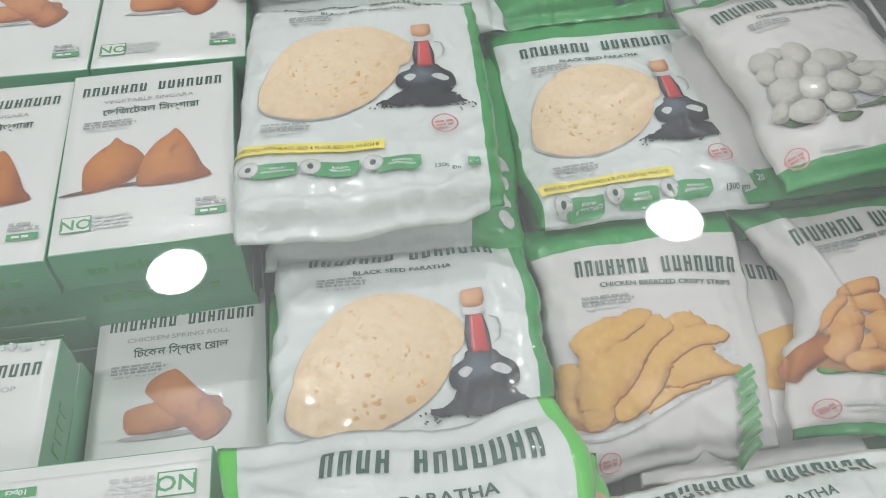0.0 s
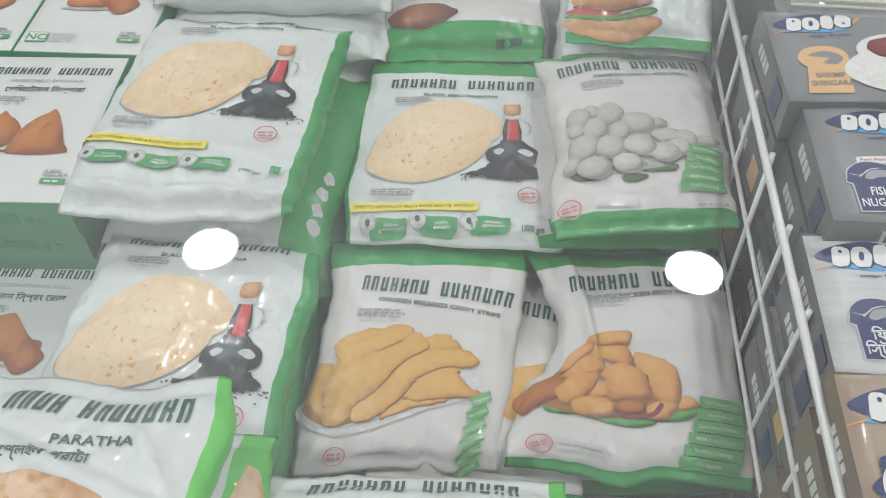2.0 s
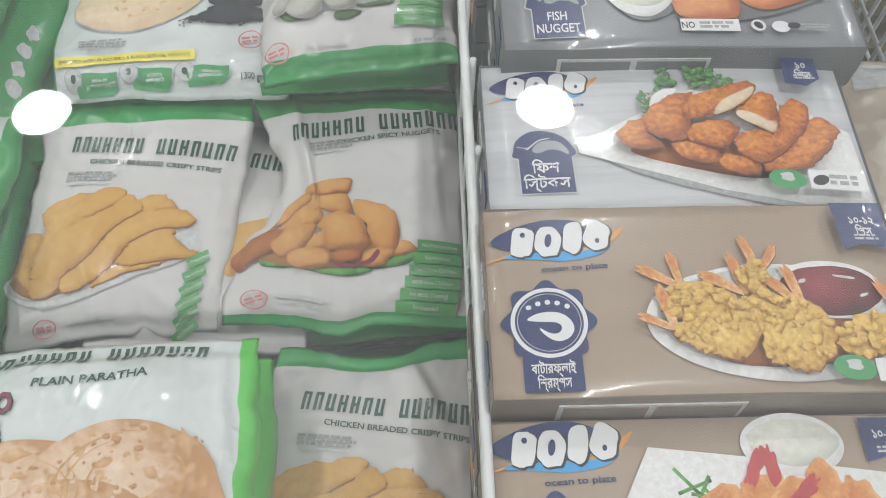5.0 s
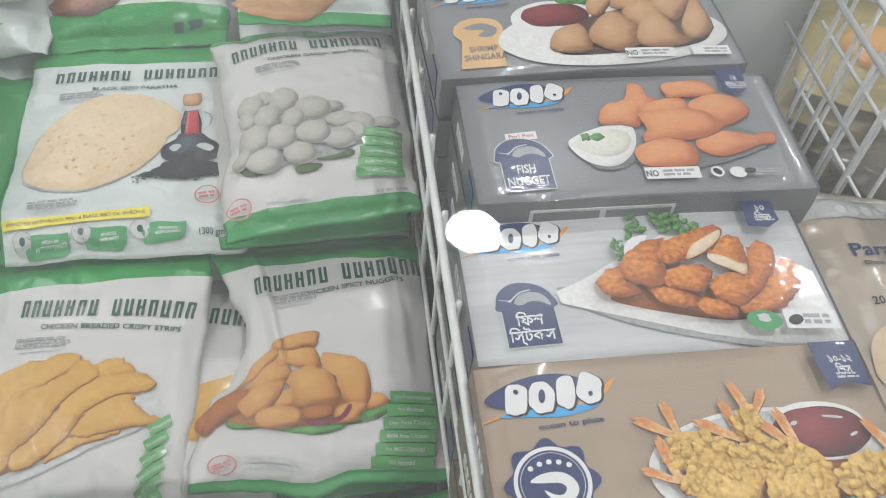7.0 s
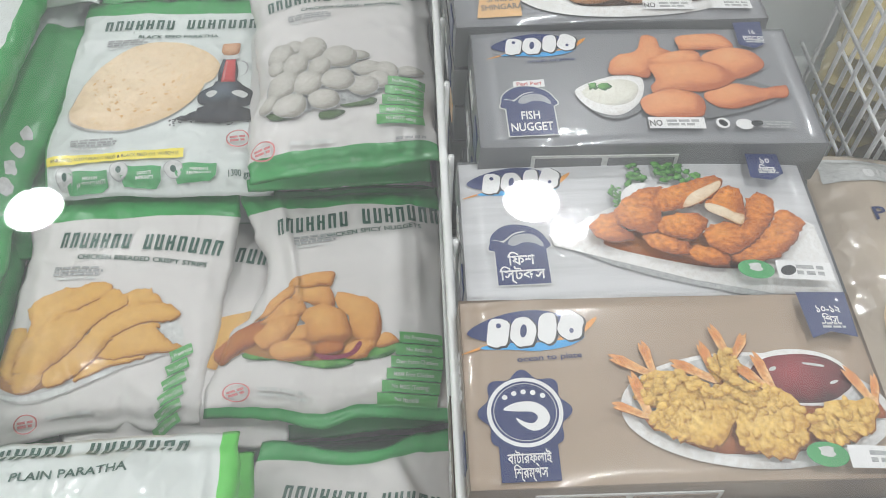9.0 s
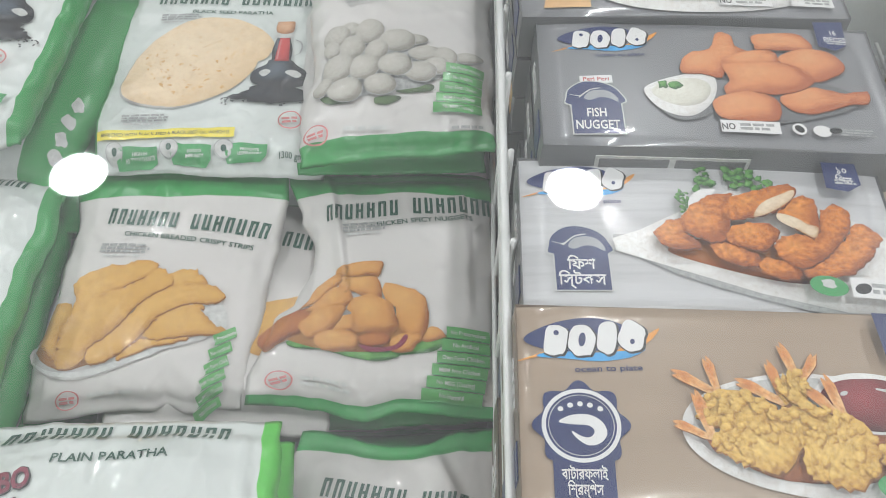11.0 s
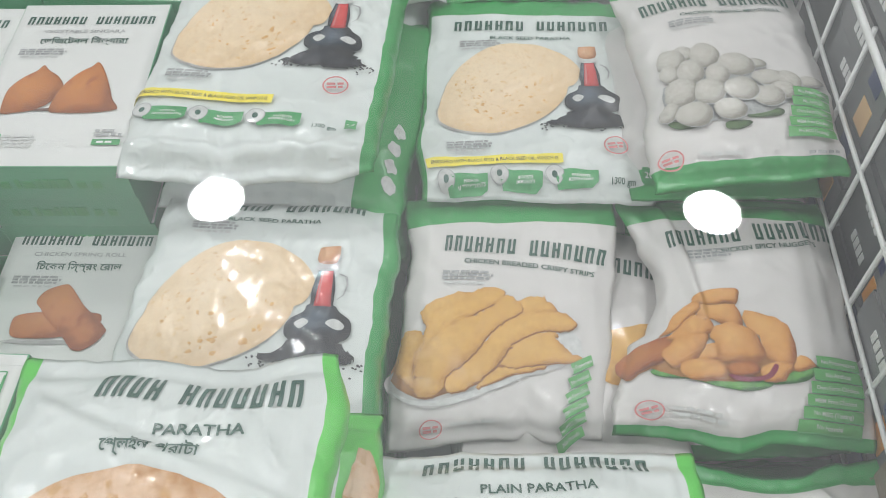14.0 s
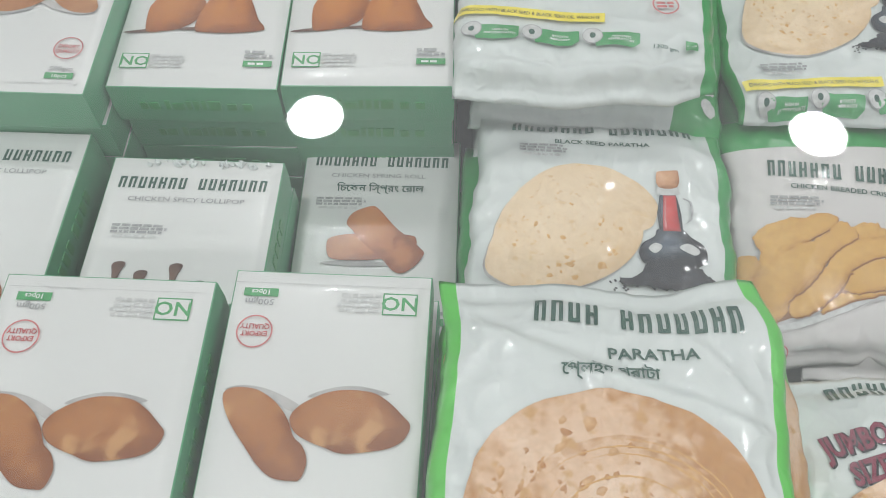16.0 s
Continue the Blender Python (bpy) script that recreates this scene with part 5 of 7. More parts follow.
def art_sea_mark(p, u, v, s=1.15):
    """The maker's mark as plain shapes: a navy fish form, four white blocks, a blue wave and orange tails."""
    def at(pts, dx=0.0, dy=0.0):
        return [(u + (x + dx) * s, v + (y + dy) * s) for x, y in pts]
    p.trace("brand_mark_tail", [smooth(at([(-0.04, -0.0125), (-0.03, -0.0085), (-0.018, -0.004), (-0.016, -0.007), (-0.028, -0.0095)]), 3), smooth(at([(0.034, 0.0075), (0.024, 0.001), (0.01, -0.007), (0.02, -0.006), (0.03, 0.001)]), 3)], M["ink_orange"])
    p.trace("brand_mark_wave", [smooth(at([(-0.03, -0.0095), (-0.018, -0.006), (0.0, -0.0075), (0.018, -0.006), (0.026, -0.005), (0.018, -0.01), (0.002, -0.0125), (-0.014, -0.011)]), 3)], M["ink_blue"])
    p.trace("brand_mark_body", [smooth(at([(-0.036, 0.0), (-0.024, 0.0085), (-0.006, 0.013), (0.01, 0.0115), (0.02, 0.004), (0.008, -0.0055), (-0.02, -0.0065)]), 4)], M["ink_navy"])
    blocks = [(-0.0195, 0.0, 0.006, 0.0092), (-0.006, -0.0005, 0.0066, 0.0088), (0.0068, 0.0015, 0.005, 0.0095), (0.0195, 0.002, 0.0066, 0.0092)]
    p.fill("brand_mark_shadow", [ell(u + (x + 0.0006) * s, v + (y - 0.0006) * s, (w + 0.0006) * s, (h + 0.0006) * s, -10, 0.1, x * 300, 22, 2.8) for x, y, w, h in blocks], M["ink_black"])
    p.fill("brand_mark_block", [ell(u + x * s, v + y * s, w * s, h * s, -10, 0.1, x * 300, 22, 2.8) for x, y, w, h in blocks], M["ink_white"])
    p.fill("brand_mark_gap", [ell(u + (-0.006) * s, v, 0.0018 * s, 0.0042 * s, -10, n=14), ell(u + 0.0195 * s, v - 0.001 * s, 0.0012 * s, 0.0016 * s, -10, n=10), ell(u - 0.019 * s, v + 0.004 * s, 0.0014 * s, 0.0016 * s, 0, n=10)], M["ink_navy"])
    p.text("slogan", "ocean to plate", u + 0.006 * s, v - 0.0165 * s, 0.0034 * s, M["ink_navy"], 2, 1.25)


def art_fish_badge(p, u, v, words, ground="ink_navy", size=0.0085, lines=1.0):
    """A shield with a leaping fish over it."""
    def at(pts):
        return [(u + x, v + y) for x, y in pts]
    edge = p.trace("badge_edge", [smooth(at([(-0.0225, 0.0), (-0.02, 0.009), (-0.01, 0.0165), (0.003, 0.0165), (0.014, 0.0115), (0.0205, 0.003), (0.0205, -0.0075), (-0.02, -0.0085)]), 4), at([(-0.0195, 0.0), (0.0197, 0.0), (0.0205, -0.0382), (-0.0188, -0.0382)])], M["ink_pale"])
    tag = p.trace("badge", [smooth(at([(-0.0215, 0.0), (-0.019, 0.0085), (-0.0095, 0.0155), (0.003, 0.0155), (0.0135, 0.0105), (0.0195, 0.0025), (0.0195, -0.007), (-0.019, -0.0075)]), 4), at([(-0.0185, 0.0), (0.0187, 0.0), (0.0195, -0.0372), (-0.0178, -0.0372)])], M[ground], under=edge)
    p.trace("badge_fish", [smooth(at([(-0.0085, -0.001), (-0.004, 0.0055), (0.004, 0.0072), (0.0115, 0.0052), (0.0165, -0.001), (0.0168, -0.0055), (0.0105, -0.0018), (0.003, -0.0008), (-0.004, -0.0035)]), 4)], M["badge_grey"], under=edge)
    p.trace("badge_line", [smooth(at([(-0.019, 0.003), (-0.012, 0.0015), (-0.008, 0.0045), (-0.0035, 0.008), (0.004, 0.0095), (0.004, 0.0086), (-0.003, 0.007), (-0.008, 0.0028), (-0.012, -0.001), (-0.0125, 0.0005), (-0.0185, 0.0022)]), 3)], M["ink_pale"], under=edge)
    p.text("badge_words", words, u, v - 0.016, size, M["ink_white"], 0, lines, under=edge)


def count_tag(p, outline, words, size=0.008):
    """A navy ribbon hanging from the carton's top edge."""
    tag = p.trace("count_tag", [outline], M["ink_navy"])
    u, v = (outline[0][0] + outline[1][0]) / 2, outline[0][1]
    low = min(q[1] for q in outline)
    p.text("count", words, u + 0.001, v + (low - v) * 0.36, size, M["ink_white"], 0, 0.75, under=tag)
    p.bars("count_writing", u + 0.002, v + (low - v) * 0.72, 0.017, 0.005, 2, M["ink_pale"], 0, 4, under=tag)


def small_icons(p, u, v):
    tag = p.fill("no_strip", [box(u, v, 0.044, 0.0115, -1)], M["ink_white"])
    p.text("no_word", "NO", u - 0.0165, v, 0.0062, M["ink_black"], 0, 0.75, under=tag)
    p.bars("no_list", u + 0.006, v, 0.028, 0.0075, 2, M["ink_grey"], 0, 5, under=tag)


def art_fish_nugget(p):
    art_sea_mark(p, -0.078, 0.046)
    p.fill("flavour_label", [box(-0.092, -0.001, 0.025, 0.0085, 2)], M["ink_white"])
    p.text("flavour", "Peri Peri", -0.092, -0.0005, 0.0042, M["ink_red"], 0, 1.0)
    art_fish_badge(p, -0.094, -0.02, "FISH\nNUGGET", size=0.0088, lines=0.66)
    p.trace("bowl_shade_print", [smooth([(-0.0527, -0.0226), (-0.0330, -0.0350), (-0.0049, -0.0226), (-0.0036, -0.0313), (-0.0191, -0.0420), (-0.0380, -0.0413)], 4)], M["card_dark"])
    p.trace("bowl_print", [smooth([(-0.0564, -0.0125), (-0.0441, -0.0033), (-0.0236, 0.0040), (-0.0073, 0.0076), (-0.0006, -0.0002), (-0.0014, -0.0136), (-0.0088, -0.0286), (-0.0230, -0.0393), (-0.0376, -0.0379), (-0.0500, -0.0284)], 5)], M["pic_plate"], "print of a white dip bowl")
    p.trace("dip_print", [smooth([(-0.0510, -0.0149), (-0.0432, -0.0063), (-0.0220, -0.0003), (-0.0081, -0.0036), (-0.0056, -0.0126), (-0.0125, -0.0247), (-0.0272, -0.0297), (-0.0428, -0.0248)], 5)], M["pic_dip"])
    p.fill("leaf_print", [ell(*(-0.0416, -0.0075, 0.0039, 0.0037, 1), 0.4, 2), ell(*(-0.0326, -0.0086, 0.0048, 0.0037, 1), 0.4, 3)], M["pic_leaf"])
    p.trace("food_shade_print", [smooth([(-0.0066, -0.0342), (0.0135, -0.0100), (0.0771, 0.0004), (0.1113, -0.0145), (0.0970, -0.0277), (0.0685, -0.0387), (0.0439, -0.0442), (0.0074, -0.0477)], 4)], M["card_dark"])
    far = [[(-0.0260, 0.0058), (-0.0236, 0.0199), (-0.0133, 0.0301), (0.0003, 0.0340), (0.0076, 0.0509), (0.0133, 0.0548), (0.0198, 0.0502), (0.0213, 0.0378), (0.0305, 0.0316), (0.0200, 0.0230), (0.0104, 0.0135), (0.0040, 0.0012), (-0.0103, 0.0050)],
           [(0.0103, 0.0238), (0.0249, 0.0306), (0.0439, 0.0352), (0.0520, 0.0304), (0.0512, 0.0198), (0.0311, 0.0152), (0.0134, 0.0155)],
           [(0.0362, 0.0498), (0.0478, 0.0548), (0.0713, 0.0566), (0.0795, 0.0517), (0.0836, 0.0432), (0.0784, 0.0366), (0.0393, 0.0349), (0.0370, 0.0394)],
           [(0.0523, 0.0232), (0.0666, 0.0349), (0.0856, 0.0379), (0.1001, 0.0314), (0.1052, 0.0183), (0.0920, 0.0068), (0.0771, 0.0004), (0.0676, 0.0084)]]
    near = [[(0.0463, -0.0183), (0.0711, -0.0062), (0.0840, -0.0081), (0.0990, -0.0103), (0.1166, -0.0061), (0.1142, -0.0190), (0.0985, -0.0217), (0.0836, -0.0289), (0.0651, -0.0344), (0.0509, -0.0302)],
            [(0.0069, 0.0139), (0.0180, 0.0164), (0.0408, 0.0191), (0.0610, 0.0193), (0.0719, 0.0075), (0.0759, -0.0009), (0.0638, -0.0098), (0.0428, -0.0161), (0.0237, -0.0137), (0.0070, -0.0180), (0.0043, -0.0104), (0.0099, -0.0029)],
            [(-0.0072, -0.0291), (-0.0012, -0.0207), (0.0170, -0.0146), (0.0341, -0.0161), (0.0436, -0.0231), (0.0431, -0.0347), (0.0378, -0.0429), (0.0164, -0.0440), (-0.0022, -0.0414)]]
    crumbed(p, "fish_nugget_print", "pic_fish", far, "print of orange fish-shaped nuggets", "pic_tail_dark", (0.0004, -0.0009), 0.0003, 2, 3)
    crumbed(p, "fish_nugget_print", "pic_fish", near, "print of orange fish-shaped nuggets", "pic_tail_dark", (0.0004, -0.0009), 0.0003, 4, 3)
    count_tag(p, [(0.0905, 0.0711), (0.1156, 0.0734), (0.1120, 0.0440), (0.1021, 0.0376), (0.0892, 0.0416)], "16\nPIECES", 0.006)
    small_icons(p, 0.018, -0.0505)
    p.fill("round_icon", [ell(0.054, -0.051, 0.0055, 0.0055, n=20), ell(0.071, -0.052, 0.007, 0.0055, n=20)], M["ink_white"])
    p.fill("round_icon_mark", [ell(0.054, -0.051, 0.003, 0.004, 40, n=12)], M["ink_black"])
    p.bars("small_print", 0.098, -0.052, 0.028, 0.008, 3, M["ink_grey"], 0, 8)
    p.fill("icon_arch", [ell(0.081, -0.051, 0.005, 0.003, 10)], M["ink_black"])


def art_fish_sticks(p):
    art_sea_mark(p, -0.088, 0.044)
    art_fish_badge(p, -0.094, -0.014, "িফশ\nিস্টকস", size=0.009, lines=0.85)
    p.trace("plate_shade_print", [smooth([(-0.0706, -0.0124), (-0.0521, -0.0054), (0.0488, -0.0408), (0.1081, -0.0553), (0.1214, -0.0707), (0.0817, -0.0682), (0.0266, -0.0564), (-0.0284, -0.0382)], 2)], M["ink_grey"])
    p.trace("plate_print", [[(-0.0710, -0.0085), (-0.0516, -0.0014), (-0.0215, 0.0154), (0.0189, 0.0371), (0.0948, 0.0205), (0.1286, -0.0020)] + [(0.1316, -0.0637), (0.1053, -0.0639)] + [(0.0827, -0.0638), (0.0273, -0.0520), (-0.0279, -0.0340), (-0.0692, -0.0192)]], M["pic_plate"], "print of a pointed white plate")
    p.trace("food_shade_print", [smooth([(-0.0315, -0.0158), (-0.0046, -0.0078), (0.0545, -0.0124), (0.0886, -0.0222), (0.0766, -0.0393), (0.0485, -0.0426), (0.0108, -0.0351), (-0.0265, -0.0233)], 4)], M["pic_drum"])
    rnd = random.Random(5)
    for cx, cy, rx, ry, n in ((-0.0008, 0.0446, 0.0076, 0.0102, 2), (0.0219, 0.0494, 0.0111, 0.0104, 3), (0.0351, 0.0390, 0.0093, 0.0091, 3), (-0.0183, 0.0239, 0.0058, 0.0054, 2), (-0.0193, 0.0134, 0.0033, 0.0042, 2)):
        p.fill("parsley_print", [ell(cx + rnd.gauss(0, rx * 0.5), cy + rnd.gauss(0, ry * 0.5), rx * 0.34, ry * 0.26, rnd.uniform(0, 180), 0.55, i + cx * 90, 14) for i in range(16)], M["pic_leaf"], "print of curly parsley", True)
    p.trace("onion_print", [smooth([(-0.0154, 0.0208), (-0.0072, 0.0296), (0.0046, 0.0311), (0.0003, 0.0245), (-0.0118, 0.0121), (-0.0165, 0.0104)], 4)], M["ink_white"])
    far = [[(-0.0445, -0.0092), (-0.0334, 0.0014), (-0.0222, 0.0042), (-0.0201, -0.0107), (-0.0131, -0.0172), (-0.0122, -0.0215), (-0.0297, -0.0238), (-0.0396, -0.0178)],
           [(-0.0064, -0.0199), (0.0002, -0.0153), (0.0170, -0.0214), (0.0261, -0.0257), (0.0268, -0.0350), (0.0146, -0.0359), (-0.0020, -0.0296)],
           [(0.0240, -0.0332), (0.0317, -0.0278), (0.0467, -0.0317), (0.0544, -0.0382), (0.0498, -0.0457), (0.0365, -0.0441), (0.0256, -0.0400)],
           [(0.0994, 0.0055), (0.1094, 0.0038), (0.1174, -0.0065), (0.1041, -0.0244), (0.0885, -0.0390), (0.0680, -0.0425), (0.0546, -0.0414), (0.0567, -0.0349), (0.0717, -0.0257), (0.0894, -0.0101)]]
    near = [[(-0.0238, 0.0036), (-0.0155, 0.0145), (0.0003, 0.0245), (0.0173, 0.0278), (0.0095, 0.0180), (0.0086, 0.0077), (0.0109, -0.0003), (0.0046, -0.0152), (-0.0041, -0.0174), (-0.0227, -0.0088)],
            [(0.0061, -0.0103), (0.0114, -0.0022), (0.0248, 0.0008), (0.0389, 0.0005), (0.0442, -0.0056), (0.0402, -0.0136), (0.0304, -0.0236), (0.0172, -0.0204), (0.0078, -0.0175)],
            [(0.0373, -0.0186), (0.0449, -0.0105), (0.0555, -0.0074), (0.0697, -0.0095), (0.0776, 0.0151), (0.0887, 0.0216), (0.0977, 0.0156), (0.0956, 0.0002), (0.0872, -0.0108), (0.0762, -0.0235), (0.0620, -0.0337), (0.0536, -0.0364), (0.0395, -0.0279)],
            [(0.0447, 0.0094), (0.0557, 0.0230), (0.0669, 0.0269), (0.0747, 0.0243), (0.0745, 0.0087), (0.0724, -0.0044), (0.0669, -0.0111), (0.0564, -0.0035)]]
    top = [[(0.0057, 0.0148), (0.0145, 0.0235), (0.0387, 0.0316), (0.0589, 0.0382), (0.0635, 0.0342), (0.0603, 0.0254), (0.0498, 0.0143), (0.0297, 0.0056), (0.0109, 0.0022), (0.0049, 0.0070)]]
    for k, some in enumerate((far, near, top)):
        crumbed(p, "fish_stick_print", "pic_stick", some, "print of crumbed fish sticks", "pic_drum", (0.0005, -0.0011), 0.0005, k + 7, 1)
    p.trace("flesh_print", [smooth([(0.0285, 0.0081), (0.0363, 0.0188), (0.0526, 0.0281), (0.0617, 0.0319), (0.0582, 0.0232), (0.0430, 0.0114), (0.0297, 0.0056)], 4), smooth([(0.0455, 0.0095), (0.0565, 0.0071), (0.0655, 0.0011), (0.0722, -0.0015), (0.0678, -0.0106), (0.0563, -0.0040), (0.0455, 0.0029)], 4)], M["pic_flesh"])
    count_tag(p, [(0.0884, 0.0654), (0.1135, 0.0667), (0.1138, 0.0407), (0.1025, 0.0333), (0.0866, 0.0358)], "১০\nিপস", 0.007)
    p.fill("oval_seal", [ell(0.069, -0.05, 0.013, 0.008, -6)], M["ink_green"])
    p.fill("seal_star", [ell(0.069, -0.048, 0.005, 0.003, 0, 0.6, 2, 10)], M["ink_pale"])
    p.fill("white_label", [box(0.104, -0.051, 0.04, 0.0155, -3)], M["ink_white"])
    p.fill("label_arch", [ell(0.092, -0.051, 0.006, 0.004, 20)], M["ink_black"])
    p.bars("label_writing", 0.109, -0.051, 0.022, 0.01, 2, M["ink_grey"], -3, 8)


def art_seal_badge(p, u, v, words):
    p.fill("ribbon", [box(u, v - 0.0285, 0.036, 0.034)], M["ink_navy"])
    p.fill("seal", [[(u + (0.027 + 0.0028 * math.cos(8 * a)) * math.cos(a), v + (0.027 + 0.0028 * math.cos(8 * a)) * math.sin(a)) for a in [2 * math.pi * i / 64 for i in range(64)]]], M["ink_navy"])
    p.ring("seal_ring", u, v, 0.0238, 0.0026, M["ink_white"], 40)
    p.ring("seal_ring", u, v, 0.0198, 0.0005, M["ink_pale"], 40)

    def at(pts):
        return [(u + x, v + y) for x, y in pts]
    p.trace("seal_shrimp", [smooth(at([(-0.0135, 0.002), (-0.006, 0.0062), (0.005, 0.0065), (0.0125, 0.002), (0.015, -0.005), (0.0115, -0.011), (0.004, -0.0132), (-0.003, -0.009), (-0.006, -0.004), (0.0, -0.0075), (0.005, -0.0078), (0.0075, -0.004), (0.004, -0.0005), (-0.006, 0.0003)]), 4)], M["ink_white"])
    p.fill("seal_star", [ell(u + (i - 2) * 0.006, v + 0.0135 - 0.0008 * (i - 2) ** 2, 0.0018, 0.0018, n=8) for i in range(5)], M["ink_white"])
    p.text("ribbon_words", words, u, v - 0.0305, 0.0066, M["ink_white"], 0, 0.62)


def shrimp_tail(p, base, left, right, seed):
    """A fanned tail: two ragged blades spreading from a shared stem."""
    b = Vector(base)
    rnd = random.Random(seed)
    back = (b - (Vector(left) + Vector(right)) / 2).normalized()
    side = Vector((-back.y, back.x))
    p.trace("tail_stem_print", [smooth([tuple(b - back * 0.004 - side * 0.0022), tuple(b + back * 0.008 - side * 0.0042), tuple(b + back * 0.008 + side * 0.0042), tuple(b - back * 0.004 + side * 0.0022)], 3)], M["pic_tail_dark"])
    blades = []
    for tip in (left, right):
        d = Vector(tip) - b
        n = Vector((-d.y, d.x))
        q = [b - n * 0.06, b + d * 0.4 - n * 0.1, b + d * 0.72 - n * 0.13, b + d * 1.0 - n * 0.03, b + d * 0.84 + n * 0.01, b + d * 0.93 + n * 0.08, b + d * 0.5 + n * 0.1, b + n * 0.06]
        blades.append([(x + rnd.gauss(0, 0.0002), y + rnd.gauss(0, 0.0002)) for x, y in smooth([tuple(v) for v in q], 2)])
    p.trace("tail_edge_print", [[(x + 0.0004, y - 0.0006) for x, y in q] for q in blades], M["pic_tail_dark"], "", True)
    p.trace("shrimp_tail_print", blades, M["pic_tail"], "", True)


def art_butterfly(p):
    art_sea_mark(p, -0.086, 0.041, 1.25)
    art_seal_badge(p, -0.098, -0.018, "বাটারফ্লাই\nিশ্রম্পস")
    x, y, rx, ry, a = (0.0482, -0.0210, 0.0865, 0.0399, -1)
    p.fill("plate_print", [ell(x, y, rx, ry, a, 0.01, 3, 60)], M["pic_plate"], "print of an oval white plate")
    p.fill("plate_well_print", [ell(x, y + 0.002, rx * 0.92, ry * 0.88, a, 0.01, 3, 60)], M["ink_pale"])
    p.trace("food_shade_print", [smooth([(-0.0188, -0.0272), (0.0160, -0.0165), (0.0715, -0.0172), (0.1171, -0.0291), (0.0822, -0.0462), (0.0555, -0.0513), (0.0097, -0.0486)], 4)], M["pic_drum"])
    x, y, rx, ry, a = (0.0809, 0.0006, 0.0369, 0.0207, 0)
    p.fill("sauce_bowl_print", [ell(x, y, rx, ry, a, 0.02, 2, 40)], M["pic_plate"])
    p.fill("sauce_print", [ell(x + 0.001, y - 0.001, rx * 0.92, ry * 0.86, a, 0.03, 4, 40)], M["pic_sauce"])
    p.fill("sauce_glint_print", [ell(x - 0.016, y + 0.006, 0.0028, 0.0014, 30, 0.3, 1, 10), ell(x + 0.012, y + 0.009, 0.008, 0.0009, -8, 0.3, 2, 10), ell(x + 0.022, y - 0.004, 0.003, 0.001, 20, 0.3, 3, 10)], M["ink_pale"])
    shrimp_tail(p, (-0.0131, 0.0025), (-0.0414, 0.0186), (-0.0185, 0.0296), 1)
    shrimp_tail(p, (0.0381, 0.0118), (0.0300, 0.0406), (0.0527, 0.0335), 2)
    shrimp_tail(p, (0.0255, -0.0026), (-0.0031, 0.0126), (0.0195, 0.0273), 3)
    shrimp_tail(p, (0.1245, -0.0204), (0.1101, 0.0079), (0.1301, 0.0026), 4)
    far = [[(-0.0288, -0.0100), (-0.0236, -0.0001), (-0.0135, 0.0045), (-0.0024, 0.0042), (0.0117, -0.0003), (0.0198, -0.0086), (0.0118, -0.0191), (-0.0143, -0.0223), (-0.0263, -0.0176)],
           [(0.0225, 0.0100), (0.0325, 0.0179), (0.0390, 0.0161), (0.0404, 0.0067), (0.0342, -0.0040), (0.0246, -0.0013)],
           [(0.0765, -0.0310), (0.0927, -0.0197), (0.1173, -0.0164), (0.1246, -0.0212), (0.1144, -0.0376), (0.0968, -0.0466), (0.0794, -0.0431)],
           [(0.0143, -0.0117), (0.0295, -0.0047), (0.0484, -0.0046), (0.0551, -0.0111), (0.0409, -0.0240), (0.0283, -0.0276), (0.0147, -0.0231)]]
    near = [[(-0.0232, -0.0278), (-0.0142, -0.0215), (0.0083, -0.0183), (0.0203, -0.0224), (0.0315, -0.0265), (0.0195, -0.0440), (0.0028, -0.0473), (-0.0104, -0.0414), (-0.0208, -0.0355)],
            [(0.0309, -0.0292), (0.0436, -0.0170), (0.0582, -0.0107), (0.0702, -0.0152), (0.0744, -0.0290), (0.0720, -0.0449), (0.0581, -0.0554), (0.0407, -0.0536), (0.0292, -0.0457)]]
    shapes = [smooth(q, 7) for q in far + near]
    rnd = random.Random(9)
    crumbed(p, "shrimp_print", "pic_shrimp", far, "print of golden crumbed shrimps", "pic_crust", (0.0005, -0.0012), 0.0011, 11)
    shrimp_tail(p, (0.0604, -0.0140), (0.0374, 0.0089), (0.0521, 0.0177), 5)
    shrimp_tail(p, (-0.0225, -0.0278), (-0.0452, -0.0177), (-0.0300, 0.0043), 6)
    crumbed(p, "shrimp_print", "pic_shrimp", near, "print of golden crumbed shrimps", "pic_crust", (0.0005, -0.0012), 0.0011, 13)
    for k, edge in enumerate(shapes):
        cx, cy = sum(q[0] for q in edge) / len(edge), sum(q[1] for q in edge) / len(edge)
        bits, dark = [], []
        for _ in range(34):
            qx, qy = rnd.choice(edge)
            f = rnd.random() ** 0.5 * 0.96
            px, py, r = cx + (qx - cx) * f, cy + (qy - cy) * f, rnd.uniform(0.0014, 0.0042)
            turn = rnd.uniform(0, 180)
            dark.append(ell(px + 0.0003, py - 0.0006, r, r * 0.7, turn, 0.4, rnd.random() * 9, 9))
            bits.append(ell(px, py, r, r * 0.7, turn, 0.4, rnd.random() * 9, 9))
        p.fill("crumb_shade_print", dark, M["pic_crumb"])
        p.fill("crumb_print", bits, M["pic_shrimp"])
    count_tag(p, [(0.0943, 0.0628), (0.1290, 0.0630), (0.1272, 0.0272), (0.1096, 0.0314), (0.0957, 0.0259)], "১০-১২\nিপস", 0.0062)
    p.fill("oval_seal", [ell(0.081, -0.055, 0.013, 0.008, -6)], M["ink_green"])
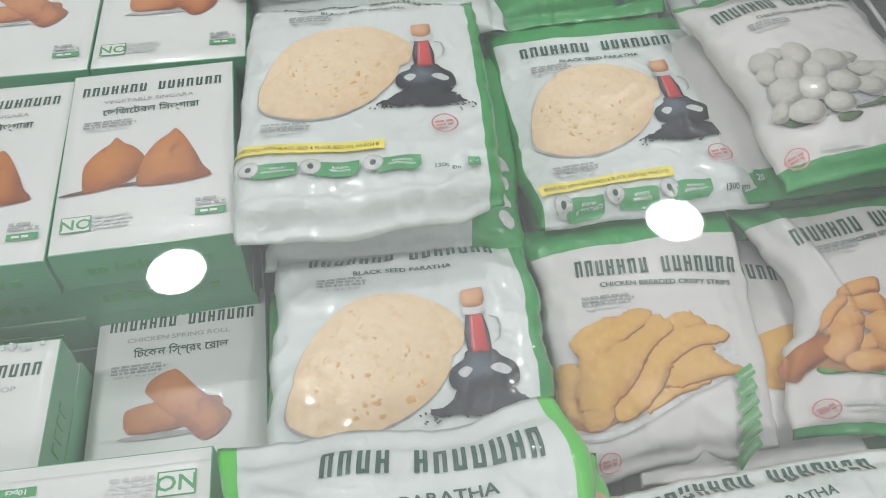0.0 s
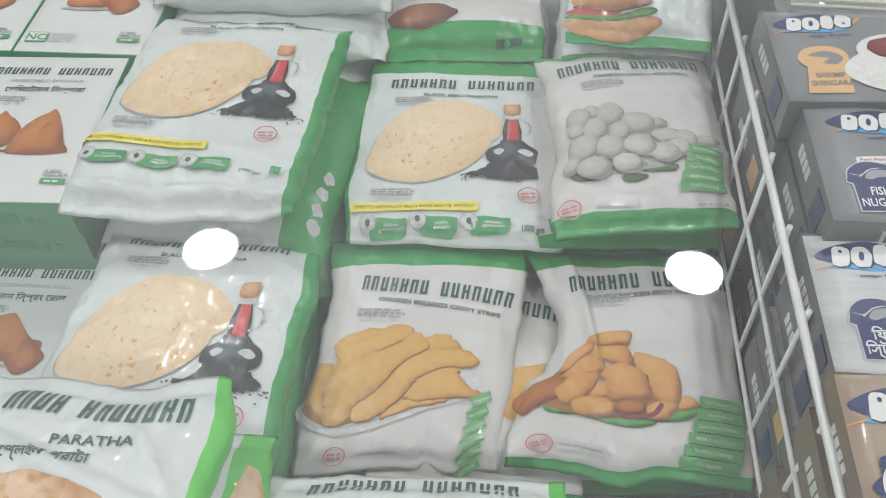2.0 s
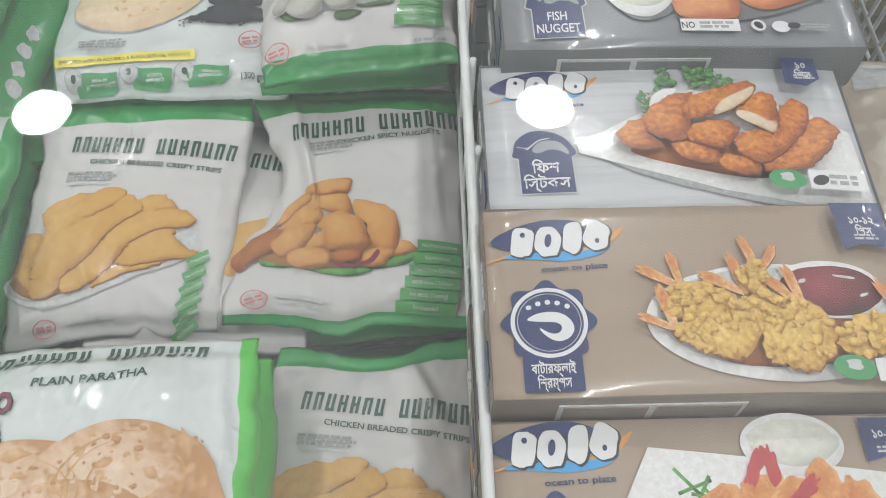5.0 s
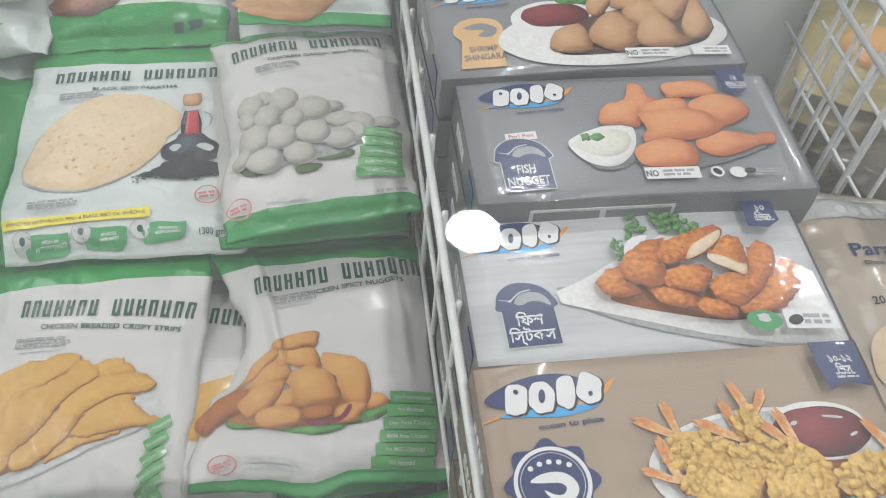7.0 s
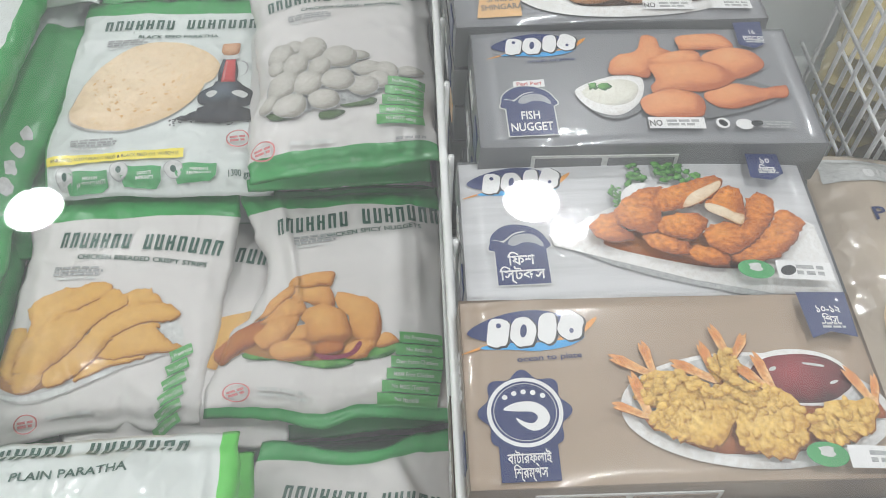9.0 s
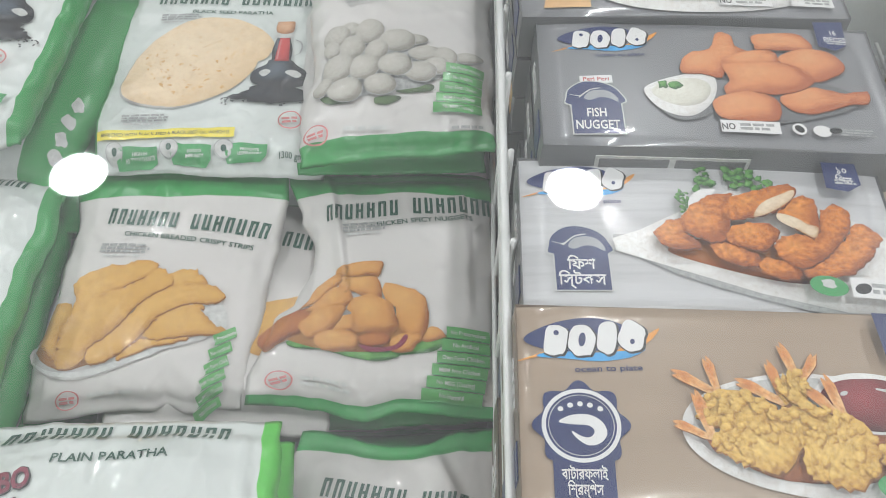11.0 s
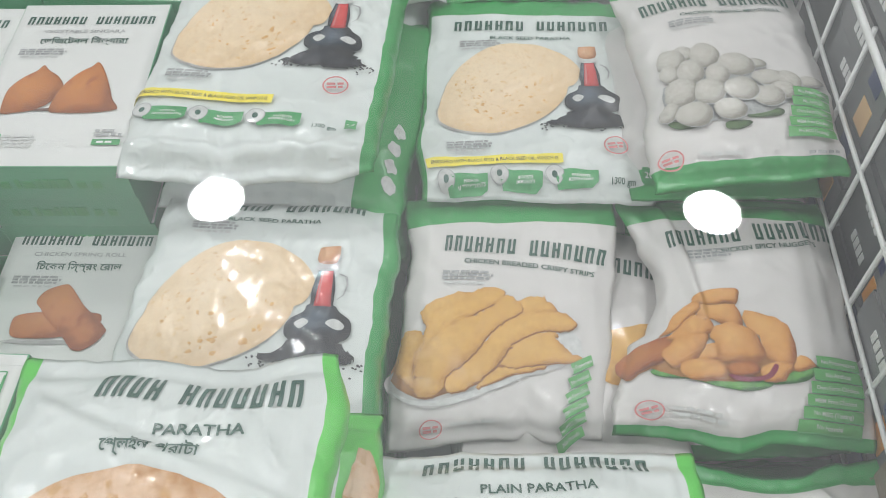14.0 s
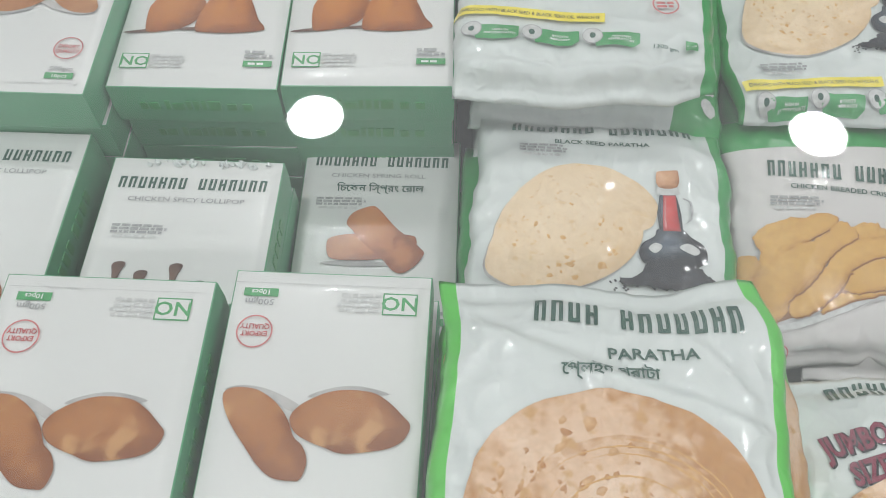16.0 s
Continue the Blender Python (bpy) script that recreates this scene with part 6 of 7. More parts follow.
    p.fill("seal_star", [ell(0.081, -0.053, 0.005, 0.003, 0, 0.6, 2, 10)], M["ink_pale"])
    p.fill("white_label", [box(0.112, -0.057, 0.036, 0.0145, -2)], M["ink_white"])
    p.bars("label_writing", 0.117, -0.057, 0.02, 0.009, 2, M["ink_grey"], -3, 8)


def art_shingara(p):
    art_sea_mark(p, -0.087, 0.043)
    badge = p.trace("badge", [smooth([(-0.1167, -0.0095), (-0.1089, 0.0039), (-0.0925, 0.0078), (-0.0768, 0.0022), (-0.0726, -0.0108), (-0.0818, -0.0231), (-0.1081, -0.0224)], 4), [(-0.1097, -0.0157), (-0.0769, -0.0166), (-0.0782, -0.0579), (-0.1165, -0.0573)]], M["ink_peach"])
    p.trace("badge_shrimp", [smooth([(-0.1069, -0.0048), (-0.0904, -0.0002), (-0.0778, -0.0090), (-0.0840, -0.0190), (-0.0961, -0.0170), (-0.0892, -0.0105), (-0.0986, -0.0085)], 4)], M["card_grey"], under=badge)
    p.text("badge_words", "SHRIMP\nSHINGARA", -0.094, -0.034, 0.0075, M["card_dark"], 0, 0.72, under=badge)
    p.fill("plate_print", [ell(*(0.0259, -0.0242, 0.1066, 0.0406, 3), 0.01, 2, 60)], M["pic_plate"], "print of an oval white plate")
    p.fill("sauce_bowl_print", [ell(*(-0.0241, -0.0010, 0.0394, 0.0247, 1), 0.02, 3, 40)], M["ink_white"])
    p.fill("sauce_print", [ell(*(-0.0229, 0.0034, 0.0318, 0.0161, 2), 0.06, 2, 40)], M["pic_sauce"])
    p.fill("leaf_print", [ell(-0.005 + 0.013 * i, 0.024, 0.013, 0.006, 20 * i, 0.4, i) for i in range(4)], M["pic_leaf"])
    p.trace("food_shade_print", [smooth([(-0.0312, -0.0415), (0.0068, -0.0024), (0.0882, 0.0130), (0.1140, -0.0239), (0.0856, -0.0446), (-0.0064, -0.0516)], 4)], M["pic_stem"])
    far = [[(0.0069, 0.0046), (0.0146, 0.0268), (0.0363, 0.0312), (0.0269, 0.0111), (0.0158, -0.0011)], [(0.0303, 0.0113), (0.0409, 0.0315), (0.0600, 0.0409), (0.0772, 0.0349), (0.0754, 0.0170), (0.0474, 0.0072)],
           [(0.0386, -0.0031), (0.0454, 0.0115), (0.0707, 0.0239), (0.0772, -0.0024), (0.0524, -0.0224), (0.0458, -0.0145)], [(0.0738, -0.0001), (0.0726, 0.0195), (0.0925, 0.0309), (0.1131, 0.0297), (0.0982, 0.0025), (0.0853, -0.0110)]]
    near = [[(0.0896, -0.0347), (0.0886, -0.0183), (0.1002, 0.0037), (0.1145, 0.0262), (0.1196, 0.0034), (0.1192, -0.0190), (0.1049, -0.0331)], [(-0.0375, -0.0416), (-0.0284, -0.0206), (-0.0055, -0.0115), (0.0005, -0.0278), (-0.0013, -0.0461), (-0.0217, -0.0490)],
            [(0.0011, -0.0374), (0.0035, -0.0195), (0.0267, 0.0039), (0.0400, -0.0047), (0.0470, -0.0220), (0.0406, -0.0433), (0.0201, -0.0506)], [(0.0403, -0.0394), (0.0515, -0.0133), (0.0664, 0.0045), (0.0778, -0.0075), (0.0849, -0.0270), (0.0918, -0.0393), (0.0632, -0.0480)]]
    crumbed(p, "dumpling_print", "pic_dump", far, "print of folded brown dumplings", "pic_stem", (0.0007, -0.0013), 0.0002, 3, 2)
    crumbed(p, "dumpling_print", "pic_dump", near, "print of folded brown dumplings", "pic_stem", (0.0007, -0.0013), 0.0002, 5, 2)
    small_icons(p, 0.049, -0.053)
    p.fill("white_label", [box(0.105, -0.052, 0.036, 0.0115)], M["ink_white"])
    p.bars("label_writing", 0.110, -0.052, 0.022, 0.007, 2, M["ink_grey"], 0, 8)


def art_prawns(p):
    art_sea_mark(p, -0.092, 0.05, 1.25)
    art_seal_badge(p, -0.1, -0.006, "িশ্রম্প")
    p.fill("plate_print", [[(-0.042, 0.048), (0.1, 0.03), (0.12, -0.04), (0.0, -0.06), (-0.085, -0.03)]], M["pic_plate"], "print of a square white plate")
    p.fill("sauce_bowl_print", [ell(0.046, 0.048, 0.032, 0.02)], M["pic_plate"])
    p.fill("dip_print", [ell(0.046, 0.049, 0.027, 0.0145, 0, 0.1, 3)], M["pic_dip"])
    p.fill("rosemary_print", [box(-0.022 + 0.004 * i, 0.026 - 0.003 * i, 0.022, 0.0022, (-50, 20, 60, -10)[i % 4]) for i in range(9)], M["pic_leaf"])
    p.fill("prawn_print", [ell(0.0 + 0.02 * i, 0.012 + 0.006 * (i % 2), 0.018, 0.011, 30 * i, 0.2, i) for i in range(5)], M["pic_tail"], "print of pink prawns", True)
    p.fill("prawn_print", [ell(0.02, 0.034, 0.014, 0.004, 60, 0.3, 2), ell(0.03, 0.035, 0.014, 0.004, 95, 0.3, 4), ell(0.046, 0.018, 0.016, 0.004, 40, 0.3, 4)], M["ink_red"])
    count_tag(p, [(0.09, 0.064), (0.118, 0.064), (0.118, 0.036), (0.104, 0.04), (0.09, 0.036)], "১০-১২", 0.006)


# ---- cartons of vegetable and chicken snacks ----
CW, CH, CT = 0.157, 0.235, 0.05


def stack_under(kind, label, x, y, z, rz, w, h, t, top, side, mark, category="frozen food box", dx=0.0):
    """Plain cartons of the same kind below the top one, down to the liner's floor."""
    n = max(1, int((z - LINER_FLOOR) / t))
    rnd = random.Random(int((x + 5) * 1000))
    zz = z
    for i in range(n):
        p = carton(kind, pose(x + dx + rnd.uniform(-0.003, 0.003), y + rnd.uniform(-0.004, 0.002), zz, 0, 0, rz + rnd.uniform(-0.8, 0.8)), label, w, h, t, top, side, category, kind + "es in a pile", 0.0)
        if i < 2 and mark:
            front_print(p, w, h, t, mark)
        zz -= t
    # a pallet board takes up what is left
    if zz - LINER_FLOOR > 0.004:
        b = thing("support_tray", pose(x, y, LINER_FLOOR), "grey plastic tray under a pile of boxes", "tray")
        part("tray", block(bmesh.new(), -w / 2, w / 2, -h / 2, h / 2, 0, zz - LINER_FLOOR - 0.0005, 0.002), M["card_inner"], b)


def white_box(art, kind, label, x, y, z, rz=0.0, side_writing=False, w=CW, h=CH):
    p = carton(kind, pose(x, y, z, 0, 0, rz), label, w, h, CT, "card_white", "card_green", "frozen food box", kind + "es")
    if art:
        art(p)
    front_print(p, w, h, CT, "ink_green")
    if side_writing:
        side_print(p, w, h, CT, "ink_green")
    stack_under(kind, "white and green carton lower in a pile", x, y + 0.009, z - CT, rz, w, h, CT, "card_white", "card_green", "ink_green")
    return p


white_box(art_singara, "singara_box", "white carton of vegetable singara with a green front edge", -0.195, 0.628, 0.765, 2)
white_box(art_singara, "singara_box", "white carton of vegetable singara with a green front edge", -0.355, 0.622, 0.762, 1)
white_box(art_oval_pastry, "pastry_box", "white carton of oval pastries with a red stamp", -0.516, 0.59, 0.785, 180, True)
white_box(art_spring_roll, "spring_roll_box", "white carton of spring rolls lying behind the singara boxes", -0.186, 0.873, 0.765, 0)
white_box(art_spring_roll, "spring_roll_box", "white carton of spring rolls lying behind the singara boxes", -0.347, 0.873, 0.765, 0)
white_box(art_spring_roll, "spring_roll_box", "white carton of spring rolls lying behind the singara boxes", -0.508, 0.87, 0.765, 0)
white_box(art_lollipop, "lollipop_box", "white carton of spicy chicken lollipops, green sides", -0.345, 0.335, 0.72, 0, True)
white_box(art_lollipop, "lollipop_box", "white carton of spicy chicken lollipops, green sides", -0.53, 0.357, 0.725, 0, True)
white_box(art_spring_roll, "spring_roll_box", "white carton of spring rolls set low in the freezer", -0.183, 0.424, 0.645, 1, True)
white_box(art_oval_pastry, "pastry_box", "white carton of oval pastries turned upside down", -0.358, 0.163, 0.80, 0, True)
white_box(art_oval_pastry, "pastry_box", "white carton of oval pastries turned upside down", -0.193, 0.1795, 0.79, 0, False, 0.148)
white_box(None, "pastry_box", "plain white carton in the corner of the freezer", -0.53, 0.12, 0.79, 0)
white_box(None, "spring_roll_box", "plain white carton by the freezer's end", -0.70, 0.60, 0.765, 0)
white_box(None, "spring_roll_box", "plain white carton by the freezer's end", -0.70, 0.345, 0.72, 0)


# ---- bags ----
def pile_under(kind, x, y, z, rz, w, h, seed, front, band, step=0.047, rest=0.0, **kw):
    """More of the same bags below, down to the liner's floor."""
    n = max(1, round((z - LINER_FLOOR) / step))
    step = (z - LINER_FLOOR) / n
    rnd = random.Random(int(seed * 10))
    made = []
    for i in range(n):
        zz = z - i * step
        q = bag(kind, pose(x + rnd.uniform(-0.008, 0.008), y + rnd.uniform(-0.008, 0.006), zz, 0, 0, rz + rnd.uniform(-3, 3)), "white and green food bag lower in a pile", w, h, step * 0.62, step * 0.36, seed + 50, front, band, group=kind + "s in a pile", **kw)
        made.append(q)
    return made


PB = dict(p=9, wr=0.0032, seal=0.014)
SEED_LABEL = "white plastic bag of black seed paratha with green edges"
p = bag("paratha_bag", pose(0.012, 0.656, 0.788, 0, 0, -3), SEED_LABEL, 0.242, 0.332, 0.019, 0.036, 3.0, right_band=0.013, **PB, folds=[(-0.13, -0.137, 0.12, -0.14, 0.005, 0.014), (0.05, -0.155, 0.115, -0.1, 0.005, 0.012)], low=[(-0.12, 0.002), (-0.02, 0.0), (0.03, 0.006), (0.075, 0.012), (0.115, 0.03)])
art_black_seed_paratha(p, 0.145, 0.0584, 0.007, True, -2, 0.017)
under = pile_under("paratha_bag", 0.034, 0.665, 0.73, -2, 0.25, 0.31, 3.0, "film", "film_green", right_band=0.05, p=6)
under[0].fill("care_mark", [ell(0.108, -0.05 - 0.022 * k, 0.006, 0.0085, 20, 0.3, k, 16) for k in range(4)], M["ink_pale"])
p = bag("paratha_bag", pose(0.272, 0.685, 0.722, 0, 0, 1), "white plastic bag of black seed paratha with a green top band", 0.235, 0.306, 0.016, 0.028, 5.0, top_band=0.047, left_band=0.006, p=14, wr=0.0026, seal=0.007)
art_black_seed_paratha(p, 0.086, 0.0616, -0.035, True, 3.5)
pile_under("paratha_bag", 0.275, 0.69, 0.675, 0, 0.235, 0.29, 5.0, "film", "film_green", left_band=0.02, right_band=0.02, top_band=0.04, p=6)
p = bag("paratha_bag", pose(0.026, 0.374, 0.719, 0, 0, -1), SEED_LABEL + ", wrinkled", 0.235, 0.315, 0.017, 0.03, 8.0, right_band=0.014, **PB)
art_black_seed_paratha(p, 0.134, 0.058, -0.003, True, 0)
pile_under("paratha_bag", 0.022, 0.385, 0.672, 0, 0.24, 0.31, 8.0, "film", "film_green", left_band=0.02, right_band=0.02, p=6)
p = bag("paratha_bag", pose(0.03, 0.918, 0.858, 0, -33, 90), "white bag of black seed paratha leaning at the back", 0.23, 0.30, 0.03, 0.012, 11.0, right_band=0.0, **PB)
art_black_seed_paratha(p, 0.125, 0.066, -0.026, False)
pile_under("paratha_bag", 0.02, 0.90, 0.765, 90, 0.22, 0.30, 11.0, "film", "film_green", p=6)
p = bag("paratha_bag", pose(0.008, 0.138, 0.825, 0, 0, 1), "white bag of plain paratha with bright green sides", 0.25, 0.30, 0.022, 0.026, 14.0, band="film_lime", left_band=0.014, right_band=0.014, p=5, wr=0.0042, seal=0.018, folds=[(-0.1, 0.11, 0.0, 0.07, 0.006, 0.014), (0.0, 0.07, 0.1, 0.035, 0.005, 0.016), (0.06, 0.1, 0.1, 0.05, 0.003, 0.008), (-0.11, 0.05, -0.06, -0.06, 0.003, 0.008)], left=[(0.0, 0.004), (0.05, 0.01), (0.1, 0.012), (0.15, 0.004)], right=[(0.0, -0.008), (0.05, -0.004), (0.11, 0.004), (0.15, -0.006)], top=[(-0.12, 0.006), (-0.05, 0.0), (0.05, 0.0), (0.12, 0.008)])
art_plain_paratha(p, False)
under = pile_under("paratha_bag", 0.016, 0.135, 0.778, 1, 0.27, 0.30, 14.0, "film", "film_lime", left_band=0.03, right_band=0.03, p=5)
under[0].fill("paratha_print", [ell(0.122, 0.05, 0.012, 0.06, 0, 0.15, 3)], M["pic_jumbo"])
under[0].fill("paratha_print", [ell(-0.118, 0.11, 0.012, 0.02, 0, 0.15, 3)], M["pic_jumbo"])
p = bag("paratha_bag", pose(0.275, 0.105, 0.757, 0, 0, 3), "white plastic bag of jumbo plain paratha with a green side", 0.25, 0.305, 0.022, 0.026, 17.0, band="film_lime", left_band=0.004, right_band=0.014, p=5, wr=0.0028, seal=0.014, folds=[(0.05, 0.14, 0.02, 0.07, 0.002, 0.006), (0.07, 0.14, 0.06, 0.06, 0.002, 0.006), (0.1, 0.13, 0.105, 0.0, 0.003, 0.007)])
art_plain_paratha(p, True)
pile_under("paratha_bag", 0.275, 0.105, 0.71, 3, 0.25, 0.30, 17.0, "film", "film_lime", left_band=0.02, right_band=0.02, p=5)
SB = dict(p=2.6, wr=0.003, seal=0.012)
p = bag("chicken_strips_bag", pose(0.25, 0.421, 0.686, 9, 0, 3), "pearly bag of breaded chicken strips with a green top band", 0.205, 0.262, 0.019, 0.022, 20.0, "film_grey", top_band=0.039, left=[(-0.11, -0.011), (0.011, 0.004), (0.061, 0.011), (0.115, 0.002)], right=[(-0.107, -0.02), (-0.018, -0.008), (0.053, 0.004), (0.106, 0.01)], low=[(-0.105, 0.004), (0.0, 0.012), (0.012, 0.017), (0.034, 0.008), (0.066, 0.012)], **SB)
p.shift = (0.0, -0.012)
art_strips(p)
under = pile_under("chicken_strips_bag", 0.318, 0.432, 0.664, -2, 0.21, 0.27, 20.0, "film_grey", "film_green", top_band=0.022)
under[0].brand(-0.08, 0.083, 0.065, 0.019, M["ink_brand"], -4)
under[0].fill("chicken_strip_print", [ell(0.06, -0.04, 0.045, 0.03, 20, 0.2, 3)], M["pic_strip"], "print of golden breaded chicken strips")
p = bag("chicken_nuggets_bag", pose(0.455, 0.420, 0.698, 6, 0, 1), "pearly bag of spicy chicken nuggets with green ends", 0.208, 0.262, 0.022, 0.02, 23.0, "film_grey", top_band=0.033, low_band=0.013, folds=[(-0.06, 0.12, -0.035, 0.0, 0.005, 0.01), (0.075, 0.11, 0.082, -0.02, 0.003, 0.008)], left=[(-0.099, -0.015), (-0.033, 0.007), (-0.019, 0.024), (0.016, 0.036), (0.045, 0.036), (0.074, 0.024), (0.124, 0.004)], right=[(-0.119, 0.005), (0.026, 0.0), (0.117, 0.003)], low=[(-0.098, 0.02), (-0.055, 0.014), (-0.013, 0.004), (0.022, 0.011), (0.1, 0.008)], **SB)
p.shift = (0.0, -0.003)
art_nuggets(p)
pile_under("chicken_nuggets_bag", 0.455, 0.45, 0.648, 2, 0.195, 0.27, 23.0, "film_grey", "film_green", top_band=0.02, low_band=0.014)
p = bag("meatball_bag", pose(0.460, 0.643, 0.792, 0, 0, 5.5), "pearly bag of chicken garlic meatballs with green ends", 0.192, 0.292, 0.03, 0.016, 26.0, "film_grey", top_band=0.012, low_band=0.024, left=[(-0.124, -0.002), (-0.077, 0.003), (-0.014, 0.012), (0.085, 0.007), (0.13, 0.002)], right=[(-0.111, -0.008), (0.018, 0.0), (0.13, 0.008)], low=[(-0.097, 0.01), (-0.038, 0.015), (0.017, 0.018), (0.086, 0.02)], **SB)
p.shift = (-0.002, -0.012)
art_meatballs(p)
pile_under("meatball_bag", 0.455, 0.665, 0.744, 3, 0.19, 0.27, 26.0, "film_grey", "film_green", top_band=0.014, low_band=0.03)
p = bag("chicken_strips_bag", pose(0.475, 0.155, 0.66, 6, 0, -1), "pearly bag of breaded chicken strips, creased", 0.185, 0.27, 0.026, 0.016, 29.0, "film_grey", top_band=0.02, wr=0.0038, folds=[(0.03, 0.12, 0.06, 0.06, 0.006, 0.012)], top=[(-0.09, 0.0), (0.02, -0.012), (0.06, 0.004), (0.09, 0.012)])
art_strips(p)
pile_under("chicken_strips_bag", 0.475, 0.19, 0.612, 2, 0.185, 0.27, 29.0, "film_grey", "film_green", top_band=0.045)


def burger_bag():
    p = bag("burger_patty_bag", pose(0.472, 0.838, 0.842, 14, 0, -4), "white food bag with a burger picture leaning at the back", 0.165, 0.185, 0.02, 0.014, 32.0, "film", low_band=0.014, wr=0.005)
    p.trace("lower_bun_print", [smooth([(-0.0877, -0.0707), (-0.0661, -0.0639), (0.0050, -0.0602), (0.0251, -0.0668), (0.0163, -0.0755), (-0.0176, -0.0882), (-0.0634, -0.0837)], 4)], M["pic_bun"])
    p.trace("lettuce_print", [smooth([(-0.0836, -0.0602), (-0.0602, -0.0586), (-0.0211, -0.0586), (0.0103, -0.0502), (0.0188, -0.0562), (-0.0011, -0.0633), (-0.0329, -0.0680), (-0.0655, -0.0679)], 4)], M["pic_leaf"])
    p.trace("tomato_print", [smooth([(-0.0826, -0.0543), (-0.0613, -0.0513), (-0.0284, -0.0523), (-0.0224, -0.0587), (-0.0596, -0.0627)], 4)], M["ink_red"])
    p.trace("patty_print", [smooth([(-0.0750, -0.0495), (-0.0489, -0.0457), (0.0027, -0.0407), (0.0130, -0.0455), (-0.0088, -0.0535), (-0.0473, -0.0572)], 4)], M["pic_meat"])
    p.trace("burger_print", [smooth([(-0.0741, -0.0466), (-0.0693, -0.0263), (-0.0539, -0.0129), (-0.0482, 0.0029), (-0.0291, 0.0006), (-0.0055, -0.0174), (0.0079, -0.0307), (0.0118, -0.0412), (-0.0223, -0.0490)], 4)], M["pic_bun"], "print of a stacked burger")
    p.brand(-0.03, 0.076, 0.066, 0.012, M["ink_brand"], -6)
    pile_under("burger_patty_bag", 0.47, 0.865, 0.79, 0, 0.17, 0.21, 32.0, "film", "film_green", low_band=0.02)


burger_bag()


def back_bag():
    p = bag("chicken_strips_bag", pose(0.268, 0.866, 0.757, 12, 0, 3), "food bag with a green end band pushed against the liner", 0.2, 0.11, 0.02, 0.014, 35.0, "film_grey", low_band=0.045, wr=0.004)
    p.fill("meat_print", [ell(-0.055, 0.0, 0.04, 0.02, 6, 0.2, 3)], M["pic_meat"])
    p.bars("band_writing", 0.06, -0.035, 0.04, 0.011, 1, M["ink_brand"], 8, 4)
    pile_under("chicken_strips_bag", 0.27, 0.895, 0.715, 0, 0.2, 0.2, 35.0, "film_grey", "film_green", low_band=0.04)


back_bag()


# ---- seafood cartons ----
RW, RH, RT = 0.269, 0.133, 0.046


def seafood(art, kind, label, x, y, z, top, side, rz=0.0, rx=0.0, ry=0.0, h=RH, n_mark=True):
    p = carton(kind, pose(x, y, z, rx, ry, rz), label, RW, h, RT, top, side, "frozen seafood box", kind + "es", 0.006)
    art(p)
    for q in (p,):
        bm = bmesh.new()
        block(bm, -0.095, 0.02, -h / 2 - 0.0022, -h / 2 - 0.001, -RT * 0.75, -RT * 0.25)
        part("front_label_frame", bm, M["ink_pale"], q.root)
        bm = bmesh.new()
        block(bm, -0.092, -0.04, -h / 2 - 0.0028, -h / 2 - 0.0014, -RT * 0.7, -RT * 0.3)
        block(bm, -0.035, 0.017, -h / 2 - 0.0028, -h / 2 - 0.0014, -RT * 0.7, -RT * 0.3)
        part("front_label_panel", bm, M[side], q.root)
    side_marks(p, h)
    zz = z - RT - 0.001
    n = int((zz - LINER_FLOOR) / RT)
    rnd = random.Random(int(y * 1000))
    for i in range(n):
        q = carton(kind, pose(x + rnd.uniform(-0.003, 0.003), y, zz, 0, 0, rz), "seafood carton lower in a pile", RW, h, RT, top, side, "frozen seafood box", kind + "es in a pile", 0.0)
        side_marks(q, h, i)
        zz -= RT
    if zz - LINER_FLOOR > 0.004:
        b = thing("support_tray", pose(x, y, LINER_FLOOR), "grey plastic tray under a pile of boxes", "tray")
        part("tray", block(bmesh.new(), -RW / 2, RW / 2, -h / 2, h / 2, 0, zz - LINER_FLOOR - 0.0005, 0.002), M["card_inner"], b)


def side_marks(p, h, i=0):
    """White mark blocks, a navy tab and a picture patch on a carton's end."""
    x = -RW / 2 - 0.0012
    bm = bmesh.new()
    for k in range(4):
        block(bm, x - 0.001, x, 0.0 + 0.0095 * k, 0.0 + 0.0095 * k + 0.007, -RT * 0.62, -RT * 0.36)
    part("end_mark", bm, M["ink_white"], p.root, "white blocks of the maker's mark")
    bm = bmesh.new()
    block(bm, x - 0.001, x, -0.05, -0.025, -RT * 0.85, -RT * 0.2, 0.0004, 1)
    part("end_badge", bm, M[("ink_navy", "ink_peach", "ink_navy", "ink_orange")[i % 4]], p.root)


seafood(art_shingara, "shrimp_shingara_box", "dark grey carton of shrimp shingara under wrapped pastry", 0.702, 0.618, 0.902, "card_grey", "card_dark", 2)
seafood(art_fish_nugget, "fish_nugget_box", "grey carton of fish nuggets, glossy", 0.7165, 0.4805, 0.896, "card_grey", "card_dark")
seafood(art_fish_sticks, "fish_stick_box", "silver carton of fish sticks, brushed print", 0.700, 0.352, 0.873, "card_silver", "card_dark")
seafood(art_butterfly, "butterfly_shrimp_box", "tan carton of butterfly shrimps", 0.694, 0.2155, 0.883, "card_tan", "card_tan_shaded")
seafood(art_prawns, "shrimp_box", "tan carton of prawns beside the freezer's front wall", 0.694, 0.077, 0.856, "card_tan", "card_tan_shaded")


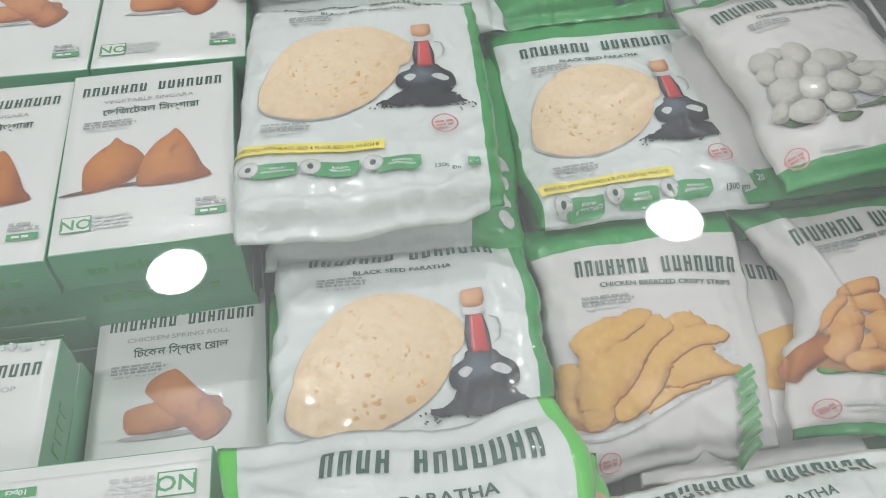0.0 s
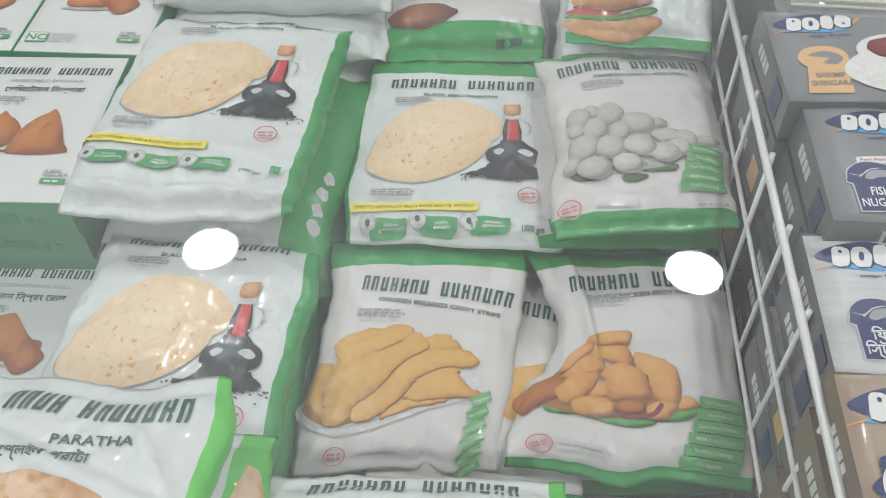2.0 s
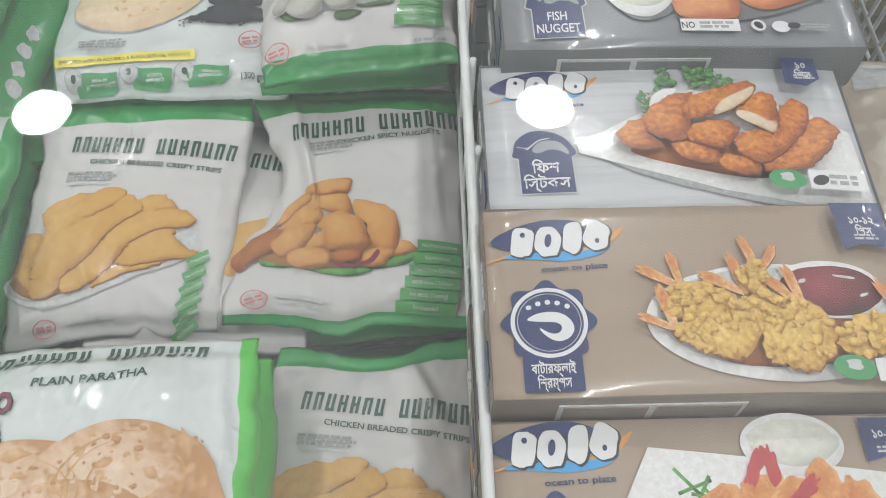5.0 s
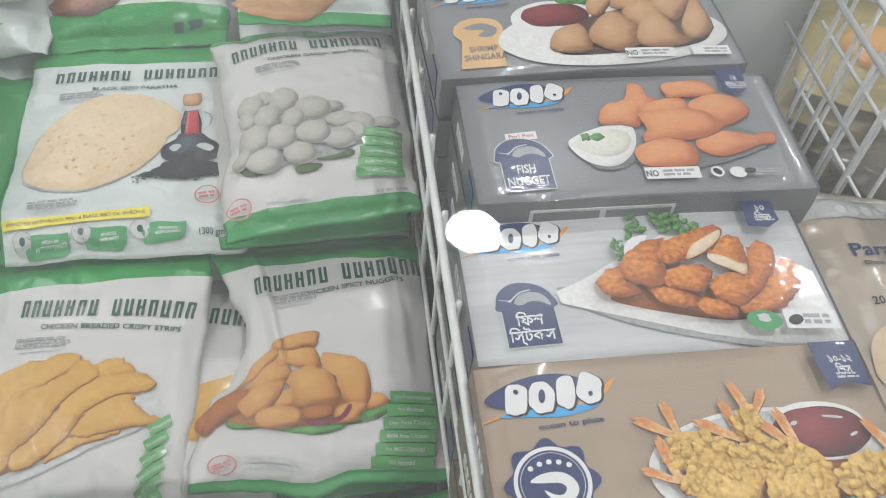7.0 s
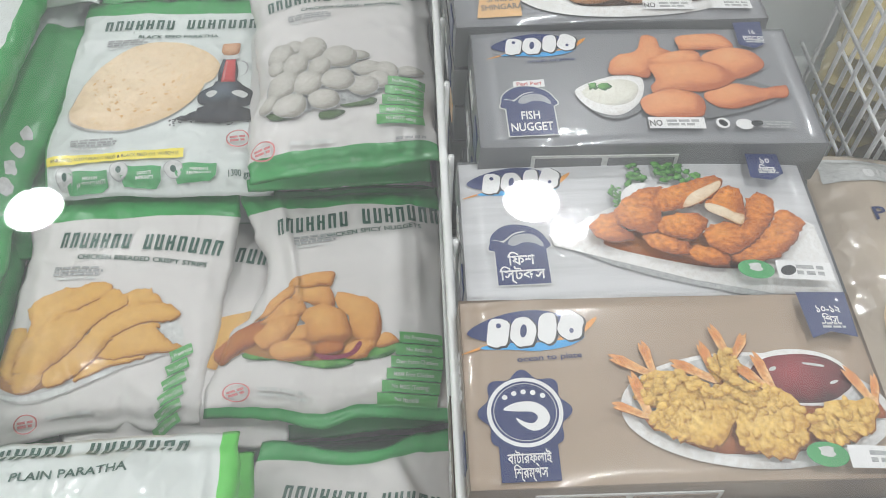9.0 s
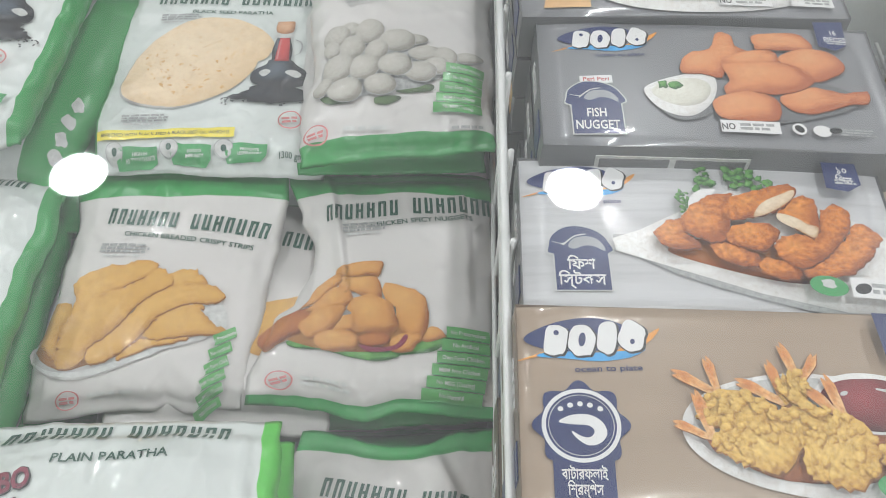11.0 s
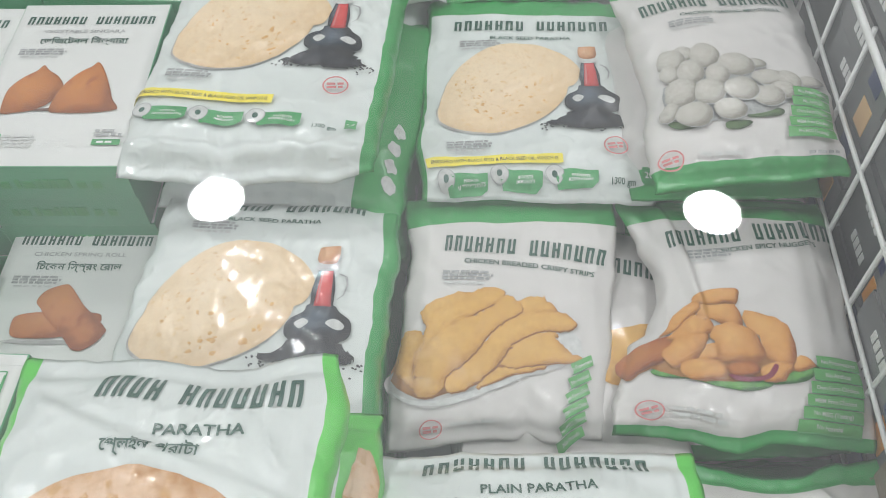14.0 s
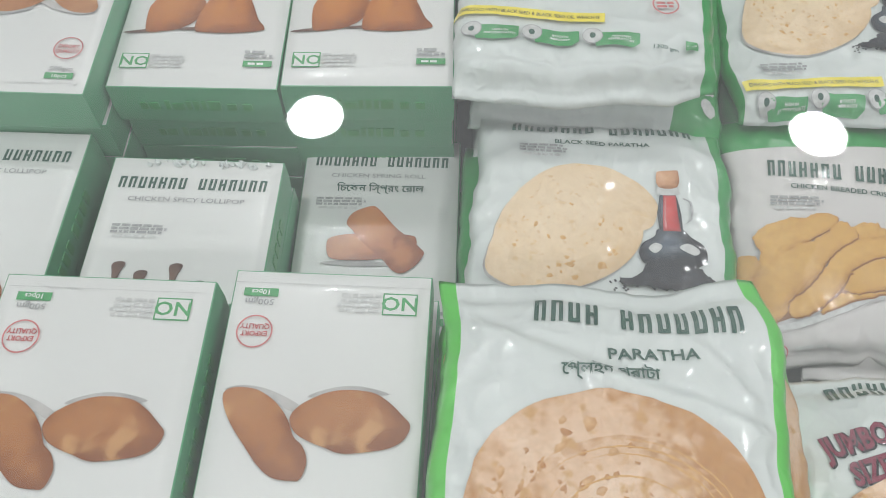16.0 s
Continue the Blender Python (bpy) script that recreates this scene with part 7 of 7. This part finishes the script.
# ---- wrapped pastry sheets on top of the seafood ----
def wrapped_sheets(x, y, z, w, h, t, rz, label, card):
    root = thing("wrapped_pastry", pose(x, y, z, 0, 0, rz), label, "pastry pack", "wrapped pastry packs")
    bm = bmesh.new()
    n = 4
    for i in range(n):
        z0 = -t + t * i / n
        block(bm, -w / 2 + 0.006 * (i % 2), w / 2 - 0.004 * (i % 3), -h / 2 + 0.004 * (i % 2), h / 2, z0, z0 + t / n - 0.0006, 0.001, 1)
    part("sheets", bm, M["sheet"], root, "stacked pale pastry sheets")
    skin = bag_skin(w + 0.05, h + 0.04, t + 0.001, x * 10 + 3, p=9, wr=0.004, seal=0.016, droop=0.0)
    nu, nv = 60, 50
    bm = bmesh.new()
    g = [[bm.verts.new(Vector(skin((-0.5 + i / nu) * (w + 0.05), (-0.5 + j / nv) * (h + 0.04))) + Vector((0, 0, 0.0065))) for i in range(nu + 1)] for j in range(nv + 1)]
    for j in range(nv):
        for i in range(nu):
            bm.faces.new((g[j][i], g[j][i + 1], g[j + 1][i + 1], g[j + 1][i])).smooth = True
    part("wrap", bm, M["wrap"], root, "crinkled clear plastic wrap").visible_shadow = False
    if card:
        p = Pack(root, lambda u, v: (u, v, 0.0016), 0.03)
        p.fill("card", [box(0.0, 0.0, 0.225, 0.13, 2)], M["ink_white"], "white label card")
        p.bars("card_writing", 0.065, -0.045, 0.06, 0.009, 1, M["ink_wine"], 2, 3)
        p.bars("card_writing", 0.065, -0.055, 0.05, 0.004, 1, M["ink_grey"], 2, 4)
        p.fill("card_picture", [ell(-0.02, 0.03, 0.05, 0.02, 0, 0.2, 2)], M["pic_dump"])
        p.fill("card_leaf", [ell(-0.085, 0.0, 0.014, 0.005)], M["pic_bun"])


wrapped_sheets(0.748, 0.79, 0.918, 0.30, 0.23, 0.014, -3, "clear-wrapped stack of pastry sheets, crinkled wrap", False)
wrapped_sheets(0.693, 0.812, 0.934, 0.26, 0.22, 0.012, 2, "clear-wrapped stack of pastry sheets with a white card", True)
for i in range(3):
    seafood_h = 0.2
    carton("shrimp_shingara_box", pose(0.74, 0.83, 0.9 - 0.15 * i, 0, 0, 0), "dark carton at the back below the wrapped pastry", RW, seafood_h, 0.15, "card_grey", "card_dark", "frozen seafood box")


# ---- beyond the seafood ----
def tan_bag():
    p = bag("paratha_bag", pose(1.005, 0.395, 0.748, 0, 0, -8), "tan bag of parathas with a rolled bread picture", 0.2, 0.32, 0.03, 0.016, 41.0, "film_tan", "film_tan", wr=0.003)
    p.fill("top_panel", [box(0.0, 0.128, 0.17, 0.045)], M["ink_pale"])
    p.fill("brand_mark_block", [ell(-0.04 + 0.013 * k, 0.118, 0.0052, 0.007, n=14, pw=3) for k in range(4)], M["ink_white"])
    p.text("product_name", "Paratha", -0.015, 0.062, 0.017, M["ink_navy"], 4, 1.0)
    p.text("style_name", "Dhaka Classic", -0.02, 0.044, 0.0055, M["ink_black"], 4, 1.0)
    p.text("count", "20 PCS", -0.03, 0.0, 0.009, M["ink_black"], 2, 0.85)
    p.fill("paratha_print", [ell(0.01, -0.06, 0.075, 0.05, 10, 0.05, 2, 50), ell(0.02, -0.075, 0.05, 0.032, 10, 0.05, 3, 40)], M["pic_paratha"], "", True)
    pile_under("paratha_bag", 1.005, 0.385, 0.70, -8, 0.19, 0.3, 41.0, "film_tan", "film_tan")


tan_bag()
for bx, by, bz, br, bs, bf in ((1.21, 0.62, 0.66, 20, 61.0, "film_dark"), (1.22, 0.86, 0.68, -30, 64.0, "film_yellow"), (1.42, 0.74, 0.69, 60, 67.0, "film_pink"), (1.22, 0.33, 0.66, 0, 70.0, "film_tan"), (1.45, 0.4, 0.68, 10, 73.0, "film_yellow")):
    q = bag("snack_bag", pose(bx, by, bz, 0, 0, br), ("dark brown" if bf == "film_dark" else "pink" if bf == "film_pink" else "tan" if bf == "film_tan" else "yellow") + " food bag in the neighbouring wire basket", 0.2, 0.25, 0.03, 0.018, bs, bf, "film_pink", wr=0.005)
    q.fill("food_print", [ell(0.0, -0.03, 0.06, 0.04, 10, 0.2, bs)], M["pic_nugget"])
    pile_under("snack_bag", bx, by, bz - 0.05, br, 0.2, 0.25, bs, bf, "film_pink")


def frost_crumbs():
    """Loose frost along the back edge of the lollipop box."""
    rnd = random.Random(12)
    bm = bmesh.new()
    for k in range(26):
        r = rnd.uniform(0.0012, 0.0034)
        x, y = rnd.uniform(-0.40, -0.275), 0.447 + rnd.gauss(0, 0.002)
        m = pose(x, y, 0.7195 + r * 0.35, rnd.uniform(0, 90), rnd.uniform(0, 90), 0)
        res = bmesh.ops.create_icosphere(bm, subdivisions=1, radius=r, matrix=m)
        for v in res["verts"]:
            v.co += Vector((rnd.gauss(0, r * 0.25), rnd.gauss(0, r * 0.25), rnd.gauss(0, r * 0.15)))
    tagged(part("frost", bm, M["frost"], None), "white frost crumbs along a carton's back edge", "frost", kind="stuff")


frost_crumbs()
